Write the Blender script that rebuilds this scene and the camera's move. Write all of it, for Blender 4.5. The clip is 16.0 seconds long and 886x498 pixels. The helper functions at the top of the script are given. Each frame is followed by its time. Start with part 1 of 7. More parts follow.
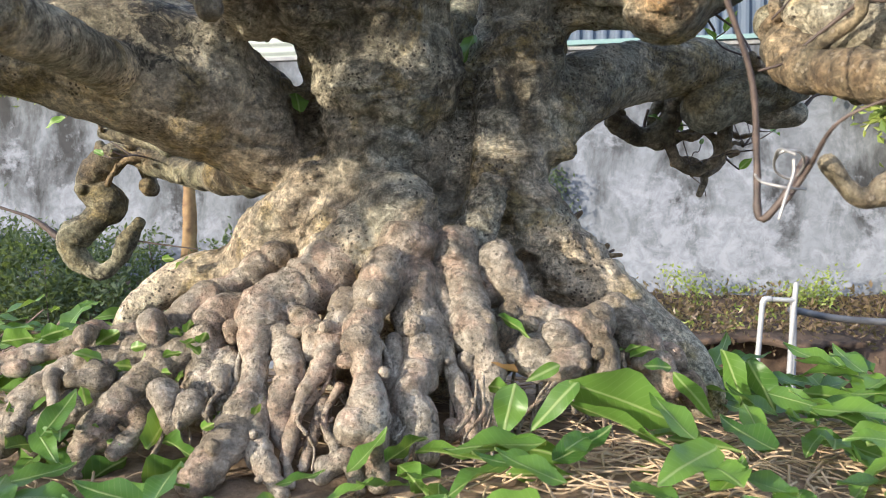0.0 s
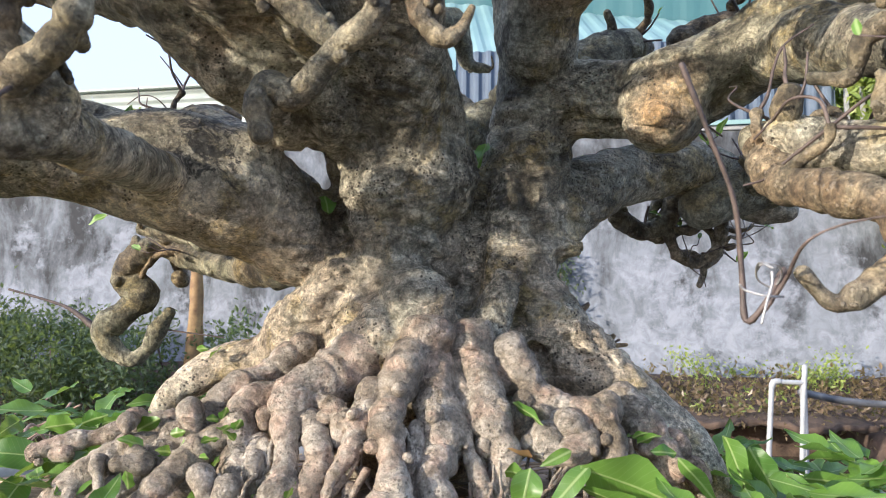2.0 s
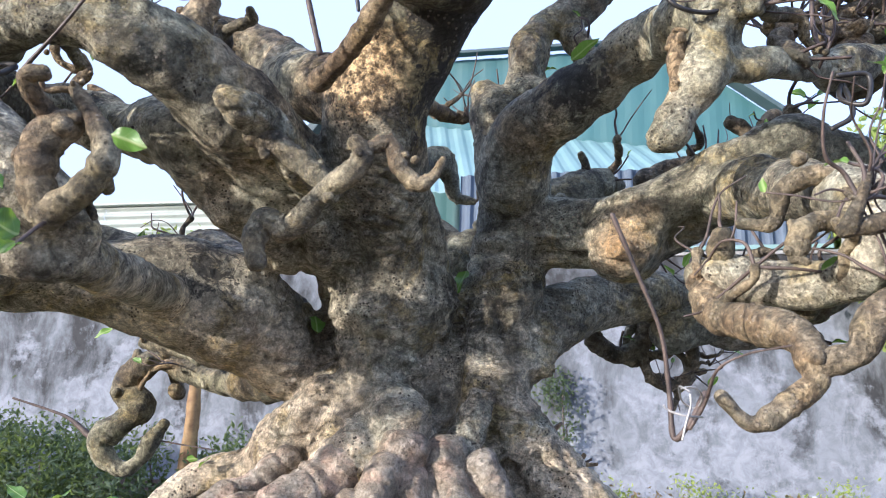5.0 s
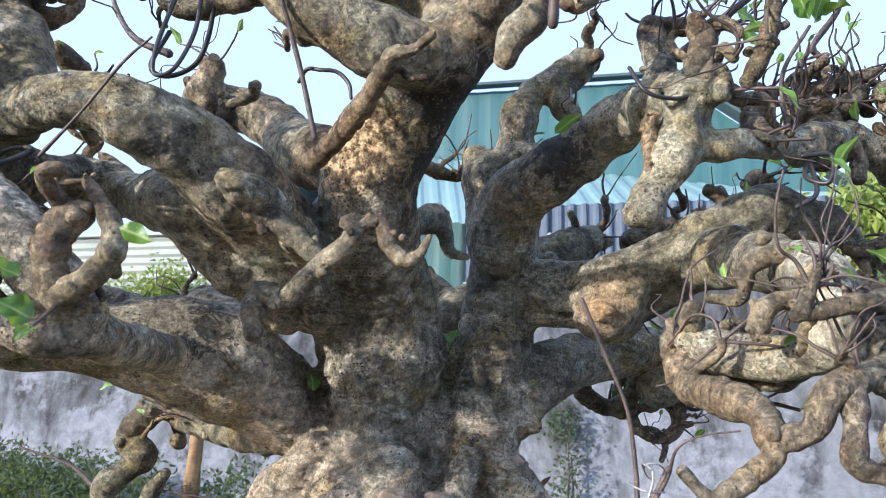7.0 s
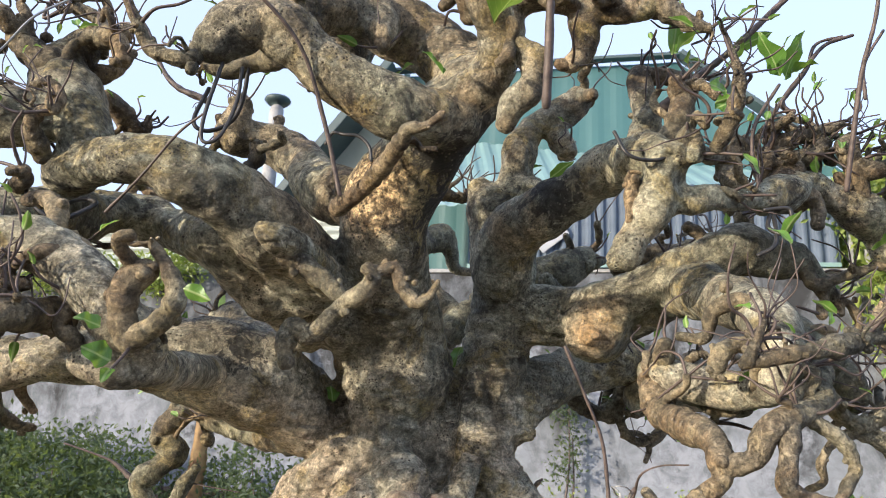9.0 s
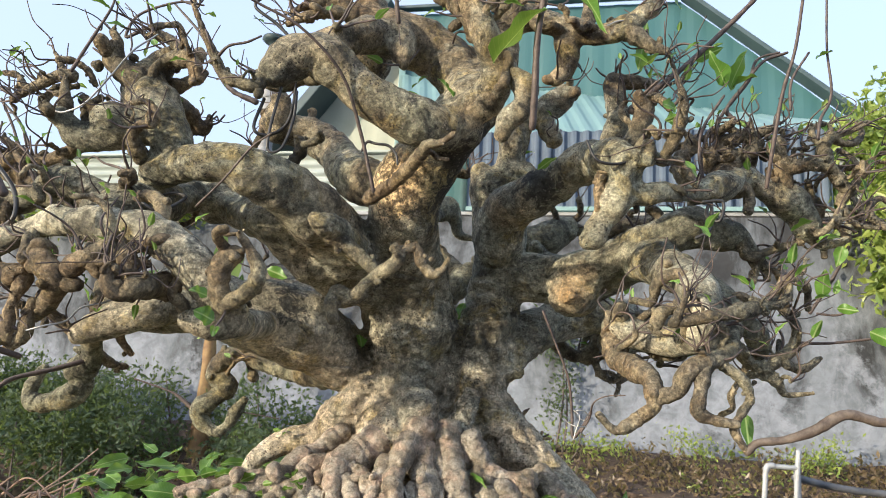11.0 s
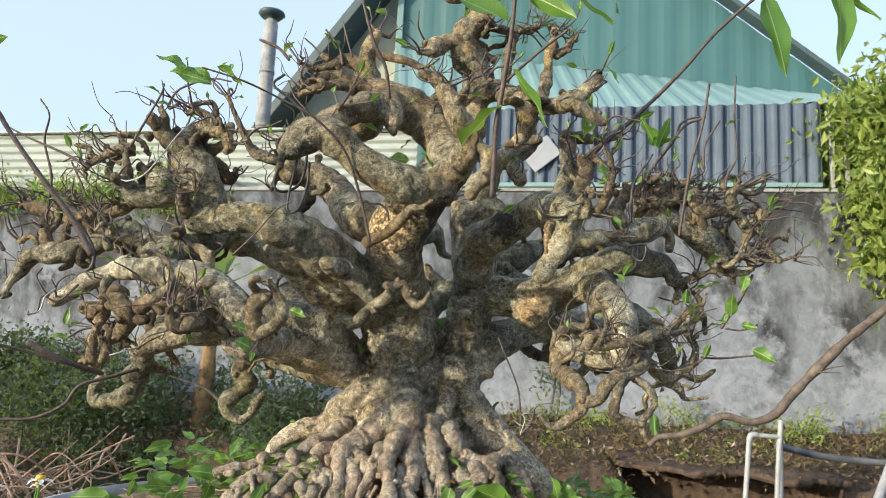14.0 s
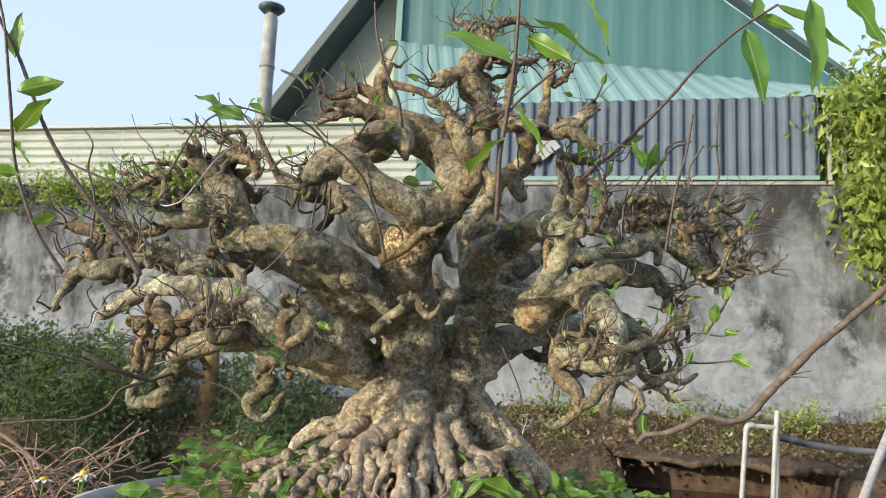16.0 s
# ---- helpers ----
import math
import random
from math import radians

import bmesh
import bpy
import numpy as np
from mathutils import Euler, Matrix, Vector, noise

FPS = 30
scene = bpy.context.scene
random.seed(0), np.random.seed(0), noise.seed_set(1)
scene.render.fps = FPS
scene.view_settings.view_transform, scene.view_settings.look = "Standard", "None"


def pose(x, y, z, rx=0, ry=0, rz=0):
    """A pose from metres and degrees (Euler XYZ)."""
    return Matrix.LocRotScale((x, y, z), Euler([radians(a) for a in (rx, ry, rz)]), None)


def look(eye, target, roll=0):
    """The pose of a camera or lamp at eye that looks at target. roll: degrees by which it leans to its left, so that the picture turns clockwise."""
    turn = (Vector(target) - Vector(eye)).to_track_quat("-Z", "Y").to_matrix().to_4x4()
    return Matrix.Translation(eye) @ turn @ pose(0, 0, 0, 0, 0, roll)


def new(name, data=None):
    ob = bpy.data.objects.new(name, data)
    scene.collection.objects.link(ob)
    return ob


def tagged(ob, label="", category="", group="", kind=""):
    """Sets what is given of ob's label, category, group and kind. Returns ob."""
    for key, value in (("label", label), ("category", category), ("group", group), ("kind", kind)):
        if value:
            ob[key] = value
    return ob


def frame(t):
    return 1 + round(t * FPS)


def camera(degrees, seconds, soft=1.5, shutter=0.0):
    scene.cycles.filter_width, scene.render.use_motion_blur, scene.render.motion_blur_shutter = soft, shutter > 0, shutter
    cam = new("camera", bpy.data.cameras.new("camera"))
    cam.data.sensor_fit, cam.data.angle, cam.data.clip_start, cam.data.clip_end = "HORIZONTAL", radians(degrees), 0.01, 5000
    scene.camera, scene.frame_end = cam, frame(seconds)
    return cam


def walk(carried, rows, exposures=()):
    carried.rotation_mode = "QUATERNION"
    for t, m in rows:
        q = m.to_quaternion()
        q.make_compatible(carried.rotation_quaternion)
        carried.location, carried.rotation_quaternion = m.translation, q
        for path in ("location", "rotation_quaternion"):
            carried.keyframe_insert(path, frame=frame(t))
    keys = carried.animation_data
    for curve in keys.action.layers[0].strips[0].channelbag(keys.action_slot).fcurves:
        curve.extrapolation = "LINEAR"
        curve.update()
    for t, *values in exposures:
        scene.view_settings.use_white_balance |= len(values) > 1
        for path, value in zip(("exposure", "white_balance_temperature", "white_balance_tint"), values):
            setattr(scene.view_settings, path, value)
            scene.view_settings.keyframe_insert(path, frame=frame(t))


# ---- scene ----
cam = camera(60.8, 16.0, soft=0.4)
# a phone lens focused on the tree: what stands far behind it is soft
cam.data.dof.use_dof, cam.data.dof.focus_distance, cam.data.dof.aperture_fstop = True, 0.60, 30.0
METRES, EYE, TILT, LEAN, TURN = 0.65, 0.75, 0.0, 0.0, 0.0
ROWS = [
    (0.0, -0.0127, -0.0162, -0.0094, -0.96, -0.15, -0.59),
    (0.5, -0.0106, -0.0320, -0.0050, -0.74, 1.24, -0.63),
    (1.0, -0.0136, -0.0489, 0.0032, -0.64, 2.69, -0.64),
    (1.5, -0.0226, -0.0620, 0.0051, -0.60, 4.31, -0.64),
    (2.0, -0.0254, -0.0709, 0.0004, -0.59, 5.96, -0.60),
    (2.5, -0.0148, -0.0824, 0.0018, -0.48, 7.39, -0.64),
    (3.0, -0.0064, -0.0874, 0.0028, -0.37, 8.65, -0.81),
    (3.5, -0.0032, -0.0923, 0.0026, -0.37, 10.03, -1.10),
    (4.0, -0.0078, -0.1016, 0.0018, -0.40, 11.66, -1.40),
    (4.5, -0.0057, -0.1205, -0.0054, -0.59, 13.51, -1.73),
    (7.0, 0.014, -0.1827, 0.0197, -0.15, 17.14, -2.12),
    (7.5, 0.0098, -0.2065, 0.0382, -0.16, 17.52, -2.31),
    (8.0, 0.0145, -0.2346, 0.038, -0.12, 17.42, -2.46),
    (8.5, 0.0129, -0.2559, 0.0434, -0.03, 16.74, -2.63),
    (9.0, 0.01, -0.2972, 0.0501, 0.02, 15.5, -2.75),
    (9.5, 0.0033, -0.3763, 0.0404, 0.03, 14.21, -2.89),
    (12.0, -0.0049, -0.6058, 0.0591, -0.22, 9.5, -2.94),
    (12.5, -0.0046, -0.6608, 0.0795, -0.17, 9.05, -2.94),
    (13.0, 0.0073, -0.7105, 0.0827, -0.16, 8.78, -2.88),
    (13.5, 0.0135, -0.7549, 0.0917, -0.22, 8.65, -2.83),
    (14.0, 0.0184, -0.8103, 0.1012, -0.32, 8.68, -2.77),
    (14.5, 0.0233, -0.8354, 0.0981, -0.38, 8.77, -2.73),
    (15.0, 0.019, -0.8677, 0.0968, -0.41, 8.76, -2.66),
    (15.5, 0.0129, -0.9032, 0.1095, -0.39, 8.51, -2.59),
    (16.0, 0.0004, -0.945, 0.1259, -0.3, 8.02, -2.53),
]
walk(cam, [(t, pose(0, 0, EYE, TILT, LEAN, TURN) @ pose(METRES * x, METRES * y, METRES * z, 90 + pitch, roll, yaw)) for t, x, y, z, yaw, pitch, roll in ROWS],
     exposures=[(0.0, 1.04, 5200, 9), (2.5, 1.07, 5000, 12), (4.5, 1.08, 4850, 14), (7.0, 0.97, 4800, 13), (9.5, 0.84, 5400, 9), (12.5, 0.74, 5350, 4), (16.0, 0.65, 5550, 3)])


# ---- world, sun ----
SUN_AT = Vector((-0.815, -0.55, 0.185)).normalized()
world = bpy.data.worlds.new("sky")
scene.world = world
world.use_nodes = True
wn = world.node_tree
sky = wn.nodes.new("ShaderNodeTexSky")
sky.sky_type = "NISHITA"
sky.sun_disc = False
sky.sun_elevation = math.asin(SUN_AT.z)
sky.sun_rotation = math.atan2(SUN_AT.x, SUN_AT.y)
sky.air_density, sky.dust_density, sky.ozone_density = 1.0, 5.0, 1.5
# thin bright haze over the blue
haze = wn.nodes.new("ShaderNodeMix")
haze.data_type = "RGBA"
haze.inputs[0].default_value = 0.52
haze.inputs[7].default_value = (4.4, 4.38, 4.85, 1)
wn.links.new(sky.outputs[0], haze.inputs[6])
wn.links.new(haze.outputs[2], wn.nodes["Background"].inputs[0])
wn.nodes["Background"].inputs[1].default_value = 0.185
sun = new("sun", bpy.data.lights.new("sun", "SUN"))
sun.data.energy, sun.data.angle, sun.data.color = 3.5, radians(1.0), (1.0, 0.775, 0.51)
sun.matrix_world = look(SUN_AT * 20, (0, 0, 0))


# ---- materials ----
def material(name, rough=0.8, metal=0.0):
    m = bpy.data.materials.new(name)
    m.use_nodes = True
    b = m.node_tree.nodes["Principled BSDF"]
    b.inputs["Roughness"].default_value = rough
    b.inputs["Metallic"].default_value = metal
    return m, m.node_tree, b


def node(nt, kind, **values):
    n = nt.nodes.new(kind)
    for key, v in values.items():
        if key in n.inputs:
            n.inputs[key].default_value = v
    return n


def coords(nt, scale=(1, 1, 1), source="Object"):
    tc = nt.nodes.new("ShaderNodeTexCoord")
    mp = nt.nodes.new("ShaderNodeMapping")
    mp.inputs["Scale"].default_value = scale
    nt.links.new(tc.outputs[source], mp.inputs[0])
    return mp.outputs[0]


def noise_tex(nt, at, scale, detail=4.0, rough=0.6, distort=0.0):
    n = node(nt, "ShaderNodeTexNoise", Scale=scale, Detail=detail, Roughness=rough, Distortion=distort)
    nt.links.new(at, n.inputs["Vector"])
    return n.outputs["Fac"]


def ramp(nt, fac, *stops):
    r = nt.nodes.new("ShaderNodeValToRGB")
    e = r.color_ramp.elements
    while len(e) < len(stops):
        e.new(0.5)
    for el, (p, c) in zip(e, stops):
        el.position = p
        el.color = (*c, 1) if not isinstance(c, (int, float)) else (c, c, c, 1)
    nt.links.new(fac, r.inputs[0])
    return r.outputs[0]


def mix(nt, fac, a, b, how="MIX"):
    n = nt.nodes.new("ShaderNodeMix")
    n.data_type, n.blend_type = "RGBA", how
    for v, i in ((fac, 0), (a, 6), (b, 7)):
        if isinstance(v, (int, float)):
            n.inputs[i].default_value = v
        elif isinstance(v, tuple):
            n.inputs[i].default_value = (*v, 1)
        else:
            nt.links.new(v, n.inputs[i])
    return n.outputs[2]


def maths(nt, op, a, b):
    n = nt.nodes.new("ShaderNodeMath")
    n.operation = op
    for v, i in ((a, 0), (b, 1)):
        if isinstance(v, (int, float)):
            n.inputs[i].default_value = v
        else:
            nt.links.new(v, n.inputs[i])
    return n.outputs[0]


def bump(nt, bsdf, height, strength, dist, after=None):
    n = node(nt, "ShaderNodeBump", Strength=strength, Distance=dist)
    nt.links.new(height, n.inputs["Height"])
    if after is not None:
        nt.links.new(after, n.inputs["Normal"])
    nt.links.new(n.outputs[0], bsdf.inputs["Normal"])
    return n.outputs[0]


def bark_material(name, kind):
    """Old bark; kind is trunk, limb, young or root."""
    m, nt, b = material(name, 0.78)
    at = coords(nt)
    root, trunk, young = kind == "root", kind == "trunk", kind == "young"
    broad = noise_tex(nt, at, 9, 6, 0.6, 0.5)
    mid = noise_tex(nt, at, 34, 8, 0.66, 0.5)
    grain = noise_tex(nt, at, 170, 6, 0.7, 0.3)
    fine = noise_tex(nt, at, 520, 4, 0.7)
    sep = nt.nodes.new("ShaderNodeSeparateXYZ")
    nt.links.new(at, sep.inputs[0])
    olive = ramp(nt, mid, (0.36, (0.055, 0.054, 0.037)), (0.45, (0.18, 0.175, 0.122)), (0.55, (0.30, 0.29, 0.21)), (0.68, (0.43, 0.41, 0.315)))
    brown = ramp(nt, mid, (0.36, (0.06, 0.042, 0.025)), (0.46, (0.175, 0.124, 0.074)), (0.56, (0.285, 0.214, 0.13)), (0.70, (0.42, 0.33, 0.21)))
    pale = ramp(nt, mid, (0.33, (0.185, 0.145, 0.098)), (0.44, (0.33, 0.276, 0.205)), (0.55, (0.45, 0.39, 0.305)), (0.70, (0.62, 0.555, 0.455)))
    # washed wood low on the tree, weathered bark above, with a ragged border
    edge = maths(nt, "ADD", sep.outputs[2], maths(nt, "MULTIPLY", maths(nt, "SUBTRACT", noise_tex(nt, at, 15, 6, 0.65, 0.4), 0.5), 0.20))
    high = ramp(nt, maths(nt, "MULTIPLY", maths(nt, "SUBTRACT", edge, 0.775), 15.0), (0.0, 0.0), (1.0, 1.0))
    worn = ramp(nt, broad, (0.50, 0.0), (0.60, 1.0))
    if root:
        grey = ramp(nt, mid, (0.36, (0.10, 0.086, 0.06)), (0.46, (0.24, 0.215, 0.155)), (0.58, (0.38, 0.345, 0.26)), (0.70, (0.52, 0.48, 0.385)))
        col = mix(nt, ramp(nt, maths(nt, "MULTIPLY", maths(nt, "SUBTRACT", edge, 0.745), 15.0), (0.0, 0.0), (1.0, 0.9)), pale, grey)
    elif young:
        col = mix(nt, ramp(nt, broad, (0.38, 0.35), (0.54, 1.0)), olive, brown)
    else:
        col = mix(nt, maths(nt, "MULTIPLY", worn, 0.7), olive, brown)
        if trunk:
            aloft = ramp(nt, maths(nt, "MULTIPLY", maths(nt, "SUBTRACT", edge, 0.98), 10.0), (0.0, 0.0), (1.0, 0.75))
            stem_grey = ramp(nt, mid, (0.36, (0.095, 0.083, 0.06)), (0.45, (0.25, 0.226, 0.168)), (0.56, (0.40, 0.366, 0.285)), (0.70, (0.62, 0.575, 0.47)))
            upper = ramp(nt, maths(nt, "MULTIPLY", maths(nt, "SUBTRACT", edge, 0.86), 8.0), (0.0, 0.15), (1.0, 1.0))
            col = mix(nt, high, pale, mix(nt, aloft, mix(nt, upper, stem_grey, col), brown))
    k = {"trunk": 1.0, "limb": 0.9, "young": 0.55, "root": 0.2}[kind]
    # grey-green lichen, ochre algae, soot-black mould
    lichen = ramp(nt, maths(nt, "ADD", noise_tex(nt, at, 16, 8, 0.68, 0.8), maths(nt, "MULTIPLY", sep.outputs[0], 0.25)), (0.50, 0.0), (0.62, 1.0))
    col = mix(nt, maths(nt, "MULTIPLY", lichen, 0.6 * k), col, mix(nt, grain, (0.15, 0.162, 0.132), (0.40, 0.41, 0.355)))
    algae = ramp(nt, noise_tex(nt, at, 20, 7, 0.7, 0.6), (0.53, 0.0), (0.63, 1.0))
    col = mix(nt, maths(nt, "MULTIPLY", algae, 0.65 * k), col, mix(nt, grain, (0.09, 0.07, 0.018), (0.42, 0.32, 0.12)))
    mould = ramp(nt, noise_tex(nt, at, 24, 9, 0.74, 0.6), (0.37, 1.0), (0.45, 0.0))
    weight = maths(nt, "ADD", maths(nt, "MULTIPLY", high, 0.75), 0.12) if trunk else 0.85 * k
    col = mix(nt, maths(nt, "MULTIPLY", mould, weight), col, (0.034, 0.031, 0.026))
    if not root:
        stain = ramp(nt, noise_tex(nt, at, 12, 9, 0.72, 0.7), (0.40, 1.0), (0.50, 0.0))
        col = mix(nt, maths(nt, "MULTIPLY", stain, maths(nt, "MULTIPLY", high, 0.5)), col, mix(nt, grain, (0.022, 0.023, 0.018), (0.10, 0.10, 0.078)))
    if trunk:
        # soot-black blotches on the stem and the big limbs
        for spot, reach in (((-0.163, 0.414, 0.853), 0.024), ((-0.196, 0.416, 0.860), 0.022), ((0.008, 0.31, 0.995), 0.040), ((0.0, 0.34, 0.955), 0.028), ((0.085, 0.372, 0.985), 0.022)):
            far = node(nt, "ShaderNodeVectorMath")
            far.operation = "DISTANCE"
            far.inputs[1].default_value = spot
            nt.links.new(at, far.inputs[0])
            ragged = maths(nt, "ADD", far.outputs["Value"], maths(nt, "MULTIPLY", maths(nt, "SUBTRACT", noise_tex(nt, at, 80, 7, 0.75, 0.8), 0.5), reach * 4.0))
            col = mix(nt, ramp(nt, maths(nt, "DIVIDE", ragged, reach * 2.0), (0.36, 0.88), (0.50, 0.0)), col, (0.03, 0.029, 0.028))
        # left face of the burl: ochre bark, its warm sunlit look painted in
        far = node(nt, "ShaderNodeVectorMath")
        far.operation = "DISTANCE"
        far.inputs[1].default_value = (0.114, 0.384, 0.881)
        nt.links.new(at, far.inputs[0])
        ragged = maths(nt, "ADD", far.outputs["Value"], maths(nt, "MULTIPLY", maths(nt, "SUBTRACT", noise_tex(nt, at, 60, 5, 0.7, 0.6), 0.5), 0.02))
        col = mix(nt, ramp(nt, maths(nt, "MULTIPLY", ragged, 20.0), (0.25, 0.8), (0.85, 0.0)), col, mix(nt, grain, (0.25, 0.14, 0.055), (0.62, 0.42, 0.21)))
        # corky, fibrous skin where a leader was cut
        far = node(nt, "ShaderNodeVectorMath")
        far.operation = "DISTANCE"
        far.inputs[1].default_value = (-0.057, 0.325, 0.965)
        nt.links.new(at, far.inputs[0])
        ragged = maths(nt, "ADD", far.outputs["Value"], maths(nt, "MULTIPLY", maths(nt, "SUBTRACT", noise_tex(nt, at, 70, 5, 0.7, 0.6), 0.5), 0.03))
        cork = ramp(nt, maths(nt, "MULTIPLY", ragged, 20.0), (0.45, 0.9), (0.75, 0.0))
        col = mix(nt, cork, col, mix(nt, ramp(nt, grain, (0.42, 0.0), (0.58, 1.0)), (0.14, 0.085, 0.035), (0.62, 0.47, 0.27)))
    if root:
        flesh = ramp(nt, noise_tex(nt, at, 26, 7, 0.7, 0.6), (0.50, 0.0), (0.62, 1.0))
        col = mix(nt, maths(nt, "MULTIPLY", flesh, 0.6), col, mix(nt, grain, (0.36, 0.22, 0.14), (0.66, 0.47, 0.35)))
        dirt = ramp(nt, noise_tex(nt, at, 40, 8, 0.72, 0.4), (0.36, 0.85), (0.46, 0.0))
        col = mix(nt, dirt, col, (0.20, 0.155, 0.095))
    if not root:
        col = mix(nt, 1.0, col, (1.55, 1.52, 1.40) if trunk else (1.0, 0.97, 0.86), "MULTIPLY")
    # grain and dust
    col = mix(nt, 0.45 if root else 0.65, col, ramp(nt, grain, (0.38, 0.30), (0.50, 1.0), (0.62, 1.6)), "MULTIPLY")
    col = mix(nt, 0.35 if root else 0.5, col, ramp(nt, fine, (0.36, 0.42), (0.50, 1.0), (0.64, 1.55)), "MULTIPLY")
    # thin dark wrinkles that run round the stem
    lines = None
    if trunk or root:
        wav = noise_tex(nt, coords(nt, (0.8, 0.8, 2.5)), 58, 6, 0.68, 0.9)
        close = maths(nt, "ABSOLUTE", maths(nt, "SUBTRACT", wav, 0.5), 0.0)
        lines = ramp(nt, close, (0.008, 1.0), (0.035, 0.0))
        where = ramp(nt, noise_tex(nt, at, 13, 4, 0.6), (0.40, 0.15), (0.56, 0.9))
        stem = maths(nt, "MULTIPLY", ramp(nt, maths(nt, "ABSOLUTE", maths(nt, "SUBTRACT", sep.outputs[2], 0.85), 0.0), (0.08, 1.0), (0.12, 0.1)), ramp(nt, maths(nt, "ABSOLUTE", sep.outputs[0], 0.0), (0.08, 1.0), (0.12, 0.1))) if trunk else 0.3
        lines = maths(nt, "MULTIPLY", maths(nt, "MULTIPLY", lines, where), stem)
        col = mix(nt, maths(nt, "MULTIPLY", lines, 0.42), col, (0.06, 0.05, 0.036))
    # a net of fine fissures in the weathered bark
    net = maths(nt, "ABSOLUTE", maths(nt, "SUBTRACT", noise_tex(nt, at, 92, 7, 0.72, 1.2), 0.5), 0.0)
    fissure = maths(nt, "MULTIPLY", ramp(nt, net, (0.010, 1.0), (0.045, 0.0)), ramp(nt, noise_tex(nt, at, 21, 5, 0.65), (0.42, 0.15), (0.56, 1.0)))
    col = mix(nt, maths(nt, "MULTIPLY", fissure, 0.25 if root else 0.45), col, (0.045, 0.038, 0.028))
    # pale lenticels and dark pin holes
    spots = node(nt, "ShaderNodeTexVoronoi", Scale=270.0, Randomness=1.0)
    nt.links.new(at, spots.inputs["Vector"])
    here = ramp(nt, noise_tex(nt, at, 30, 4, 0.6), (0.46, 0.0), (0.54, 1.0))
    dots = maths(nt, "MULTIPLY", ramp(nt, spots.outputs["Distance"], (0.20, 1.0), (0.30, 0.0)), here)
    if trunk:
        dots = maths(nt, "MULTIPLY", dots, high)
    if not root:
        col = mix(nt, maths(nt, "MULTIPLY", dots, 0.55 if trunk else 0.3), col, (0.48, 0.41, 0.30))
    pins = node(nt, "ShaderNodeTexVoronoi", Scale=330.0, Randomness=1.0)
    nt.links.new(at, pins.inputs["Vector"])
    holes = maths(nt, "MULTIPLY", ramp(nt, pins.outputs["Distance"], (0.20, 1.0), (0.30, 0.0)), ramp(nt, noise_tex(nt, at, 32, 3), (0.53, 0.0), (0.58, 1.0)))
    col = mix(nt, maths(nt, "MULTIPLY", holes, 0.85 if trunk else 0.5 if root else 0.4), col, (0.045, 0.034, 0.024))
    nt.links.new(col, b.inputs["Base Color"])
    after = bump(nt, b, fine, 0.9, 0.0007)
    after = bump(nt, b, grain, 1.0, {"trunk": 0.0036, "limb": 0.0024, "young": 0.002, "root": 0.002}[kind], after)
    after = bump(nt, b, mid, 0.8, {"trunk": 0.006, "limb": 0.004, "young": 0.003, "root": 0.006}[kind], after)
    after = bump(nt, b, maths(nt, "SUBTRACT", 1.0, fissure), 0.7, 0.0014, after)
    if lines is not None:
        after = bump(nt, b, maths(nt, "SUBTRACT", 1.0, lines), 0.8, 0.0016, after)
    bump(nt, b, maths(nt, "SUBTRACT", dots, holes), 0.8, 0.0009, after)
    return m


def plain(name, c1, c2, rough, scale, bump_d=0.0, metal=0.0, detail=5.0):
    m, nt, b = material(name, rough, metal)
    f = noise_tex(nt, coords(nt), scale, detail, 0.65)
    nt.links.new(ramp(nt, f, (0.3, c1), (0.7, c2)), b.inputs["Base Color"])
    if bump_d:
        bump(nt, b, f, 0.6, bump_d)
    return m


def leaf_material(name, dark, light, back, veins=False, rough=0.38):
    m, nt, b = material(name, rough)
    tc = nt.nodes.new("ShaderNodeTexCoord")
    f = noise_tex(nt, coords(nt), 120, 3)
    info = nt.nodes.new("ShaderNodeObjectInfo")
    geo = nt.nodes.new("ShaderNodeNewGeometry")
    r = maths(nt, "FRACT", maths(nt, "ADD", info.outputs["Random"], geo.outputs["Random Per Island"]), 0.0)
    col = mix(nt, r, dark, light)
    col = mix(nt, maths(nt, "MULTIPLY", f, 0.35), col, back)
    if veins:
        # pale midrib and faint side veins
        sep = nt.nodes.new("ShaderNodeSeparateXYZ")
        nt.links.new(tc.outputs["Object"], sep.inputs[0])
        off = maths(nt, "ABSOLUTE", sep.outputs[1], 0.0)
        rib = ramp(nt, maths(nt, "MULTIPLY", off, 500.0), (0.15, 0.8), (0.45, 0.0))
        wave = maths(nt, "SINE", maths(nt, "MULTIPLY", maths(nt, "SUBTRACT", sep.outputs[0], maths(nt, "MULTIPLY", off, 0.7)), 1500.0), 0.0)
        side = ramp(nt, wave, (0.86, 0.0), (1.0, 0.13))
        col = mix(nt, maths(nt, "MAXIMUM", rib, side), col, (0.42, 0.52, 0.20))
        bump(nt, b, maths(nt, "MAXIMUM", rib, side), 0.5, 0.0006)
    nt.links.new(col, b.inputs["Base Color"])
    tr = nt.nodes.new("ShaderNodeBsdfTranslucent")
    nt.links.new(mix(nt, 0.5, col, (0.35, 0.45, 0.04)), tr.inputs[0])
    ms = nt.nodes.new("ShaderNodeMixShader")
    ms.inputs[0].default_value = 0.38
    out = nt.nodes["Material Output"]
    nt.links.new(b.outputs[0], ms.inputs[1])
    nt.links.new(tr.outputs[0], ms.inputs[2])
    nt.links.new(ms.outputs[0], out.inputs[0])
    return m


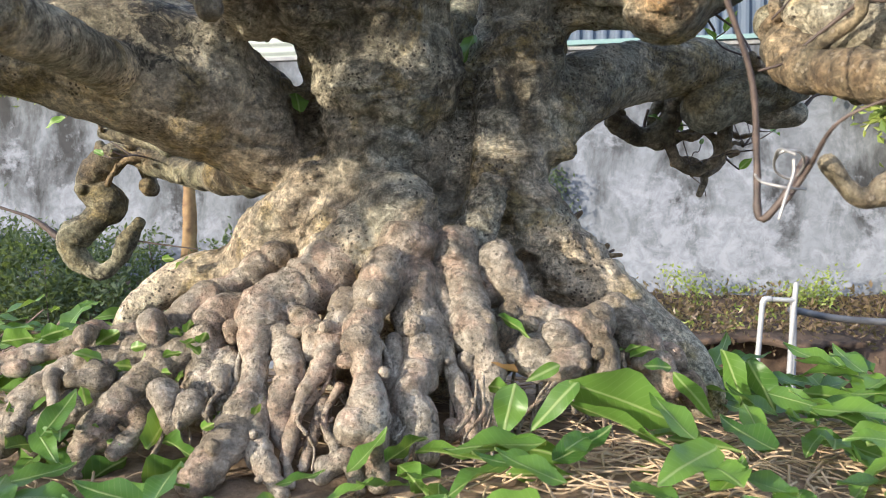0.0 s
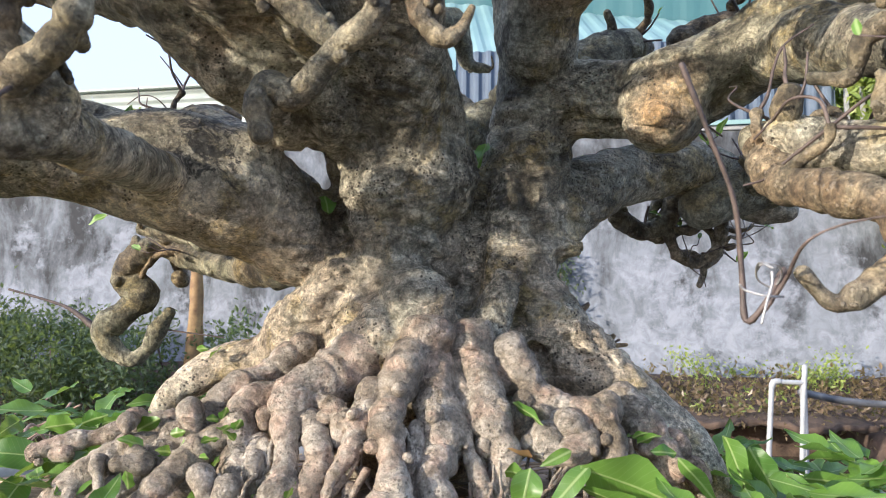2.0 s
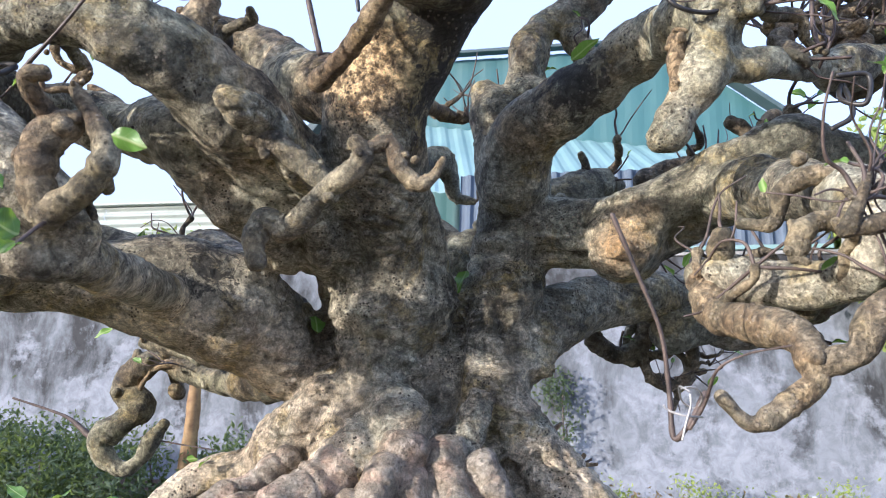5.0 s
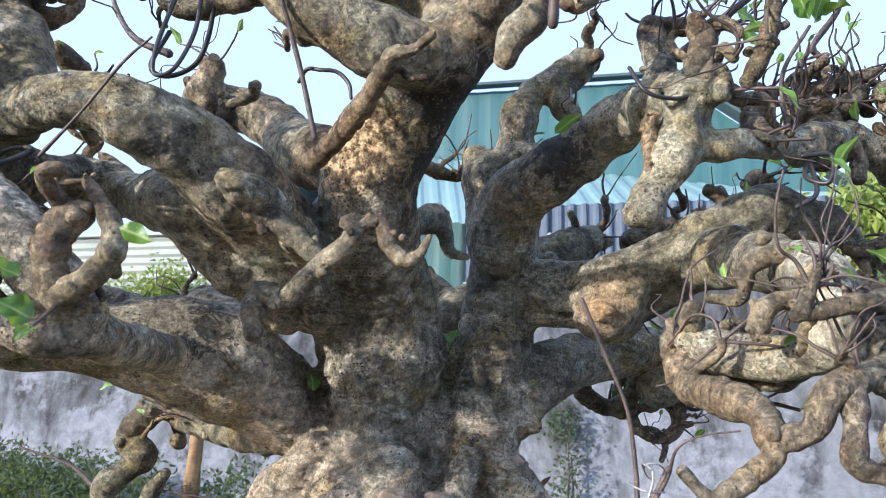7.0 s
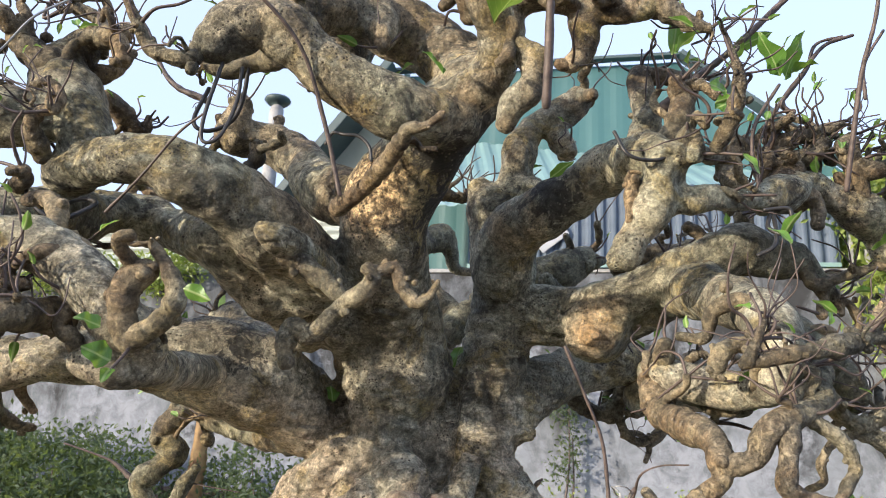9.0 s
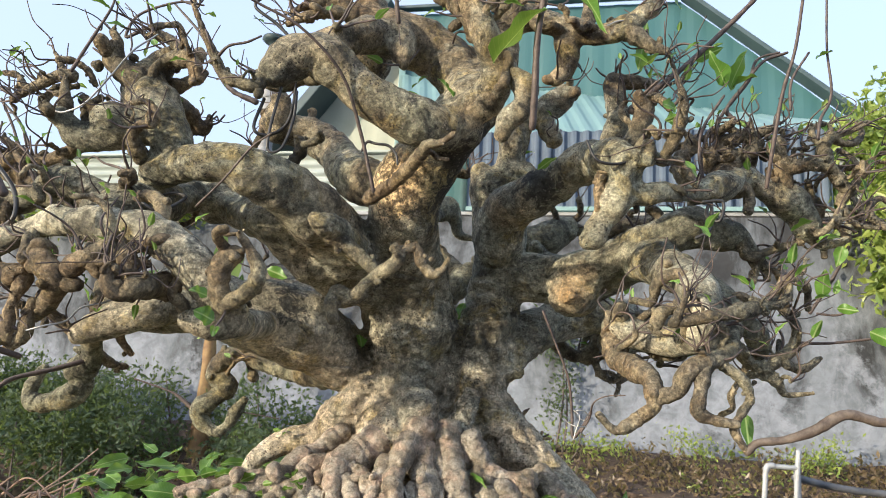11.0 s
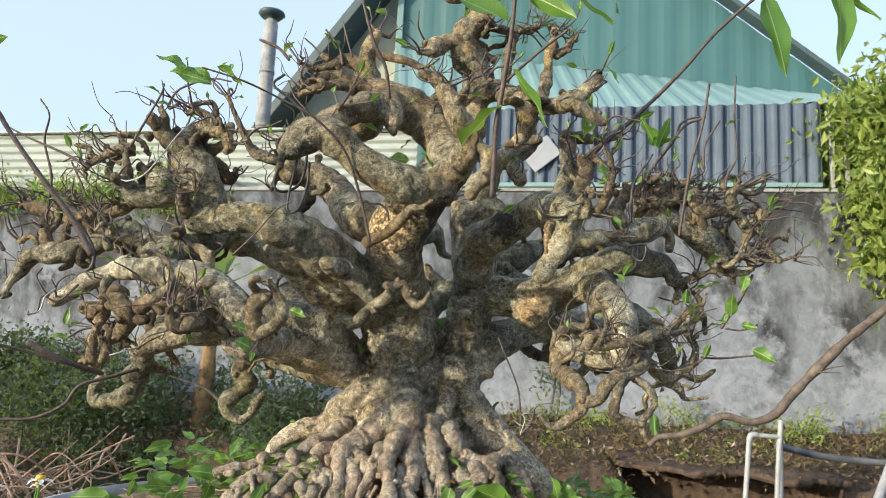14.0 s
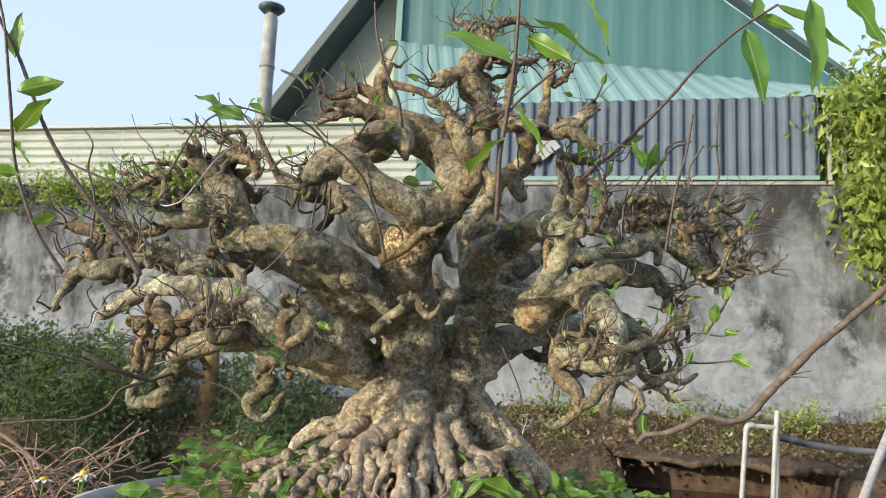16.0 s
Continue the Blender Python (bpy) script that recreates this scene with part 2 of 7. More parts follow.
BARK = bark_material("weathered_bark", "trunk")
LIMB = bark_material("limb_bark", "limb")
ROOT = bark_material("washed_root_bark", "root")
YOUNG = bark_material("brown_branch_bark", "young")
TWIG = plain("twig_bark", (0.045, 0.035, 0.03), (0.15, 0.11, 0.09), 0.6, 180, 0.0006)
SHOOT = plain("shoot_bark", (0.06, 0.043, 0.033), (0.21, 0.165, 0.125), 0.6, 110, 0.001)
WIRE = plain("dark_wire", (0.025, 0.024, 0.024), (0.07, 0.065, 0.06), 0.45, 90, 0.0, 0.3)
PALE_WIRE = plain("pale_wire", (0.30, 0.29, 0.28), (0.48, 0.47, 0.45), 0.4, 90, 0.0, 0.5)
LEAF = leaf_material("fresh_leaf", (0.09, 0.21, 0.03), (0.22, 0.40, 0.06), (0.05, 0.13, 0.02), True)
CUT_LEAF = leaf_material("cut_leaf", (0.05, 0.14, 0.02), (0.20, 0.36, 0.05), (0.11, 0.19, 0.055), True)
BUSH = leaf_material("bush_leaf", (0.05, 0.076, 0.05), (0.10, 0.135, 0.08), (0.05, 0.078, 0.05), rough=0.7)
VINE = leaf_material("vine_leaf", (0.14, 0.21, 0.04), (0.42, 0.48, 0.11), (0.15, 0.21, 0.05))
SOIL = plain("dry_soil", (0.12, 0.08, 0.05), (0.38, 0.28, 0.18), 0.95, 90, 0.004)
STRAW = plain("dry_rootlets", (0.34, 0.24, 0.14), (0.62, 0.48, 0.31), 0.8, 60)
POT = plain("grey_cement", (0.22, 0.22, 0.22), (0.40, 0.40, 0.39), 0.75, 40, 0.001)


# ---- shaping helpers ----
def part(name, me, mat, parent=None, label="", smooth=True):
    """Links a mesh as one object under a thing or a part."""
    if isinstance(me, bmesh.types.BMesh):
        bm, me = me, bpy.data.meshes.new(name)
        bm.to_mesh(me)
        bm.free()
    if mat is not None and not me.materials:
        me.materials.append(mat)
    if smooth:
        me.polygons.foreach_set("use_smooth", np.ones(len(me.polygons), dtype=bool))
    ob = new(name, me)
    ob.parent = parent
    return tagged(ob, label)


def raw(name, verts, faces):
    me = bpy.data.meshes.new(name)
    me.from_pydata([tuple(v) for v in verts], [], [tuple(f) for f in faces])
    me.update()
    return me


def box(bm, x0, x1, y0, y1, z0, z1, bevel=0.0):
    made = bmesh.ops.create_cube(bm, size=1.0)["verts"]
    for v in made:
        v.co = Vector(((x0 + x1) / 2 + v.co.x * (x1 - x0), (y0 + y1) / 2 + v.co.y * (y1 - y0), (z0 + z1) / 2 + v.co.z * (z1 - z0)))
    if bevel:
        edges = list({e for v in made for e in v.link_edges})
        bmesh.ops.bevel(bm, geom=edges, offset=bevel, segments=2, profile=0.5, affect="EDGES")
    return bm


def hash3(i, j, k, seed):
    h = (i * 374761393 + j * 668265263 + k * 2147483647 + seed * 144269504) & 0xFFFFFFFF
    h = ((h ^ (h >> 13)) * 1274126177) & 0xFFFFFFFF
    return ((h ^ (h >> 16)) & 0xFFFF) / 32767.5 - 1.0


def lattice(p, freq, seed=0):
    """Smooth value noise in -1..1 at the rows of p."""
    q = np.asarray(p, dtype=np.float64) * freq
    b = np.floor(q).astype(np.int64)
    f = q - b
    f = f * f * (3 - 2 * f)
    total = np.zeros(len(q))
    for dx in (0, 1):
        for dy in (0, 1):
            for dz in (0, 1):
                w = (f[:, 0] if dx else 1 - f[:, 0]) * (f[:, 1] if dy else 1 - f[:, 1]) * (f[:, 2] if dz else 1 - f[:, 2])
                total += w * hash3(b[:, 0] + dx, b[:, 1] + dy, b[:, 2] + dz, seed)
    return total


def spline(points, step):
    """Points with radii along a smooth curve through the given ones; step in parts of the radius."""
    p = np.array(points, dtype=float)
    p = np.vstack([2 * p[0] - p[1], p, 2 * p[-1] - p[-2]])
    out = []
    for i in range(1, len(p) - 2):
        a, b, c, d = p[i - 1:i + 3]
        n = max(2, int(np.linalg.norm(c[:3] - b[:3]) / max(0.0012, step * 0.5 * (b[3] + c[3]))))
        for t in np.arange(n) / n:
            out.append(0.5 * (2 * b + (c - a) * t + (2 * a - 5 * b + 4 * c - d) * t * t + (3 * b - a - 3 * c + d) * t ** 3))
    out.append(p[-2])
    out = np.array(out)
    out[:, 3] = np.maximum(out[:, 3], 0.0004)
    return out


def tube(points, sides, step=0.45, lumps=0.0, rough=0.0, seed=0, folds=0.0):
    """A closed, rounded tube round a curve, as vertices and faces, with lumps in its girth."""
    c = spline(points, step)
    p, r = c[:, :3], c[:, 3].copy()
    if lumps:
        r *= 1 + lumps * lattice(p, 0.55 / max(r.mean(), 1e-4), seed) + 0.6 * lumps * lattice(p, 1.4 / max(r.mean(), 1e-4), seed + 5)
    if folds:
        # ring creases across the wood, at uneven distances
        run = np.concatenate([[0], np.cumsum(np.linalg.norm(np.diff(p, axis=0), axis=1))])
        pick, at = random.Random(seed), 0.0
        while at < run[-1]:
            at += r.mean() * pick.uniform(0.5, 2.2)
            r *= 1 - folds * pick.uniform(0.3, 1.0) * np.exp(-((run - at) / 0.0018) ** 2)
    tangent = np.gradient(p, axis=0)
    tangent /= np.linalg.norm(tangent, axis=1)[:, None] + 1e-9
    side = np.cross(tangent[0], (0.31, 0.87, 0.38))
    side /= np.linalg.norm(side)
    angles = np.arange(sides) * 2 * np.pi / sides
    verts, faces = [], []
    head = [(-0.85, 0.45), (-0.55, 0.8)]
    rings = [(0, -o, k) for o, k in ((0.75, 0.5), (0.45, 0.85))] + [(i, 0, 1) for i in range(len(p))] + [(len(p) - 1, o, k) for o, k in ((0.45, 0.85), (0.75, 0.5))]
    for i, along, k in rings:
        side = side - tangent[i] * side.dot(tangent[i])
        side /= np.linalg.norm(side) + 1e-9
        other = np.cross(tangent[i], side)
        centre = p[i] + tangent[i] * along * r[i]
        verts.append(centre + (np.cos(angles)[:, None] * side + np.sin(angles)[:, None] * other) * r[i] * k)
    n = len(rings)
    v = np.vstack(verts)
    if rough:
        mid = np.repeat(np.array([p[i] for i, _, _ in rings]), sides, axis=0)
        rr = np.repeat(np.array([r[i] for i, _, _ in rings]), sides)
        away = v - mid
        v = v + away * (rough * lattice(v, 60, seed + 1) + 0.5 * rough * lattice(v, 150, seed + 2) + 0.8 * rough * np.clip(lattice(v, 210, seed + 3) - 0.4, 0, 1) + 0.3 * rough * lattice(v, 330, seed + 4))[:, None]
    for i in range(n - 1):
        for j in range(sides):
            k = (j + 1) % sides
            faces.append((i * sides + j, i * sides + k, (i + 1) * sides + k, (i + 1) * sides + j))
    faces.append(tuple(range(sides - 1, -1, -1)))
    faces.append(tuple((n - 1) * sides + j for j in range(sides)))
    return v, faces


def join(pieces):
    verts, faces, n = [], [], 0
    for v, f in pieces:
        verts.append(np.asarray(v))
        faces += [tuple(i + n for i in face) for face in f]
        n += len(v)
    return np.vstack(verts), faces


def fused(pieces, voxel, name):
    """One skin over overlapping tubes."""
    v, f = join(pieces)
    ob = new(name, raw(name, v, f))
    mod = ob.modifiers.new("remesh", "REMESH")
    mod.mode, mod.voxel_size = "VOXEL", voxel
    me = bpy.data.meshes.new_from_object(ob.evaluated_get(bpy.context.evaluated_depsgraph_get()))
    bpy.data.objects.remove(ob)
    return me


def mesh_points(me):
    co = np.empty(len(me.vertices) * 3)
    me.vertices.foreach_get("co", co)
    return co.reshape(-1, 3)


def mesh_normals(me):
    no = np.empty(len(me.vertices) * 3)
    me.vertex_normals.foreach_get("vector", no)
    return no.reshape(-1, 3)


def relax(me, rounds):
    co = mesh_points(me)
    e = np.empty(len(me.edges) * 2, dtype=np.int64)
    me.edges.foreach_get("vertices", e)
    e = e.reshape(-1, 2)
    count = np.bincount(e.ravel(), minlength=len(co))[:, None]
    for _ in range(rounds):
        total = np.zeros_like(co)
        for axis in range(3):
            total[:, axis] = np.bincount(e[:, 0], co[e[:, 1], axis], len(co)) + np.bincount(e[:, 1], co[e[:, 0], axis], len(co))
        co = 0.4 * co + 0.6 * total / np.maximum(count, 1)
    me.vertices.foreach_set("co", co.ravel())
    me.update()


# ---- the tree ----
tree = new("bonsai_tree")
tree.location = (0, 0, 0)
tagged(tree, "old gnarled bonsai tree with grey lichened bark and thick roots", "bonsai tree")
CORE, TIPS, NODES = [], [], []


def core(*points):
    CORE.append(tube(points, 20, 0.3, 0.085, 0.0, len(CORE), 0.06 if points[-1][2] > 0.85 else 0.0))
    TIPS.append(points[-1])
    NODES.extend(q for q in points[2:] if q[3] < 0.021)


def limb(*points):
    r = max(p[3] for p in points)
    v, f = tube(points, 26 if r > 0.009 else 18, 0.2, 0.19, 0.11, len(TIPS) * 7, 0.12)
    part("limb", raw("limb", v, f), YOUNG if r < 0.0125 else LIMB, tree)
    TIPS.append(points[-1])
    NODES.extend(points[1:])
    # swellings where shoots were pruned away
    pick = random.Random(len(TIPS))
    for x, y, z, k in points[1:]:
        for _ in range(pick.choice((0, 1, 1, 2)) if z > 0.78 else 0):
            d = Vector((pick.gauss(0, 1), pick.gauss(-0.3, 1), pick.gauss(0.2, 1))).normalized()
            q = Vector((x, y, z)) + Vector((pick.gauss(0, 0.5), 0, pick.gauss(0, 0.5))) * k + d * k * 0.7
            e = q + d * k * pick.uniform(0.2, 0.7)
            v, f = tube([(*q, k * pick.uniform(0.4, 0.6)), (*e, k * pick.uniform(0.3, 0.5))], 14, 0.2, 0.25, 0.25, len(bpy.data.objects))
            part("branch_knuckle", raw("branch_knuckle", v, f), YOUNG if r < 0.0125 else LIMB, tree)
    TIPS.append(points[len(points) // 2])


def knob(*points):
    v, f = tube(points, 18, 0.16, 0.24, 0.16, len(bpy.data.objects) * 3)
    part("root_knuckle", raw("root_knuckle", v, f), ROOT, tree)


def rootlet(*points):
    v, f = tube(points, 6, 1.5, 0.2)
    part("rootlet", raw("rootlet", v, f), ROOT, tree)


def root(*points):
    v, f = tube(points, 36, 0.12, 0.17, 0.15, len(bpy.data.objects) * 3, 0.15)
    part("root", raw("root", v, f), ROOT, tree)
    pick = random.Random(len(bpy.data.objects))
    # burls, healed stubs and hanging rootlets along it
    for x, y, z, r in points[1:]:
        for _ in range(pick.choice((0, 1, 1))):
            a, k = pick.uniform(2.6, 6.8), r * pick.uniform(0.22, 0.5)
            q = (x + r * 0.85 * math.cos(a), y + r * 0.85 * math.sin(a), z + pick.uniform(-1, 1) * r)
            e = (q[0] + 0.5 * k * math.cos(a), q[1] + 0.5 * k * math.sin(a), q[2] + pick.uniform(-0.4, 0.4) * k)
            knob((*q, k), (*e, k * 0.85))
        for _ in range(pick.choice((0, 1, 2))):
            a, line = pick.uniform(-0.6, 3.7), []
            q, d = Vector((x + r * math.cos(a), y + r * 0.7 * math.sin(a), z)), Vector((pick.gauss(0, 0.5), pick.gauss(-0.15, 0.3), -1)).normalized()
            k = pick.uniform(0.0006, 0.0017)
            for _ in range(6):
                line.append((*q, k))
                q = q + d * pick.uniform(0.006, 0.013)
                d = (d + Vector((pick.gauss(0, 0.45), pick.gauss(0, 0.3), -0.25))).normalized()
                if q.z < 0.64:
                    break
            if len(line) > 2:
                rootlet(*line)


def twig(*points):
    v, f = tube(points, 6, 1.6, 0.14, 0.0, len(bpy.data.objects))
    part("twig", raw("twig", v, f), TWIG, tree)


def shoot(*points):
    v, f = tube(points, 14, 0.35, 0.14, 0.12, 5, 0.06)
    part("shoot", raw("shoot", v, f), SHOOT, tree, "long reddish-brown side shoot")
    TIPS.append(points[-4])


def wire(*points):
    v, f = tube(points, 7, 1.2)
    part("wire", raw("wire", v, f), WIRE, tree, "bent dark training wire")


def pale_wire(*points):
    v, f = tube(points, 7, 1.2)
    part("wire", raw("wire", v, f), PALE_WIRE, tree, "pale aluminium training wire")


core((-0.04, 0.475, 0.698, 0.0598), (-0.042, 0.475, 0.743, 0.0568), (-0.042, 0.47, 0.789, 0.0458), (-0.047, 0.465, 0.835, 0.0431), (-0.052, 0.462, 0.872, 0.0440), (-0.054, 0.45, 0.90, 0.0400))
core((0.017, 0.48, 0.698, 0.0475), (0.02, 0.48, 0.744, 0.0379), (0.032, 0.478, 0.79, 0.0353), (0.041, 0.475, 0.83, 0.0345), (0.049, 0.475, 0.878, 0.0311), (0.055, 0.475, 0.923, 0.0276), (0.056, 0.475, 0.965, 0.0269), (0.063, 0.475, 0.999, 0.0281), (0.066, 0.47, 1.018, 0.0289))
core((-0.056, 0.5, 0.774, 0.0251), (-0.086, 0.49, 0.806, 0.0268), (-0.111, 0.478, 0.824, 0.0291), (-0.139, 0.462, 0.839, 0.0307), (-0.177, 0.448, 0.848, 0.0307), (-0.214, 0.435, 0.856, 0.0296), (-0.246, 0.425, 0.862, 0.0299), (-0.273, 0.415, 0.865, 0.0319))
core((-0.087, 0.49, 0.797, 0.0301), (-0.143, 0.45, 0.835, 0.0387), (-0.195, 0.42, 0.847, 0.0344), (-0.242, 0.4, 0.847, 0.0229), (-0.283, 0.39, 0.838, 0.0151), (-0.322, 0.375, 0.841, 0.0178))
core((0.065, 0.47, 0.91, 0.0285), (0.1, 0.455, 0.906, 0.0267), (0.134, 0.445, 0.906, 0.0294), (0.17, 0.43, 0.917, 0.0257), (0.191, 0.4, 0.923, 0.0226), (0.197, 0.345, 0.907, 0.019), (0.201, 0.29, 0.886, 0.0171), (0.199, 0.255, 0.869, 0.0148), (0.199, 0.24, 0.852, 0.0128), (0.196, 0.24, 0.838, 0.0117), (0.192, 0.26, 0.831, 0.0117), (0.175, 0.285, 0.833, 0.0118), (0.156, 0.3, 0.839, 0.0115), (0.146, 0.3, 0.845, 0.0093))
core((0.048, 0.48, 0.817, 0.0341), (0.083, 0.5, 0.846, 0.0266), (0.123, 0.53, 0.868, 0.0244), (0.169, 0.55, 0.881, 0.023), (0.218, 0.57, 0.878, 0.0212), (0.252, 0.58, 0.857, 0.0154), (0.278, 0.58, 0.851, 0.0123))
core((-0.028, 0.435, 0.777, 0.0185), (-0.027, 0.424, 0.765, 0.0249), (-0.028, 0.42, 0.748, 0.0209), (-0.032, 0.415, 0.726, 0.0177))
core((-0.055, 0.424, 0.757, 0.0121), (-0.053, 0.418, 0.745, 0.0186), (-0.071, 0.422, 0.724, 0.018))
core((0.08, 0.47, 0.807, 0.0075), (0.068, 0.47, 0.805, 0.01))
core((0.028, 0.435, 0.781, 0.0108), (0.021, 0.432, 0.758, 0.0123), (0.012, 0.428, 0.739, 0.0137), (0.005, 0.42, 0.72, 0.012))
core((-0.075, 0.445, 0.79, 0.0142), (-0.09, 0.455, 0.767, 0.0178), (-0.107, 0.47, 0.747, 0.0234), (-0.129, 0.475, 0.729, 0.0186), (-0.16, 0.47, 0.722, 0.015), (-0.186, 0.465, 0.708, 0.0124), (-0.196, 0.46, 0.694, 0.009))
core((0.051, 0.47, 0.759, 0.0301), (0.076, 0.47, 0.735, 0.0284), (0.104, 0.465, 0.709, 0.0265), (0.129, 0.455, 0.688, 0.0227), (0.148, 0.445, 0.67, 0.0182), (0.158, 0.44, 0.651, 0.0149))
core((-0.034, 0.485, 0.737, 0.0431), (-0.035, 0.51, 0.705, 0.0508), (-0.037, 0.53, 0.672, 0.0566), (-0.037, 0.54, 0.63, 0.0577))
core((0.053, 0.485, 0.738, 0.0241), (0.078, 0.5, 0.7, 0.0267), (0.103, 0.51, 0.669, 0.0291), (0.118, 0.51, 0.638, 0.0309))
core((-0.088, 0.485, 0.722, 0.0242), (-0.119, 0.51, 0.693, 0.0236), (-0.149, 0.52, 0.66, 0.0241), (-0.168, 0.52, 0.625, 0.0241))
core((0.005, 0.482, 0.867, 0.0133), (0.004, 0.478, 0.838, 0.0207), (0, 0.475, 0.798, 0.0259), (-0.003, 0.475, 0.751, 0.0275))
core((-0.075, 0.465, 0.762, 0.0144), (-0.081, 0.47, 0.796, 0.0129))
knob((-0.123, 0.404, 0.709, 0.0094), (-0.12, 0.404, 0.706, 0.0083))
knob((-0.129, 0.398, 0.696, 0.0087), (-0.123, 0.398, 0.694, 0.0078))
knob((-0.125, 0.388, 0.683, 0.0087), (-0.117, 0.388, 0.682, 0.0079))
knob((-0.124, 0.378, 0.672, 0.0094), (-0.115, 0.378, 0.671, 0.0084))
knob((-0.114, 0.374, 0.667, 0.007), (-0.111, 0.374, 0.662, 0.0063))
knob((-0.129, 0.376, 0.665, 0.0062), (-0.126, 0.376, 0.659, 0.0055))
knob((-0.098, 0.388, 0.701, 0.0064), (-0.092, 0.388, 0.703, 0.0057))
knob((-0.087, 0.386, 0.696, 0.0058), (-0.08, 0.386, 0.699, 0.0052))
knob((-0.137, 0.396, 0.689, 0.0077), (-0.141, 0.396, 0.683, 0.0068))
knob((-0.147, 0.391, 0.685, 0.0073), (-0.151, 0.391, 0.681, 0.0066))
knob((-0.195, 0.411, 0.694, 0.0092), (-0.19, 0.411, 0.691, 0.0083))
knob((-0.185, 0.391, 0.679, 0.0111), (-0.191, 0.391, 0.676, 0.01))
knob((-0.163, 0.383, 0.673, 0.0072), (-0.157, 0.383, 0.675, 0.0065))
knob((-0.192, 0.376, 0.66, 0.009), (-0.198, 0.376, 0.655, 0.008))
knob((-0.201, 0.371, 0.651, 0.0097), (-0.206, 0.371, 0.647, 0.0088))
knob((-0.152, 0.374, 0.662, 0.0079), (-0.147, 0.374, 0.659, 0.007))
knob((-0.171, 0.361, 0.654, 0.0081), (-0.167, 0.361, 0.649, 0.0073))
knob((-0.134, 0.371, 0.655, 0.0056), (-0.137, 0.371, 0.652, 0.005))
knob((-0.05, 0.358, 0.688, 0.0035), (-0.045, 0.358, 0.688, 0.0031))
knob((-0.013, 0.366, 0.68, 0.0121), (-0.012, 0.366, 0.678, 0.0108))
knob((-0.024, 0.356, 0.659, 0.0059), (-0.024, 0.356, 0.655, 0.0052))
knob((-0.018, 0.358, 0.664, 0.0078), (-0.013, 0.358, 0.661, 0.007))
knob((-0.078, 0.369, 0.684, 0.0086), (-0.077, 0.369, 0.678, 0.0076))
knob((-0.067, 0.378, 0.699, 0.0062), (-0.065, 0.378, 0.695, 0.0055))
knob((-0.043, 0.338, 0.661, 0.0127), (-0.038, 0.338, 0.66, 0.0114))
knob((-0.112, 0.391, 0.7, 0.0059), (-0.112, 0.391, 0.695, 0.0053))
knob((0.046, 0.388, 0.691, 0.009), (0.05, 0.388, 0.688, 0.008))
knob((0.059, 0.391, 0.696, 0.0088), (0.065, 0.391, 0.695, 0.0079))
knob((0.066, 0.386, 0.684, 0.0078), (0.062, 0.386, 0.682, 0.0069))
knob((0.052, 0.386, 0.681, 0.0058), (0.048, 0.386, 0.678, 0.0052))
knob((0.035, 0.401, 0.71, 0.006), (0.039, 0.401, 0.706, 0.0054))
knob((0.083, 0.401, 0.706, 0.009), (0.086, 0.401, 0.701, 0.0081))
knob((0.024, 0.414, 0.727, 0.0102), (0.027, 0.414, 0.718, 0.0091))
knob((0.011, 0.381, 0.686, 0.0063), (0.013, 0.381, 0.682, 0.0056))
knob((0.003, 0.358, 0.657, 0.0046), (0.004, 0.358, 0.653, 0.004))
knob((0.022, 0.371, 0.657, 0.007), (0.021, 0.371, 0.651, 0.0063))
knob((-0.108, 0.336, 0.639, 0.0076), (-0.112, 0.336, 0.635, 0.0068))
knob((-0.091, 0.346, 0.647, 0.006), (-0.089, 0.346, 0.642, 0.0053))
knob((-0.055, 0.334, 0.643, 0.0055), (-0.049, 0.334, 0.645, 0.0049))
knob((-0.226, 0.396, 0.677, 0.0065), (-0.232, 0.396, 0.676, 0.0058))
knob((-0.215, 0.386, 0.662, 0.0058), (-0.208, 0.386, 0.664, 0.0052))
knob((0.129, 0.423, 0.683, 0.0095), (0.133, 0.423, 0.678, 0.0086))
knob((0.139, 0.418, 0.668, 0.0088), (0.143, 0.418, 0.662, 0.0078))
knob((0.115, 0.416, 0.669, 0.0069), (0.12, 0.416, 0.665, 0.0061))
knob((0.102, 0.416, 0.693, 0.0069), (0.107, 0.416, 0.689, 0.0061))
root((-0.021, 0.406, 0.745, 0.0164), (-0.034, 0.391, 0.726, 0.0132), (-0.04, 0.381, 0.712, 0.01), (-0.041, 0.366, 0.696, 0.0089), (-0.038, 0.353, 0.679, 0.0091), (-0.036, 0.343, 0.667, 0.0107), (-0.033, 0.336, 0.655, 0.0066), (-0.03, 0.326, 0.638, 0.0053))
root((-0.019, 0.406, 0.727, 0.015), (-0.016, 0.394, 0.71, 0.0139), (-0.012, 0.384, 0.696, 0.0123), (-0.013, 0.371, 0.682, 0.0113), (-0.018, 0.358, 0.672, 0.0085), (-0.012, 0.351, 0.659, 0.0077), (-0.008, 0.341, 0.646, 0.0052))
root((-0.06, 0.416, 0.732, 0.0182), (-0.08, 0.404, 0.72, 0.0163), (-0.096, 0.391, 0.712, 0.0125), (-0.098, 0.381, 0.693, 0.008), (-0.096, 0.369, 0.675, 0.0072), (-0.099, 0.356, 0.659, 0.0096), (-0.106, 0.341, 0.647, 0.0101), (-0.115, 0.331, 0.635, 0.0078))
root((-0.092, 0.361, 0.666, 0.0067), (-0.089, 0.348, 0.651, 0.0059), (-0.081, 0.338, 0.638, 0.0057), (-0.074, 0.331, 0.631, 0.0045))
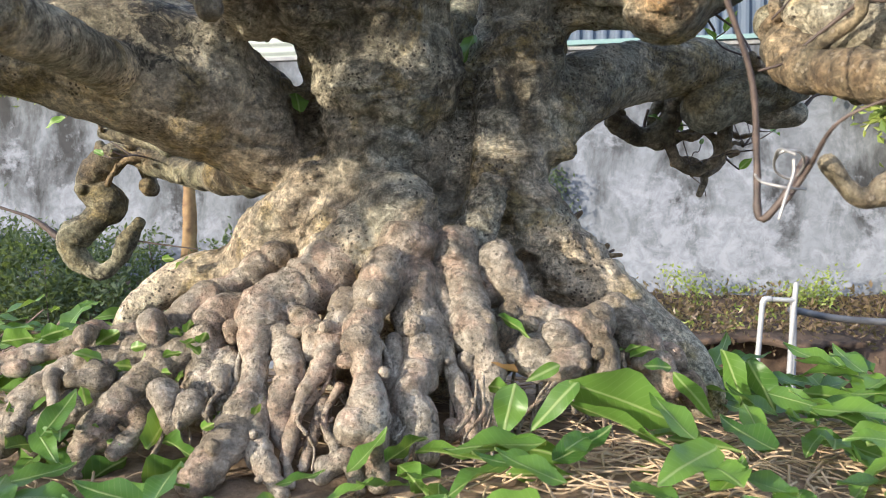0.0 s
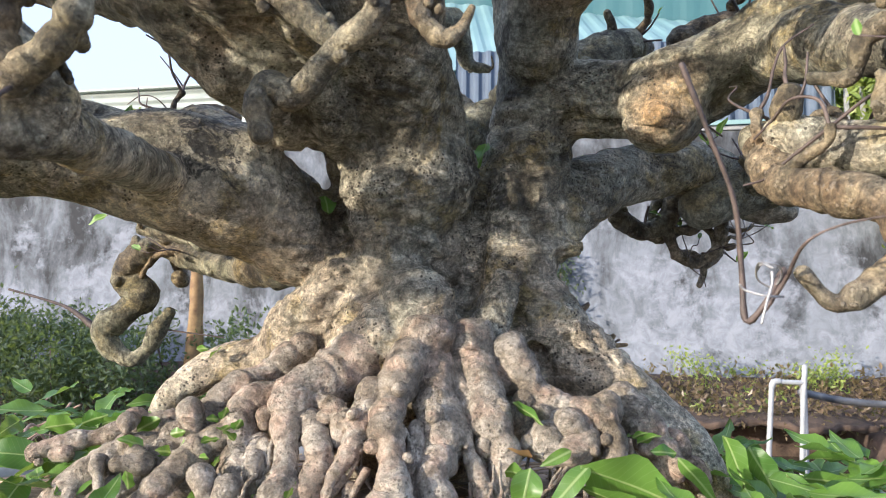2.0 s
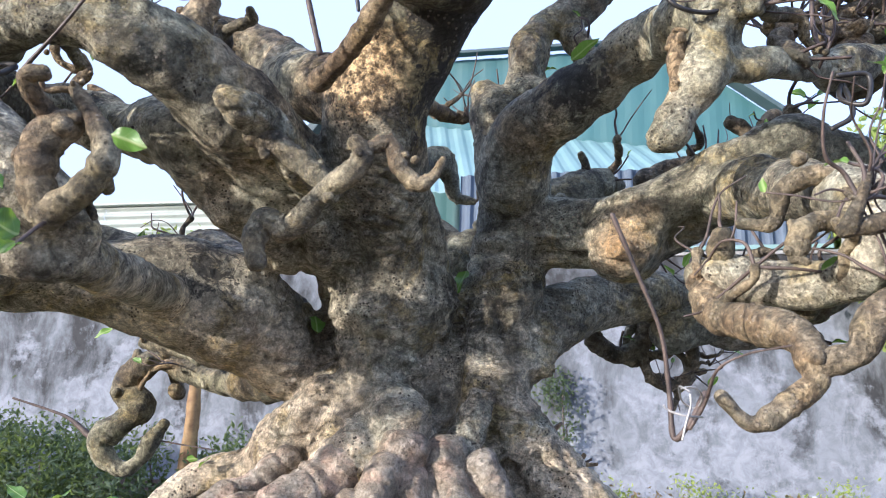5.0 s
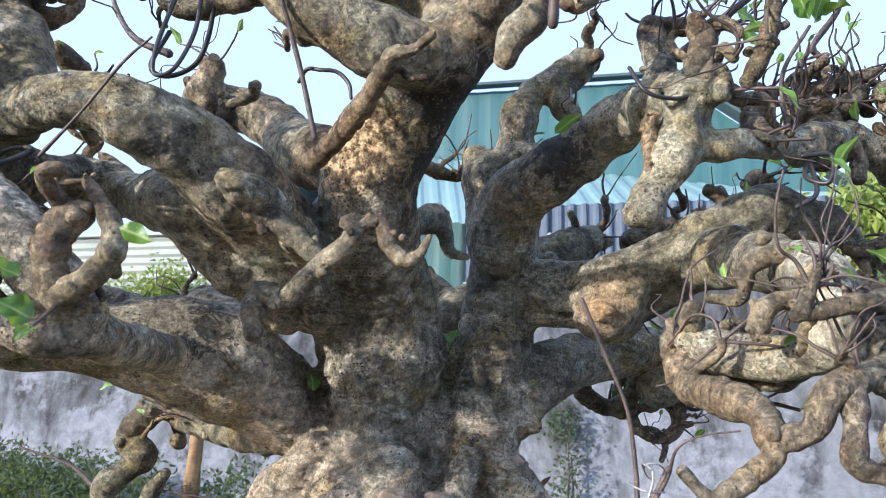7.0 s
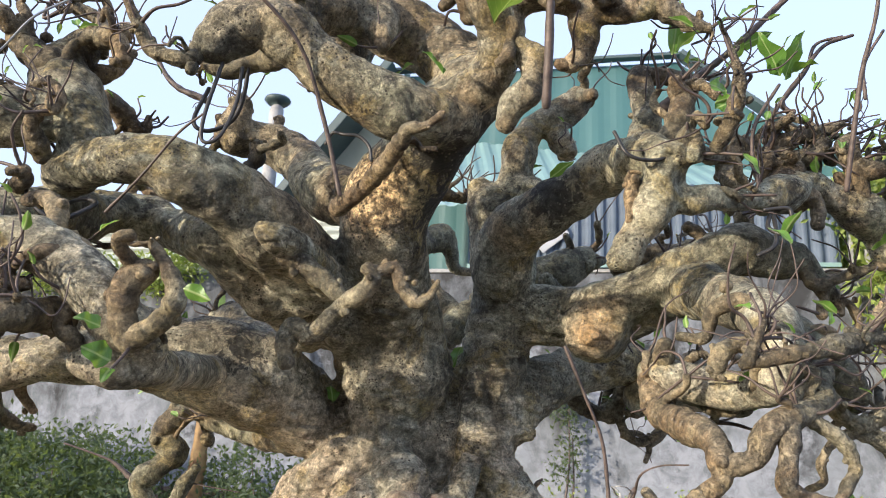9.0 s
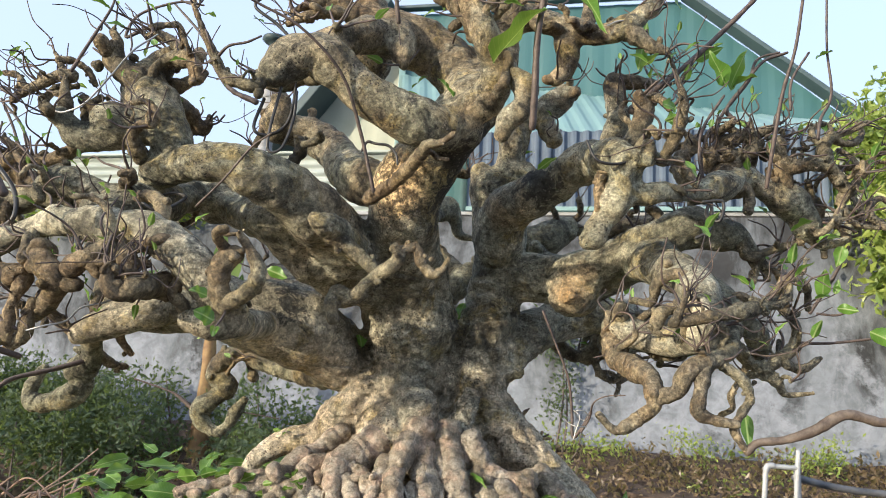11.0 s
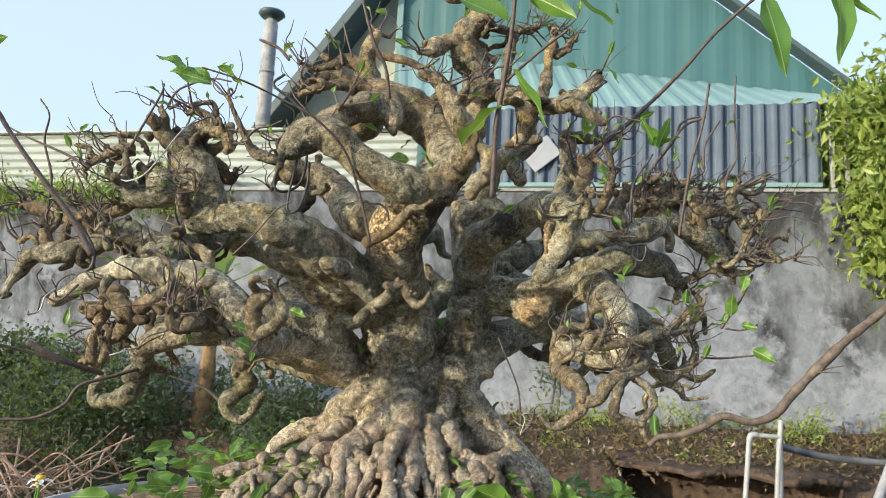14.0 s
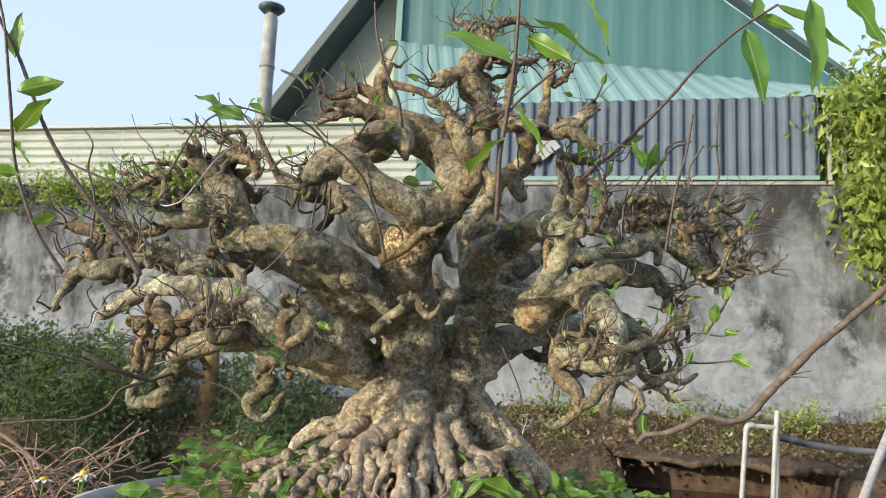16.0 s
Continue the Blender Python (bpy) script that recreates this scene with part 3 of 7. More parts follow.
root((-0.05, 0.386, 0.713, 0.0091), (-0.057, 0.376, 0.698, 0.0076), (-0.06, 0.366, 0.686, 0.0064), (-0.069, 0.358, 0.672, 0.0041), (-0.072, 0.351, 0.658, 0.0036), (-0.075, 0.346, 0.644, 0.0033))
root((-0.087, 0.386, 0.698, 0.0072), (-0.078, 0.371, 0.681, 0.008), (-0.081, 0.361, 0.665, 0.0068), (-0.077, 0.356, 0.649, 0.0048))
root((0.005, 0.416, 0.742, 0.0126), (0.01, 0.406, 0.721, 0.013), (0.015, 0.391, 0.699, 0.0112), (0.023, 0.381, 0.68, 0.009), (0.019, 0.371, 0.66, 0.0069), (0.018, 0.361, 0.646, 0.0055))
root((-0.004, 0.386, 0.699, 0.0065), (0.002, 0.376, 0.684, 0.0046), (0.009, 0.366, 0.668, 0.0059), (0.013, 0.358, 0.652, 0.0048))
root((0.027, 0.416, 0.736, 0.014), (0.043, 0.406, 0.714, 0.0099), (0.061, 0.401, 0.705, 0.0084), (0.078, 0.396, 0.702, 0.0088), (0.086, 0.391, 0.688, 0.0087), (0.085, 0.386, 0.671, 0.0078))
root((0.048, 0.411, 0.706, 0.0083), (0.053, 0.396, 0.694, 0.0107), (0.043, 0.391, 0.687, 0.0092), (0.052, 0.386, 0.681, 0.0078), (0.066, 0.388, 0.685, 0.0092), (0.072, 0.396, 0.694, 0.0067))
root((0.098, 0.426, 0.708, 0.0115), (0.115, 0.418, 0.684, 0.0127), (0.123, 0.411, 0.667, 0.0111))
root((-0.1, 0.441, 0.737, 0.0104), (-0.124, 0.431, 0.719, 0.0087), (-0.138, 0.421, 0.71, 0.0094), (-0.149, 0.411, 0.702, 0.008), (-0.154, 0.406, 0.695, 0.0062))
root((-0.112, 0.411, 0.707, 0.0111), (-0.126, 0.404, 0.703, 0.0123), (-0.127, 0.391, 0.685, 0.0119), (-0.123, 0.381, 0.67, 0.0129), (-0.125, 0.371, 0.655, 0.0075))
root((-0.132, 0.391, 0.688, 0.0106), (-0.148, 0.381, 0.68, 0.009), (-0.156, 0.371, 0.671, 0.0083), (-0.167, 0.361, 0.658, 0.0091), (-0.174, 0.356, 0.648, 0.0072), (-0.176, 0.351, 0.636, 0.0053))
root((-0.163, 0.416, 0.693, 0.007), (-0.189, 0.411, 0.692, 0.0069), (-0.208, 0.406, 0.686, 0.0055), (-0.229, 0.401, 0.682, 0.0057), (-0.244, 0.396, 0.677, 0.0053))
root((-0.164, 0.396, 0.681, 0.008), (-0.185, 0.391, 0.677, 0.0125), (-0.199, 0.384, 0.671, 0.011), (-0.212, 0.376, 0.66, 0.0112), (-0.22, 0.366, 0.647, 0.0099))
root((-0.147, 0.406, 0.695, 0.0082), (-0.164, 0.396, 0.687, 0.0088), (-0.175, 0.381, 0.669, 0.0085), (-0.187, 0.371, 0.66, 0.0088), (-0.201, 0.361, 0.646, 0.0073))
root((-0.162, 0.371, 0.663, 0.0075), (-0.149, 0.361, 0.655, 0.0061), (-0.158, 0.351, 0.644, 0.0053))
root((-0.06, 0.361, 0.667, 0.0034), (-0.064, 0.354, 0.652, 0.0031), (-0.067, 0.346, 0.639, 0.003))
root((-0.042, 0.338, 0.657, 0.0057), (-0.042, 0.331, 0.646, 0.0051), (-0.039, 0.326, 0.635, 0.0044))
root((-0.065, 0.361, 0.671, 0.0041), (-0.072, 0.354, 0.661, 0.0032), (-0.075, 0.346, 0.646, 0.0027), (-0.071, 0.338, 0.633, 0.0021))
root((-0.052, 0.361, 0.675, 0.0029), (-0.059, 0.356, 0.66, 0.0026), (-0.052, 0.346, 0.647, 0.0026), (-0.057, 0.331, 0.639, 0.0045), (-0.045, 0.331, 0.649, 0.0043))
root((-0.026, 0.376, 0.695, 0.0051), (-0.026, 0.364, 0.674, 0.0057), (-0.021, 0.356, 0.66, 0.006), (-0.023, 0.346, 0.644, 0.004))
root((-0.083, 0.391, 0.709, 0.0066), (-0.071, 0.384, 0.702, 0.0065), (-0.067, 0.376, 0.688, 0.0051))
root((-0.105, 0.396, 0.709, 0.0067), (-0.091, 0.388, 0.705, 0.0052), (-0.084, 0.384, 0.698, 0.0047), (-0.072, 0.381, 0.702, 0.0039))
root((-0.041, 0.384, 0.716, 0.0052), (-0.054, 0.376, 0.707, 0.0051), (-0.063, 0.373, 0.697, 0.0043))
root((-0.007, 0.406, 0.727, 0.0068), (0.001, 0.396, 0.71, 0.0061), (0.002, 0.386, 0.693, 0.0052))
rootlet((-0.012, 0.358, 0.665, 0.0012), (-0.008, 0.352, 0.656, 0.0012), (-0.015, 0.346, 0.649, 0.0006), (-0.014, 0.34, 0.64, 0.0006))
rootlet((-0.037, 0.358, 0.679, 0.0007), (-0.043, 0.352, 0.673, 0.0009), (-0.047, 0.346, 0.663, 0.0009), (-0.051, 0.34, 0.654, 0.0006))
rootlet((-0.062, 0.358, 0.66, 0.0007), (-0.066, 0.352, 0.654, 0.0007), (-0.062, 0.346, 0.648, 0.0006), (-0.062, 0.34, 0.64, 0.0006))
rootlet((-0.055, 0.358, 0.66, 0.0009), (-0.058, 0.352, 0.653, 0.0007), (-0.054, 0.346, 0.648, 0.0009), (-0.056, 0.34, 0.64, 0.0006))
rootlet((-0.069, 0.358, 0.673, 0.0009), (-0.069, 0.352, 0.666, 0.0009), (-0.07, 0.346, 0.661, 0.0009), (-0.065, 0.34, 0.657, 0.0011))
rootlet((-0.02, 0.358, 0.672, 0.0009), (-0.02, 0.352, 0.668, 0.0007), (-0.019, 0.346, 0.66, 0.0006), (-0.024, 0.34, 0.654, 0.0009))
rootlet((-0.022, 0.358, 0.664, 0.0007), (-0.022, 0.352, 0.655, 0.0009), (-0.019, 0.346, 0.651, 0.0006), (-0.024, 0.34, 0.644, 0.0009))
rootlet((0.019, 0.358, 0.67, 0.0009), (0.019, 0.352, 0.664, 0.0007), (0.018, 0.346, 0.655, 0.0009), (0.022, 0.34, 0.65, 0.0006))
rootlet((0.018, 0.358, 0.681, 0.0012), (0.018, 0.352, 0.671, 0.0009), (0.018, 0.346, 0.666, 0.0012), (0.011, 0.34, 0.659, 0.0006))
rootlet((0.021, 0.358, 0.668, 0.0009), (0.016, 0.352, 0.661, 0.0007), (0.009, 0.346, 0.654, 0.0006), (0.007, 0.34, 0.644, 0.0006))
rootlet((-0.026, 0.358, 0.665, 0.0009), (-0.029, 0.352, 0.658, 0.0007), (-0.034, 0.346, 0.649, 0.0012), (-0.03, 0.34, 0.641, 0.0009))
rootlet((-0.025, 0.358, 0.67, 0.0012), (-0.023, 0.352, 0.663, 0.0009), (-0.022, 0.346, 0.655, 0.0009), (-0.024, 0.34, 0.647, 0.0009))
rootlet((0.025, 0.358, 0.666, 0.0009), (0.024, 0.352, 0.658, 0.0007), (0.022, 0.346, 0.649, 0.0009), (0.022, 0.34, 0.643, 0.0011))
rootlet((-0.04, 0.358, 0.667, 0.0012), (-0.036, 0.352, 0.66, 0.0007), (-0.033, 0.346, 0.652, 0.0009), (-0.029, 0.34, 0.645, 0.0011))
rootlet((-0.039, 0.358, 0.663, 0.0009), (-0.037, 0.352, 0.654, 0.0012), (-0.039, 0.346, 0.646, 0.0012), (-0.04, 0.34, 0.636, 0.0009))
rootlet((-0.01, 0.358, 0.666, 0.0007), (-0.015, 0.352, 0.658, 0.0012), (-0.015, 0.346, 0.652, 0.0012), (-0.019, 0.34, 0.644, 0.0009))
rootlet((0.015, 0.358, 0.679, 0.0007), (0.014, 0.352, 0.671, 0.0009), (0.011, 0.346, 0.664, 0.0012), (0.005, 0.34, 0.659, 0.0011))
rootlet((-0.034, 0.358, 0.675, 0.0009), (-0.031, 0.352, 0.666, 0.0012), (-0.034, 0.346, 0.662, 0.0012), (-0.036, 0.34, 0.656, 0.0011))
rootlet((0.022, 0.358, 0.664, 0.0009), (0.02, 0.352, 0.656, 0.0012), (0.016, 0.346, 0.651, 0.0012), (0.013, 0.34, 0.644, 0.0006))
rootlet((-0.134, 0.358, 0.661, 0.0007), (-0.136, 0.352, 0.65, 0.0012), (-0.139, 0.346, 0.642, 0.0012), (-0.139, 0.34, 0.636, 0.0006))
rootlet((-0.103, 0.358, 0.672, 0.0007), (-0.101, 0.352, 0.666, 0.0009), (-0.101, 0.346, 0.659, 0.0009), (-0.096, 0.34, 0.653, 0.0009))
rootlet((-0.125, 0.358, 0.659, 0.0007), (-0.122, 0.352, 0.65, 0.0007), (-0.121, 0.346, 0.642, 0.0006), (-0.116, 0.34, 0.634, 0.0006))
rootlet((-0.116, 0.358, 0.674, 0.0009), (-0.116, 0.352, 0.664, 0.0012), (-0.111, 0.346, 0.66, 0.0006), (-0.113, 0.34, 0.652, 0.0009))
rootlet((-0.109, 0.358, 0.673, 0.0012), (-0.113, 0.352, 0.668, 0.0012), (-0.113, 0.346, 0.658, 0.0012), (-0.112, 0.34, 0.654, 0.0009))
rootlet((-0.102, 0.358, 0.666, 0.0009), (-0.102, 0.352, 0.657, 0.0012), (-0.105, 0.346, 0.651, 0.0006), (-0.107, 0.34, 0.647, 0.0009))
rootlet((-0.128, 0.358, 0.673, 0.0012), (-0.127, 0.352, 0.666, 0.0009), (-0.126, 0.346, 0.658, 0.0012), (-0.122, 0.34, 0.654, 0.0006))
core((-0.037, 0.462, 0.846, 0.0514), (-0.042, 0.450, 0.885, 0.0467), (-0.047, 0.405, 0.917, 0.0392), (-0.047, 0.360, 0.945, 0.0362), (-0.043, 0.352, 0.971, 0.0374), (-0.024, 0.335, 0.998, 0.0342), (-0.004, 0.315, 1.019, 0.0297), (0.016, 0.300, 1.038, 0.0255))
core((-0.083, 0.430, 0.892, 0.0358), (-0.105, 0.380, 0.914, 0.0341), (-0.122, 0.325, 0.932, 0.0296), (-0.142, 0.297, 0.945, 0.0262), (-0.163, 0.275, 0.951, 0.0219), (-0.186, 0.265, 0.958, 0.0163), (-0.206, 0.260, 0.960, 0.0150), (-0.231, 0.265, 0.957, 0.0138), (-0.257, 0.285, 0.956, 0.0130))
core((-0.132, 0.375, 0.902, 0.0257), (-0.169, 0.350, 0.930, 0.0238), (-0.204, 0.375, 0.945, 0.0211), (-0.236, 0.390, 0.955, 0.0194), (-0.263, 0.400, 0.962, 0.0176), (-0.285, 0.400, 0.970, 0.0141))
core((-0.081, 0.370, 0.904, 0.0148), (-0.097, 0.290, 0.912, 0.0123), (-0.109, 0.262, 0.913, 0.0095), (-0.114, 0.262, 0.916, 0.0071))
core((0.005, 0.290, 1.009, 0.0225), (-0.020, 0.275, 1.003, 0.0215), (-0.044, 0.263, 1.007, 0.0200), (-0.074, 0.255, 1.021, 0.0174), (-0.101, 0.245, 1.040, 0.0161), (-0.121, 0.240, 1.054, 0.0155), (-0.141, 0.236, 1.045, 0.0136), (-0.155, 0.235, 1.030, 0.0100))
core((0.016, 0.310, 1.041, 0.0245), (-0.000, 0.350, 1.087, 0.0251), (-0.029, 0.360, 1.115, 0.0241), (-0.062, 0.360, 1.130, 0.0214), (-0.089, 0.368, 1.143, 0.0189), (-0.093, 0.370, 1.167, 0.0148), (-0.095, 0.366, 1.188, 0.0126), (-0.089, 0.365, 1.207, 0.0092), (-0.083, 0.365, 1.221, 0.0056))
core((-0.060, 0.340, 1.116, 0.0189), (-0.090, 0.310, 1.103, 0.0163), (-0.111, 0.285, 1.083, 0.0139), (-0.125, 0.260, 1.063, 0.0134))
core((-0.061, 0.335, 1.114, 0.0148), (-0.056, 0.315, 1.090, 0.0111), (-0.052, 0.310, 1.076, 0.0071))
core((-0.087, 0.400, 1.128, 0.0173), (-0.104, 0.400, 1.111, 0.0244), (-0.113, 0.400, 1.097, 0.0143))
core((-0.070, 0.370, 0.971, 0.0232), (-0.102, 0.400, 0.994, 0.0240), (-0.129, 0.440, 1.027, 0.0200), (-0.159, 0.455, 1.051, 0.0181), (-0.185, 0.452, 1.057, 0.0165), (-0.201, 0.440, 1.062, 0.0163), (-0.196, 0.435, 1.078, 0.0133), (-0.189, 0.430, 1.086, 0.0081))
core((-0.001, 0.295, 1.019, 0.0214), (0.020, 0.278, 1.029, 0.0173), (0.032, 0.262, 1.043, 0.0146), (0.031, 0.250, 1.058, 0.0126), (0.021, 0.238, 1.069, 0.0107), (0.015, 0.232, 1.082, 0.0095), (0.009, 0.228, 1.095, 0.0100), (0.001, 0.225, 1.100, 0.0065))
core((0.031, 0.252, 1.052, 0.0102), (0.046, 0.248, 1.044, 0.0102), (0.056, 0.247, 1.028, 0.0095), (0.053, 0.250, 1.014, 0.0090), (0.042, 0.256, 1.007, 0.0084), (0.037, 0.265, 0.996, 0.0073))
core((0.019, 0.330, 1.055, 0.0211), (0.037, 0.335, 1.102, 0.0188), (0.045, 0.332, 1.145, 0.0175), (0.037, 0.326, 1.172, 0.0174), (0.024, 0.322, 1.194, 0.0154), (0.032, 0.318, 1.214, 0.0154), (0.042, 0.314, 1.229, 0.0134), (0.039, 0.312, 1.249, 0.0114))
core((0.024, 0.318, 1.193, 0.0093), (0.003, 0.312, 1.188, 0.0086), (-0.012, 0.306, 1.178, 0.0099), (-0.018, 0.306, 1.179, 0.0066))
core((0.044, 0.332, 1.136, 0.0161), (0.072, 0.325, 1.134, 0.0133), (0.099, 0.318, 1.126, 0.0119), (0.126, 0.314, 1.118, 0.0118), (0.149, 0.312, 1.125, 0.0111), (0.166, 0.310, 1.136, 0.0079), (0.181, 0.310, 1.152, 0.0046))
core((0.102, 0.320, 1.125, 0.0126), (0.099, 0.322, 1.107, 0.0132), (0.097, 0.322, 1.086, 0.0105), (0.089, 0.318, 1.071, 0.0065))
core((0.117, 0.320, 1.125, 0.0093), (0.124, 0.327, 1.163, 0.0080), (0.124, 0.332, 1.187, 0.0095), (0.129, 0.332, 1.199, 0.0102), (0.134, 0.332, 1.218, 0.0041))
core((0.058, 0.470, 1.023, 0.0152), (0.064, 0.470, 1.064, 0.0153), (0.077, 0.475, 1.091, 0.0147), (0.096, 0.480, 1.103, 0.0163), (0.117, 0.478, 1.115, 0.0148), (0.124, 0.470, 1.125, 0.0100))
core((0.098, 0.480, 1.100, 0.0140), (0.103, 0.475, 1.083, 0.0116), (0.110, 0.470, 1.066, 0.0084))
core((0.051, 0.450, 0.939, 0.0272), (0.054, 0.428, 0.969, 0.0268), (0.077, 0.400, 0.980, 0.0246), (0.103, 0.385, 0.993, 0.0222), (0.124, 0.355, 1.004, 0.0209), (0.137, 0.310, 0.996, 0.0173), (0.152, 0.282, 0.987, 0.0148), (0.162, 0.270, 0.983, 0.0103))
core((0.048, 0.455, 0.946, 0.0252), (0.041, 0.460, 0.984, 0.0210), (0.037, 0.465, 1.011, 0.0204), (0.028, 0.465, 1.028, 0.0129))
core((0.149, 0.280, 0.985, 0.0148), (0.146, 0.285, 0.969, 0.0142), (0.139, 0.288, 0.952, 0.0124), (0.130, 0.295, 0.936, 0.0106), (0.121, 0.297, 0.921, 0.0099), (0.116, 0.297, 0.916, 0.0062))
core((0.143, 0.287, 0.958, 0.0117), (0.170, 0.290, 0.959, 0.0099), (0.195, 0.298, 0.964, 0.0100), (0.221, 0.310, 0.970, 0.0121), (0.247, 0.328, 0.982, 0.0150), (0.272, 0.340, 0.994, 0.0139), (0.297, 0.350, 0.987, 0.0127), (0.320, 0.358, 0.979, 0.0155), (0.335, 0.362, 0.965, 0.0115), (0.347, 0.367, 0.949, 0.0081), (0.367, 0.370, 0.940, 0.0068), (0.381, 0.370, 0.947, 0.0054), (0.384, 0.370, 0.961, 0.0041))
core((0.134, 0.420, 0.908, 0.0220), (0.170, 0.400, 0.929, 0.0188), (0.199, 0.392, 0.941, 0.0194), (0.227, 0.390, 0.951, 0.0222), (0.258, 0.392, 0.950, 0.0188), (0.282, 0.392, 0.947, 0.0139), (0.297, 0.392, 0.934, 0.0083), (0.311, 0.392, 0.918, 0.0062))
core((0.127, 0.360, 1.004, 0.0162), (0.148, 0.370, 1.026, 0.0124), (0.158, 0.378, 1.057, 0.0104), (0.159, 0.387, 1.091, 0.0092), (0.160, 0.390, 1.106, 0.0085))
core((-0.151, 0.465, 0.870, 0.0192), (-0.181, 0.500, 0.887, 0.0200), (-0.207, 0.520, 0.900, 0.0157), (-0.216, 0.520, 0.903, 0.0094))
core((-0.229, 0.400, 0.848, 0.0186), (-0.256, 0.375, 0.848, 0.0168), (-0.280, 0.350, 0.839, 0.0176), (-0.310, 0.345, 0.829, 0.0175), (-0.333, 0.340, 0.816, 0.0115))
core((-0.096, 0.425, 0.884, 0.0299), (-0.129, 0.388, 0.909, 0.0289), (-0.158, 0.365, 0.925, 0.0242), (-0.175, 0.355, 0.932, 0.0200))
core((-0.180, 0.400, 0.838, 0.0151), (-0.171, 0.320, 0.831, 0.0138), (-0.167, 0.250, 0.825, 0.0127), (-0.177, 0.228, 0.821, 0.0117), (-0.196, 0.225, 0.825, 0.0100))
core((-0.164, 0.235, 0.833, 0.0113), (-0.182, 0.220, 0.852, 0.0150), (-0.200, 0.215, 0.873, 0.0156), (-0.230, 0.218, 0.889, 0.0151), (-0.260, 0.222, 0.893, 0.0146), (-0.286, 0.227, 0.894, 0.0119), (-0.313, 0.232, 0.895, 0.0108), (-0.339, 0.236, 0.886, 0.0092), (-0.361, 0.237, 0.871, 0.0074), (-0.379, 0.237, 0.860, 0.0057))
core((-0.254, 0.370, 0.953, 0.0163), (-0.266, 0.290, 0.927, 0.0160), (-0.282, 0.275, 0.919, 0.0194), (-0.296, 0.268, 0.913, 0.0156))
core((-0.276, 0.275, 0.925, 0.0133), (-0.295, 0.275, 0.931, 0.0127), (-0.315, 0.270, 0.937, 0.0115), (-0.333, 0.265, 0.937, 0.0102), (-0.345, 0.262, 0.931, 0.0078))
core((-0.311, 0.290, 0.925, 0.0136), (-0.340, 0.295, 0.932, 0.0112), (-0.365, 0.295, 0.930, 0.0118), (-0.381, 0.292, 0.921, 0.0130), (-0.408, 0.292, 0.917, 0.0142), (-0.434, 0.296, 0.914, 0.0112), (-0.449, 0.300, 0.901, 0.0081), (-0.461, 0.300, 0.884, 0.0062), (-0.468, 0.300, 0.865, 0.0049))
core((-0.251, 0.285, 0.955, 0.0142), (-0.245, 0.280, 0.978, 0.0185), (-0.262, 0.288, 1.003, 0.0237), (-0.278, 0.298, 1.026, 0.0241), (-0.283, 0.306, 1.046, 0.0206), (-0.276, 0.308, 1.060, 0.0142), (-0.264, 0.305, 1.068, 0.0090))
core((-0.267, 0.290, 0.996, 0.0175), (-0.284, 0.276, 0.989, 0.0190), (-0.296, 0.270, 0.990, 0.0171))
core((-0.296, 0.272, 0.982, 0.0134), (-0.318, 0.270, 0.980, 0.0109), (-0.328, 0.262, 0.987, 0.0103), (-0.334, 0.257, 0.994, 0.0102), (-0.337, 0.252, 0.989, 0.0072))
limb((-0.365, 0.310, 0.931, 0.0095), (-0.385, 0.320, 0.951, 0.0083), (-0.410, 0.330, 0.962, 0.0111), (-0.442, 0.340, 0.969, 0.0119), (-0.467, 0.340, 0.972, 0.0079), (-0.483, 0.340, 0.976, 0.0046))
limb((-0.420, 0.290, 0.921, 0.0086), (-0.425, 0.290, 0.936, 0.0068), (-0.424, 0.290, 0.943, 0.0050))
limb((-0.329, 0.260, 0.990, 0.0066), (-0.330, 0.255, 1.009, 0.0048), (-0.332, 0.255, 1.021, 0.0030))
limb((-0.283, 0.292, 1.037, 0.0107), (-0.297, 0.286, 1.045, 0.0100), (-0.307, 0.285, 1.056, 0.0100), (-0.304, 0.280, 1.070, 0.0056), (-0.310, 0.280, 1.080, 0.0031))
limb((-0.266, 0.300, 1.065, 0.0070), (-0.245, 0.282, 1.059, 0.0094), (-0.234, 0.277, 1.053, 0.0075), (-0.229, 0.277, 1.038, 0.0062))
limb((-0.246, 0.285, 1.063, 0.0057), (-0.257, 0.285, 1.075, 0.0050), (-0.273, 0.285, 1.082, 0.0044), (-0.282, 0.285, 1.080, 0.0025))
limb((-0.272, 0.350, 1.044, 0.0094), (-0.262, 0.365, 1.036, 0.0082), (-0.256, 0.377, 1.028, 0.0076), (-0.249, 0.377, 1.033, 0.0049))
limb((-0.330, 0.262, 1.029, 0.0055), (-0.339, 0.260, 1.028, 0.0055), (-0.355, 0.260, 1.020, 0.0048), (-0.367, 0.260, 1.012, 0.0042), (-0.375, 0.260, 1.005, 0.0024))
limb((-0.333, 0.260, 1.024, 0.0042), (-0.342, 0.260, 1.042, 0.0024), (-0.347, 0.260, 1.049, 0.0018))
limb((-0.266, 0.270, 0.961, 0.0067), (-0.269, 0.255, 0.975, 0.0060), (-0.263, 0.250, 0.984, 0.0042), (-0.248, 0.240, 0.981, 0.0029))
limb((-0.325, 0.290, 0.980, 0.0062), (-0.349, 0.300, 0.969, 0.0069), (-0.371, 0.300, 0.963, 0.0063), (-0.391, 0.300, 0.974, 0.0050), (-0.403, 0.300, 0.983, 0.0032))
limb((-0.166, 0.212, 0.836, 0.0071), (-0.170, 0.208, 0.850, 0.0082), (-0.168, 0.205, 0.865, 0.0093), (-0.159, 0.205, 0.873, 0.0066))
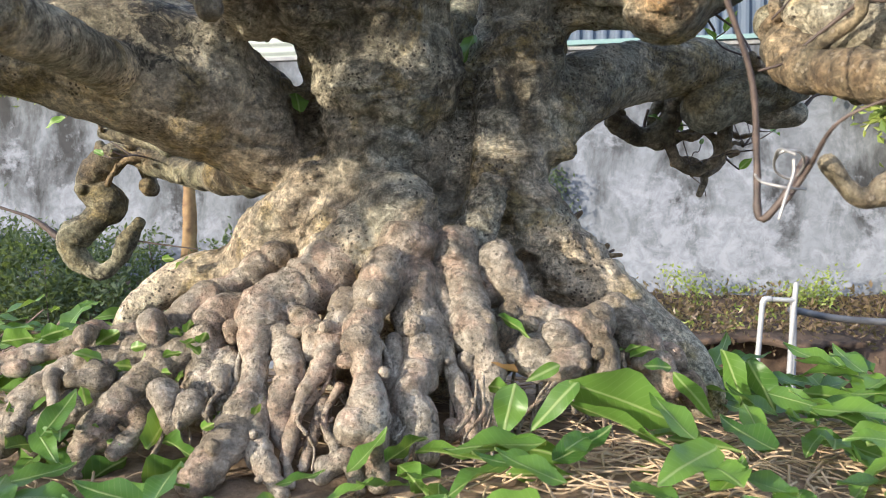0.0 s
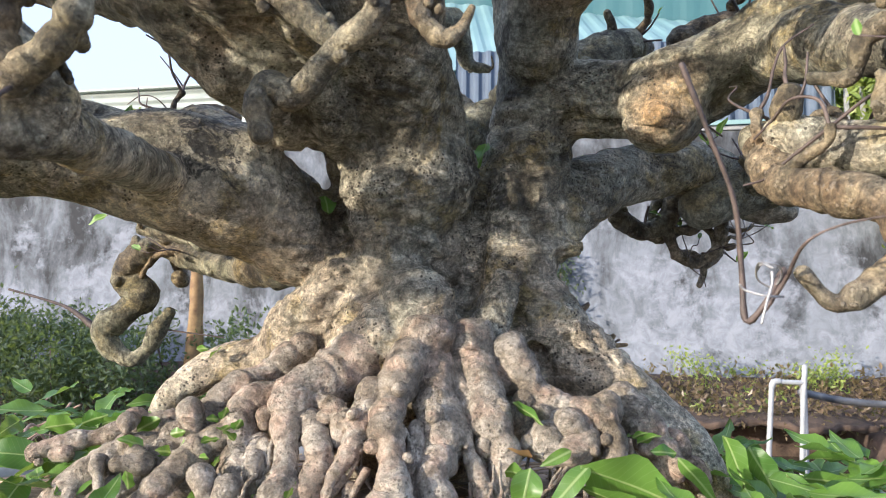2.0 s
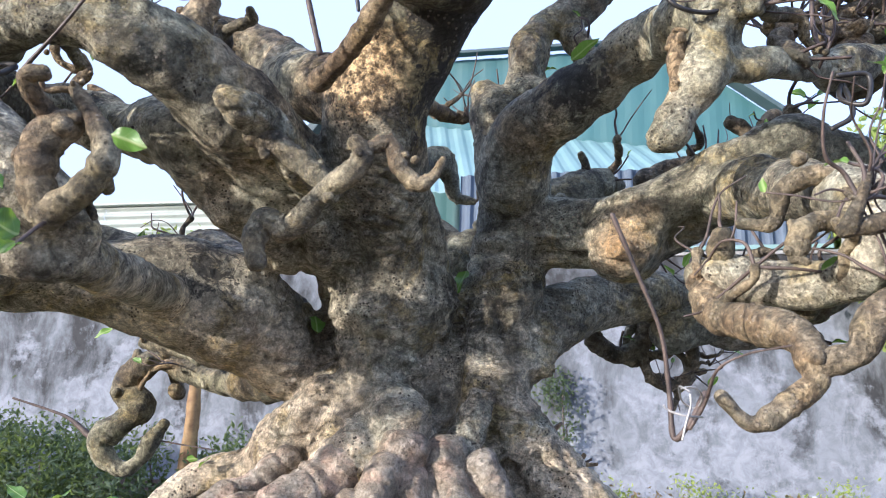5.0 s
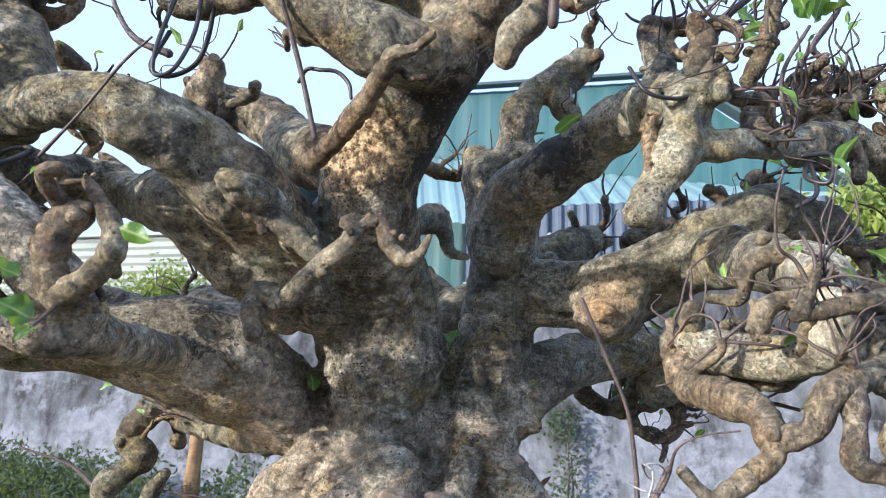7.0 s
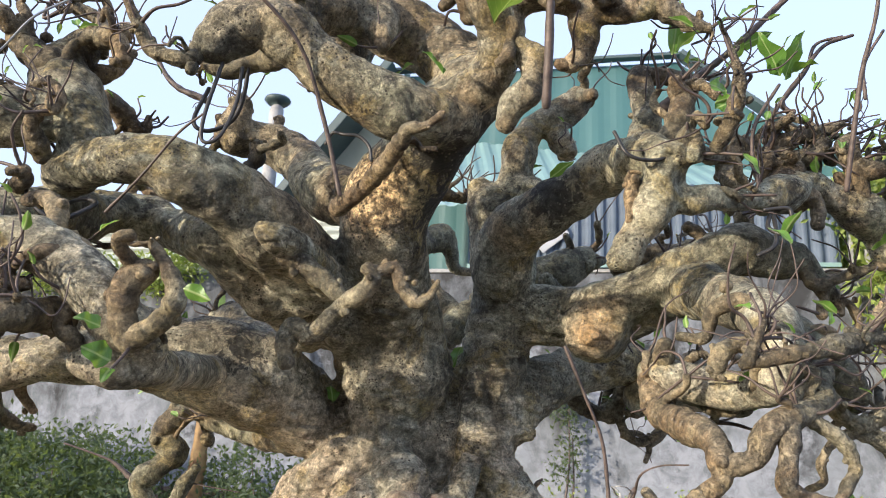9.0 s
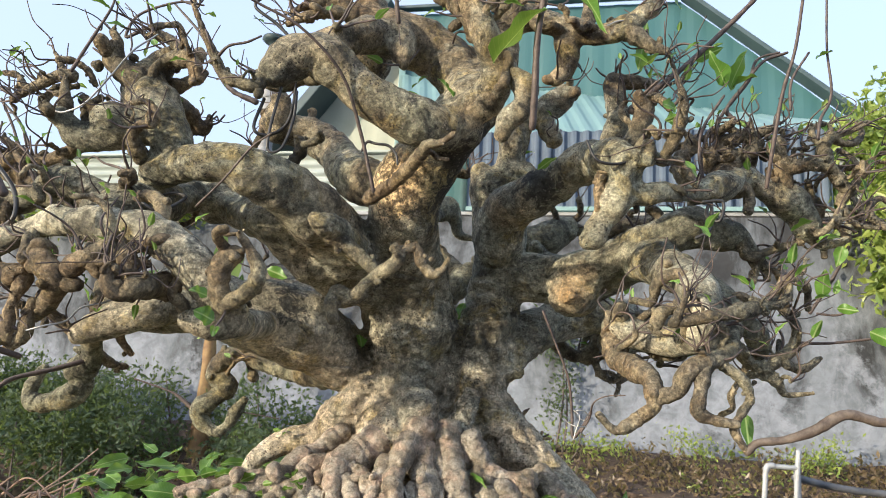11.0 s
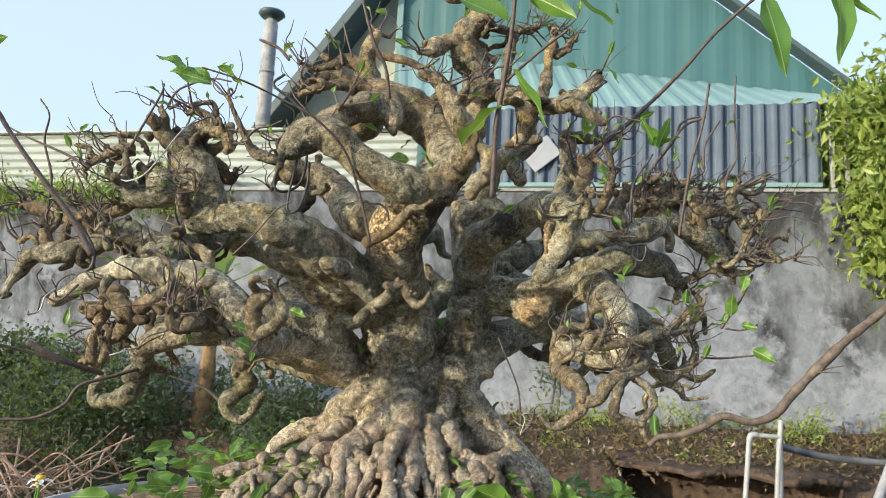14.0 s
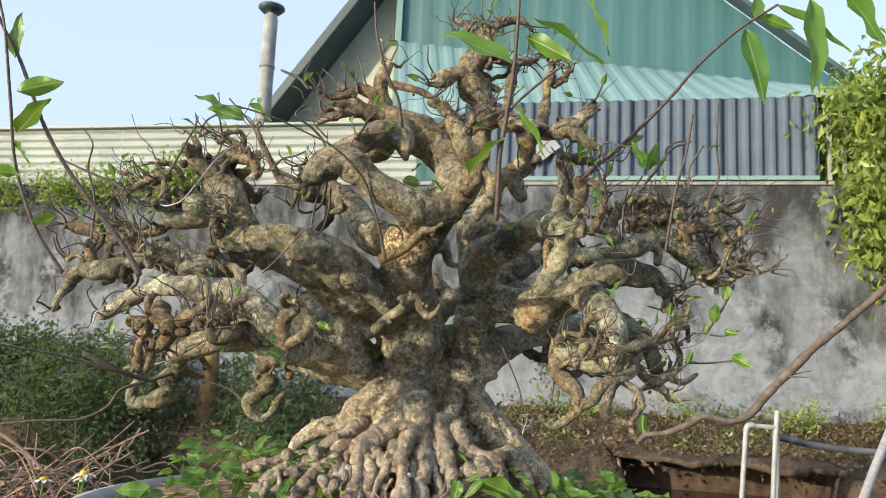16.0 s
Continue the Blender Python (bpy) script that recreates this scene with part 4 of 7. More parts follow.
limb((-0.166, 0.212, 0.836, 0.0071), (-0.152, 0.206, 0.842, 0.0065), (-0.143, 0.203, 0.851, 0.0065), (-0.141, 0.203, 0.862, 0.0055), (-0.149, 0.203, 0.877, 0.0049), (-0.156, 0.200, 0.887, 0.0027))
limb((-0.216, 0.230, 0.849, 0.0101), (-0.222, 0.195, 0.844, 0.0102), (-0.234, 0.188, 0.838, 0.0080), (-0.241, 0.184, 0.845, 0.0058), (-0.240, 0.184, 0.855, 0.0042))
limb((-0.243, 0.210, 0.871, 0.0077), (-0.234, 0.200, 0.860, 0.0065), (-0.227, 0.195, 0.849, 0.0043))
limb((-0.279, 0.205, 0.856, 0.0071), (-0.265, 0.200, 0.864, 0.0082), (-0.253, 0.205, 0.874, 0.0071))
limb((-0.307, 0.210, 0.869, 0.0061), (-0.298, 0.207, 0.856, 0.0115), (-0.290, 0.210, 0.847, 0.0082), (-0.306, 0.230, 0.831, 0.0067), (-0.324, 0.250, 0.823, 0.0046))
limb((-0.342, 0.226, 0.854, 0.0079), (-0.333, 0.226, 0.852, 0.0107), (-0.324, 0.226, 0.851, 0.0073), (-0.328, 0.226, 0.836, 0.0045), (-0.330, 0.226, 0.823, 0.0050), (-0.330, 0.226, 0.802, 0.0050))
limb((-0.316, 0.230, 0.833, 0.0039), (-0.318, 0.230, 0.822, 0.0045), (-0.319, 0.230, 0.808, 0.0050), (-0.330, 0.230, 0.796, 0.0045))
limb((-0.333, 0.370, 0.819, 0.0100), (-0.344, 0.400, 0.798, 0.0096), (-0.358, 0.412, 0.785, 0.0131), (-0.358, 0.415, 0.767, 0.0131), (-0.381, 0.425, 0.755, 0.0119), (-0.406, 0.430, 0.750, 0.0091), (-0.415, 0.430, 0.760, 0.0077), (-0.408, 0.430, 0.779, 0.0070), (-0.403, 0.430, 0.785, 0.0056))
limb((-0.340, 0.400, 0.802, 0.0062), (-0.327, 0.410, 0.792, 0.0048), (-0.313, 0.410, 0.790, 0.0028))
limb((-0.173, 0.360, 0.978, 0.0054), (-0.161, 0.365, 0.992, 0.0061), (-0.152, 0.365, 1.005, 0.0068), (-0.154, 0.365, 1.016, 0.0048))
limb((-0.158, 0.235, 1.028, 0.0065), (-0.165, 0.232, 1.016, 0.0058), (-0.188, 0.230, 1.021, 0.0047), (-0.198, 0.228, 1.036, 0.0041), (-0.211, 0.225, 1.061, 0.0029), (-0.219, 0.222, 1.079, 0.0020))
limb((-0.118, 0.290, 1.055, 0.0097), (-0.141, 0.305, 1.058, 0.0090), (-0.160, 0.300, 1.046, 0.0062), (-0.178, 0.298, 1.048, 0.0040), (-0.183, 0.298, 1.056, 0.0027))
limb((-0.101, 0.360, 1.173, 0.0097), (-0.121, 0.360, 1.181, 0.0077), (-0.134, 0.360, 1.173, 0.0070), (-0.155, 0.355, 1.166, 0.0042), (-0.176, 0.352, 1.171, 0.0028))
limb((-0.102, 0.355, 1.144, 0.0103), (-0.129, 0.340, 1.141, 0.0075), (-0.155, 0.335, 1.131, 0.0054), (-0.169, 0.335, 1.124, 0.0034))
limb((-0.087, 0.350, 1.140, 0.0082), (-0.125, 0.345, 1.153, 0.0082), (-0.151, 0.340, 1.147, 0.0054), (-0.167, 0.338, 1.138, 0.0027))
limb((-0.079, 0.360, 1.189, 0.0063), (-0.045, 0.350, 1.179, 0.0048), (-0.023, 0.340, 1.165, 0.0041), (-0.002, 0.310, 1.141, 0.0052), (0.012, 0.240, 1.103, 0.0054))
limb((-0.026, 0.330, 1.156, 0.0054), (-0.012, 0.330, 1.151, 0.0067), (0.005, 0.320, 1.132, 0.0079), (0.013, 0.330, 1.120, 0.0094))
limb((0.034, 0.330, 1.155, 0.0125), (0.021, 0.322, 1.178, 0.0124), (0.023, 0.318, 1.196, 0.0117), (0.036, 0.314, 1.212, 0.0109), (0.044, 0.312, 1.227, 0.0095), (0.035, 0.310, 1.242, 0.0073), (0.020, 0.310, 1.254, 0.0058), (-0.001, 0.310, 1.261, 0.0029))
limb((0.045, 0.312, 1.225, 0.0065), (0.051, 0.312, 1.245, 0.0058), (0.061, 0.312, 1.260, 0.0058), (0.084, 0.312, 1.266, 0.0051), (0.097, 0.312, 1.258, 0.0029))
limb((0.019, 0.310, 1.252, 0.0044), (0.010, 0.310, 1.241, 0.0051), (-0.001, 0.310, 1.242, 0.0029))
limb((0.135, 0.333, 1.188, 0.0054), (0.148, 0.333, 1.198, 0.0048), (0.154, 0.333, 1.211, 0.0041))
limb((0.150, 0.310, 1.123, 0.0098), (0.166, 0.306, 1.111, 0.0078), (0.178, 0.302, 1.101, 0.0058), (0.188, 0.300, 1.097, 0.0032))
limb((0.072, 0.325, 1.138, 0.0067), (0.083, 0.325, 1.208, 0.0061), (0.103, 0.325, 1.214, 0.0040), (0.116, 0.325, 1.225, 0.0020))
limb((0.050, 0.316, 1.214, 0.0060), (0.072, 0.320, 1.210, 0.0060), (0.092, 0.322, 1.214, 0.0054), (0.109, 0.322, 1.218, 0.0034))
limb((0.160, 0.390, 1.106, 0.0078), (0.181, 0.385, 1.103, 0.0064), (0.199, 0.382, 1.101, 0.0049), (0.210, 0.380, 1.100, 0.0028))
limb((0.156, 0.310, 1.008, 0.0090), (0.165, 0.310, 1.026, 0.0090), (0.170, 0.312, 1.044, 0.0084), (0.165, 0.312, 1.053, 0.0058))
limb((0.175, 0.262, 0.986, 0.0060), (0.179, 0.250, 0.996, 0.0065), (0.182, 0.242, 1.010, 0.0053), (0.182, 0.237, 1.025, 0.0041), (0.177, 0.234, 1.039, 0.0024), (0.172, 0.232, 1.053, 0.0018))
limb((0.127, 0.290, 0.940, 0.0056), (0.125, 0.288, 0.956, 0.0056), (0.125, 0.286, 0.970, 0.0049), (0.125, 0.286, 0.974, 0.0031))
limb((0.314, 0.352, 0.984, 0.0100), (0.311, 0.346, 1.001, 0.0087), (0.307, 0.342, 1.013, 0.0080), (0.298, 0.337, 1.025, 0.0060), (0.304, 0.337, 1.033, 0.0040))
limb((0.308, 0.342, 1.009, 0.0086), (0.320, 0.338, 1.006, 0.0079), (0.334, 0.334, 1.009, 0.0079), (0.347, 0.334, 1.007, 0.0072), (0.360, 0.340, 0.995, 0.0059), (0.372, 0.346, 0.987, 0.0060), (0.384, 0.350, 1.001, 0.0047), (0.391, 0.350, 1.010, 0.0047), (0.400, 0.350, 1.024, 0.0027))
limb((0.370, 0.346, 0.986, 0.0053), (0.365, 0.347, 0.977, 0.0053), (0.370, 0.348, 0.963, 0.0040), (0.383, 0.348, 0.955, 0.0026), (0.404, 0.345, 0.954, 0.0020), (0.420, 0.343, 0.960, 0.0020))
limb((0.346, 0.334, 1.008, 0.0066), (0.341, 0.328, 1.024, 0.0066), (0.349, 0.328, 1.033, 0.0046), (0.365, 0.328, 1.040, 0.0033), (0.380, 0.328, 1.047, 0.0020))
limb((0.251, 0.338, 0.989, 0.0119), (0.260, 0.350, 1.013, 0.0114), (0.253, 0.352, 1.027, 0.0088), (0.272, 0.348, 1.037, 0.0074), (0.289, 0.345, 1.041, 0.0054), (0.302, 0.343, 1.046, 0.0033))
limb((0.258, 0.350, 1.015, 0.0080), (0.278, 0.345, 1.020, 0.0073), (0.287, 0.342, 1.029, 0.0053))
limb((0.237, 0.345, 1.002, 0.0053), (0.241, 0.340, 1.012, 0.0060), (0.240, 0.340, 1.020, 0.0033))
limb((0.215, 0.330, 0.984, 0.0091), (0.213, 0.350, 1.006, 0.0080), (0.228, 0.360, 1.028, 0.0082), (0.236, 0.365, 1.040, 0.0041))
limb((0.285, 0.390, 0.949, 0.0097), (0.289, 0.380, 0.927, 0.0055), (0.313, 0.370, 0.934, 0.0041), (0.335, 0.370, 0.942, 0.0027))
limb((0.335, 0.362, 0.962, 0.0074), (0.343, 0.350, 0.946, 0.0040), (0.356, 0.340, 0.956, 0.0033), (0.366, 0.340, 0.959, 0.0020))
limb((0.083, 0.560, 0.956, 0.0139), (0.098, 0.560, 0.962, 0.0213), (0.122, 0.560, 0.975, 0.0222), (0.144, 0.570, 0.990, 0.0150))
limb((0.094, 0.555, 0.951, 0.0179), (0.109, 0.540, 0.939, 0.0177), (0.129, 0.500, 0.917, 0.0170))
limb((0.167, 0.500, 0.964, 0.0124), (0.181, 0.500, 0.974, 0.0101), (0.203, 0.500, 0.981, 0.0086), (0.232, 0.500, 0.986, 0.0078), (0.257, 0.500, 0.993, 0.0062))
limb((0.290, 0.550, 1.044, 0.0066), (0.300, 0.550, 1.053, 0.0074), (0.308, 0.550, 1.041, 0.0066), (0.297, 0.540, 1.026, 0.0065))
limb((0.067, 0.490, 1.006, 0.0108), (0.073, 0.490, 1.026, 0.0093), (0.067, 0.490, 1.041, 0.0070))
limb((0.220, 0.300, 0.878, 0.0136), (0.235, 0.285, 0.865, 0.0103), (0.241, 0.278, 0.853, 0.0090), (0.248, 0.270, 0.841, 0.0101), (0.250, 0.265, 0.828, 0.0111))
limb((0.143, 0.325, 0.846, 0.0089), (0.155, 0.328, 0.846, 0.0127), (0.177, 0.322, 0.837, 0.0132), (0.202, 0.318, 0.834, 0.0119), (0.218, 0.310, 0.841, 0.0106), (0.232, 0.300, 0.851, 0.0086))
limb((0.151, 0.322, 0.843, 0.0120), (0.143, 0.305, 0.825, 0.0105), (0.142, 0.285, 0.815, 0.0096), (0.148, 0.258, 0.807, 0.0093), (0.154, 0.238, 0.800, 0.0079), (0.155, 0.227, 0.789, 0.0072), (0.153, 0.222, 0.778, 0.0066), (0.142, 0.220, 0.770, 0.0055), (0.131, 0.220, 0.762, 0.0044), (0.123, 0.220, 0.761, 0.0033), (0.112, 0.217, 0.771, 0.0027))
limb((0.162, 0.205, 0.838, 0.0043), (0.187, 0.205, 0.844, 0.0049), (0.211, 0.212, 0.850, 0.0055), (0.235, 0.222, 0.857, 0.0050), (0.249, 0.230, 0.868, 0.0040), (0.259, 0.233, 0.879, 0.0028))
limb((0.164, 0.205, 0.839, 0.0038), (0.167, 0.200, 0.849, 0.0027), (0.172, 0.200, 0.861, 0.0016))
limb((0.154, 0.224, 0.784, 0.0066), (0.168, 0.214, 0.790, 0.0060), (0.173, 0.212, 0.801, 0.0065), (0.182, 0.214, 0.809, 0.0071), (0.196, 0.220, 0.814, 0.0072), (0.213, 0.230, 0.823, 0.0073), (0.221, 0.245, 0.837, 0.0069), (0.231, 0.262, 0.851, 0.0065))
limb((0.188, 0.213, 0.807, 0.0055), (0.182, 0.206, 0.789, 0.0054), (0.180, 0.204, 0.776, 0.0054), (0.193, 0.204, 0.771, 0.0043), (0.207, 0.204, 0.769, 0.0032))
limb((0.205, 0.222, 0.811, 0.0044), (0.219, 0.222, 0.801, 0.0044), (0.224, 0.222, 0.788, 0.0039), (0.216, 0.218, 0.777, 0.0033), (0.209, 0.214, 0.765, 0.0033), (0.217, 0.212, 0.750, 0.0027))
limb((0.227, 0.250, 0.826, 0.0052), (0.235, 0.252, 0.817, 0.0052), (0.248, 0.252, 0.812, 0.0052), (0.260, 0.252, 0.821, 0.0052), (0.271, 0.252, 0.830, 0.0046), (0.274, 0.252, 0.844, 0.0046), (0.269, 0.252, 0.854, 0.0035))
limb((0.250, 0.252, 0.812, 0.0040), (0.258, 0.252, 0.802, 0.0034), (0.264, 0.252, 0.793, 0.0023), (0.285, 0.252, 0.795, 0.0014))
limb((-0.096, 0.288, 0.836, 0.0048), (-0.098, 0.288, 0.848, 0.0067), (-0.094, 0.288, 0.859, 0.0073), (-0.081, 0.288, 0.855, 0.0067), (-0.069, 0.283, 0.866, 0.0060), (-0.060, 0.278, 0.875, 0.0060), (-0.049, 0.272, 0.881, 0.0060), (-0.043, 0.270, 0.890, 0.0060), (-0.047, 0.268, 0.896, 0.0048))
limb((-0.102, 0.285, 0.907, 0.0092), (-0.082, 0.288, 0.895, 0.0073), (-0.064, 0.284, 0.880, 0.0061))
limb((-0.044, 0.270, 0.892, 0.0048), (-0.030, 0.272, 0.897, 0.0048), (-0.024, 0.272, 0.885, 0.0048), (-0.015, 0.272, 0.876, 0.0042), (-0.007, 0.272, 0.880, 0.0030), (-0.002, 0.272, 0.890, 0.0021))
limb((-0.074, 0.300, 0.945, 0.0056), (-0.056, 0.275, 0.949, 0.0061), (-0.040, 0.250, 0.957, 0.0059), (-0.027, 0.225, 0.965, 0.0052), (-0.023, 0.218, 0.969, 0.0040), (-0.013, 0.215, 0.970, 0.0028), (-0.003, 0.210, 0.976, 0.0023))
core((-0.135, 0.436, 0.855, 0.0258), (-0.173, 0.432, 0.845, 0.0299), (-0.214, 0.425, 0.845, 0.0269))
shoot((0.217, 0.212, 0.750, 0.0027), (0.225, 0.212, 0.757, 0.0032), (0.243, 0.210, 0.760, 0.0032), (0.263, 0.206, 0.768, 0.0038), (0.284, 0.203, 0.780, 0.0037), (0.309, 0.200, 0.776, 0.0037), (0.331, 0.200, 0.784, 0.0043), (0.347, 0.200, 0.802, 0.0048), (0.369, 0.200, 0.825, 0.0048), (0.400, 0.195, 0.858, 0.0043), (0.435, 0.190, 0.889, 0.0038), (0.497, 0.180, 0.948, 0.0032))
limb((0.088, 0.470, 0.742, 0.0035), (0.088, 0.475, 0.753, 0.0028), (0.085, 0.475, 0.762, 0.0020), (0.089, 0.475, 0.767, 0.0012))
limb((0.087, 0.470, 0.745, 0.0027), (0.098, 0.475, 0.737, 0.0027), (0.105, 0.475, 0.739, 0.0020), (0.115, 0.475, 0.740, 0.0012))
limb((0.100, 0.475, 0.736, 0.0020), (0.106, 0.475, 0.746, 0.0016))
limb((-0.123, 0.52, 0.793, 0.0149), (-0.159, 0.55, 0.795, 0.0152), (-0.193, 0.58, 0.799, 0.0125), (-0.229, 0.6, 0.811, 0.0121), (-0.254, 0.6, 0.817, 0.0117), (-0.272, 0.6, 0.806, 0.0125), (-0.281, 0.6, 0.789, 0.0105), (-0.267, 0.6, 0.777, 0.0137), (-0.278, 0.6, 0.763, 0.0101), (-0.296, 0.6, 0.746, 0.0117), (-0.29, 0.6, 0.731, 0.0085), (-0.272, 0.6, 0.721, 0.0069), (-0.259, 0.6, 0.731, 0.0061), (-0.251, 0.6, 0.747, 0.0073), (-0.242, 0.6, 0.761, 0.0053))
limb((-0.095, 0.48, 0.794, 0.0178), (-0.136, 0.51, 0.809, 0.0189), (-0.184, 0.54, 0.82, 0.0127), (-0.254, 0.56, 0.827, 0.0053))
twig((-0.303, 0.6, 0.746, 0.0036), (-0.325, 0.6, 0.762, 0.0019), (-0.343, 0.6, 0.769, 0.0013), (-0.379, 0.6, 0.779, 0.0011))
twig((-0.26, 0.6, 0.749, 0.001), (-0.235, 0.6, 0.745, 0.0008), (-0.195, 0.6, 0.74, 0.0006))
limb((0.194, 0.55, 0.848, 0.0169), (0.23, 0.56, 0.866, 0.0206), (0.268, 0.56, 0.871, 0.0172))
limb((0.208, 0.59, 0.878, 0.0119), (0.192, 0.6, 0.868, 0.0093), (0.183, 0.6, 0.846, 0.0085), (0.163, 0.6, 0.835, 0.0085), (0.14, 0.59, 0.844, 0.0079), (0.133, 0.58, 0.849, 0.0058))
limb((0.183, 0.6, 0.835, 0.0056), (0.192, 0.6, 0.815, 0.0052), (0.208, 0.6, 0.808, 0.004), (0.226, 0.6, 0.82, 0.0052), (0.23, 0.6, 0.842, 0.006), (0.221, 0.6, 0.862, 0.0081), (0.204, 0.59, 0.873, 0.0079))
twig((-0.067, 0.26, 0.941, 0.0018), (-0.08, 0.25, 0.988, 0.0016), (-0.096, 0.23, 1.029, 0.0014), (-0.127, 0.21, 1.057, 0.0013), (-0.16, 0.2, 1.071, 0.0011), (-0.192, 0.18, 1.08, 0.0011), (-0.23, 0.17, 1.088, 0.0009))
twig((0.057, 0.21, 0.984, 0.0028), (0.057, 0.2, 1.013, 0.0028), (0.057, 0.19, 1.052, 0.0026), (0.062, 0.18, 1.091, 0.0026), (0.067, 0.165, 1.138, 0.0022), (0.069, 0.15, 1.194, 0.0018), (0.069, 0.14, 1.252, 0.0014))
twig((0.172, 0.365, 1.065, 0.0046), (0.195, 0.36, 1.087, 0.0032), (0.225, 0.355, 1.113, 0.0028), (0.262, 0.35, 1.151, 0.0025), (0.296, 0.345, 1.189, 0.0023), (0.329, 0.34, 1.23, 0.0021), (0.377, 0.33, 1.275, 0.0018), (0.423, 0.32, 1.306, 0.0016))
twig((-0.316, 0.17, 0.902, 0.0032), (-0.335, 0.165, 0.933, 0.003), (-0.368, 0.155, 0.974, 0.0025), (-0.396, 0.145, 1.013, 0.0023), (-0.416, 0.135, 1.051, 0.0021), (-0.438, 0.12, 1.11, 0.0019), (-0.457, 0.11, 1.147, 0.0016), (-0.474, 0.1, 1.193, 0.0014))
twig((-0.386, 0.15, 0.899, 0.0021), (-0.414, 0.14, 0.943, 0.0018), (-0.435, 0.13, 1.004, 0.0016), (-0.442, 0.12, 1.065, 0.0016), (-0.45, 0.11, 1.133, 0.0014), (-0.46, 0.11, 1.168, 0.0012))
twig((0.069, 0.21, 0.843, 0.0011), (0.08, 0.215, 0.819, 0.0009), (0.09, 0.22, 0.796, 0.0009), (0.094, 0.225, 0.772, 0.0011), (0.095, 0.225, 0.754, 0.0012), (0.1, 0.22, 0.76, 0.0011), (0.107, 0.22, 0.772, 0.0014))
twig((0.1, 0.22, 0.758, 0.001), (0.105, 0.215, 0.768, 0.0008), (0.105, 0.2, 0.779, 0.0006), (0.112, 0.19, 0.784, 0.0004), (0.12, 0.17, 0.785, 0.0003))
twig((-0.337, 0.4, 0.798, 0.0024), (-0.369, 0.38, 0.784, 0.0024), (-0.4, 0.36, 0.771, 0.0023), (-0.411, 0.35, 0.75, 0.0023), (-0.44, 0.34, 0.734, 0.002), (-0.49, 0.33, 0.731, 0.0017), (-0.552, 0.32, 0.722, 0.0015))
twig((-0.388, 0.3, 0.797, 0.0022), (-0.427, 0.28, 0.809, 0.0017), (-0.463, 0.26, 0.817, 0.0014), (-0.504, 0.24, 0.824, 0.0011))
twig((-0.325, 0.25, 1.029, 0.0016), (-0.313, 0.25, 1.056, 0.0014), (-0.3, 0.25, 1.085, 0.0012), (-0.297, 0.25, 1.098, 0.001))
twig((-0.367, 0.25, 1.003, 0.0018), (-0.393, 0.25, 1.016, 0.0016), (-0.434, 0.25, 1.032, 0.0012), (-0.458, 0.25, 1.043, 0.001))
twig((-0.431, 0.3, 0.953, 0.0017), (-0.429, 0.295, 1, 0.0015), (-0.439, 0.29, 1.04, 0.0013), (-0.432, 0.28, 1.067, 0.001), (-0.444, 0.28, 1.085, 0.001))
twig((-0.379, 0.3, 0.953, 0.0015), (-0.395, 0.3, 0.991, 0.0013), (-0.411, 0.3, 1.02, 0.0011))
twig((-0.371, 0.3, 0.962, 0.0013), (-0.39, 0.3, 0.997, 0.0013), (-0.407, 0.3, 1.015, 0.0011))
twig((-0.202, 0.37, 1.056, 0.0032), (-0.23, 0.375, 1.07, 0.0026), (-0.25, 0.38, 1.095, 0.0021), (-0.268, 0.385, 1.13, 0.0017), (-0.304, 0.39, 1.169, 0.0012))
twig((-0.305, 0.32, 1.101, 0.002), (-0.317, 0.32, 1.095, 0.0015), (-0.307, 0.32, 1.118, 0.0013), (-0.271, 0.32, 1.133, 0.0011), (-0.247, 0.32, 1.131, 0.0009))
twig((-0.204, 0.24, 0.916, 0.0012), (-0.182, 0.23, 0.936, 0.0009), (-0.16, 0.22, 0.96, 0.0009), (-0.143, 0.21, 0.969, 0.0007))
twig((0.244, 0.35, 1.031, 0.002), (0.256, 0.35, 1.06, 0.0018), (0.281, 0.35, 1.094, 0.0016), (0.291, 0.35, 1.118, 0.0014), (0.313, 0.35, 1.127, 0.0011))
twig((0.262, 0.34, 1.051, 0.0027), (0.256, 0.34, 1.061, 0.002), (0.272, 0.34, 1.084, 0.0018), (0.292, 0.34, 1.111, 0.0016), (0.316, 0.34, 1.122, 0.0014))
twig((0.266, 0.28, 0.967, 0.0018), (0.268, 0.27, 0.999, 0.0018), (0.273, 0.26, 1.043, 0.0016), (0.281, 0.25, 1.081, 0.0014), (0.287, 0.245, 1.126, 0.0014))
twig((0.327, 0.31, 1.024, 0.0017), (0.33, 0.31, 1.043, 0.0015), (0.341, 0.31, 1.068, 0.0013), (0.339, 0.31, 1.112, 0.0011), (0.341, 0.31, 1.163, 0.0011))
twig((0.303, 0.31, 1.051, 0.0015), (0.305, 0.31, 1.079, 0.0013), (0.322, 0.31, 1.108, 0.0011))
twig((0.229, 0.33, 0.987, 0.0017), (0.226, 0.33, 1.012, 0.0015), (0.23, 0.33, 1.037, 0.0015), (0.25, 0.33, 1.07, 0.0013))
twig((0.352, 0.39, 0.876, 0.0018), (0.37, 0.38, 0.908, 0.0018), (0.382, 0.37, 0.939, 0.0016))
twig((0.354, 0.38, 0.874, 0.0014), (0.371, 0.375, 0.873, 0.0011), (0.387, 0.37, 0.88, 0.0011))
twig((0.29, 0.28, 0.836, 0.0014), (0.308, 0.27, 0.836, 0.0012), (0.336, 0.26, 0.84, 0.001))
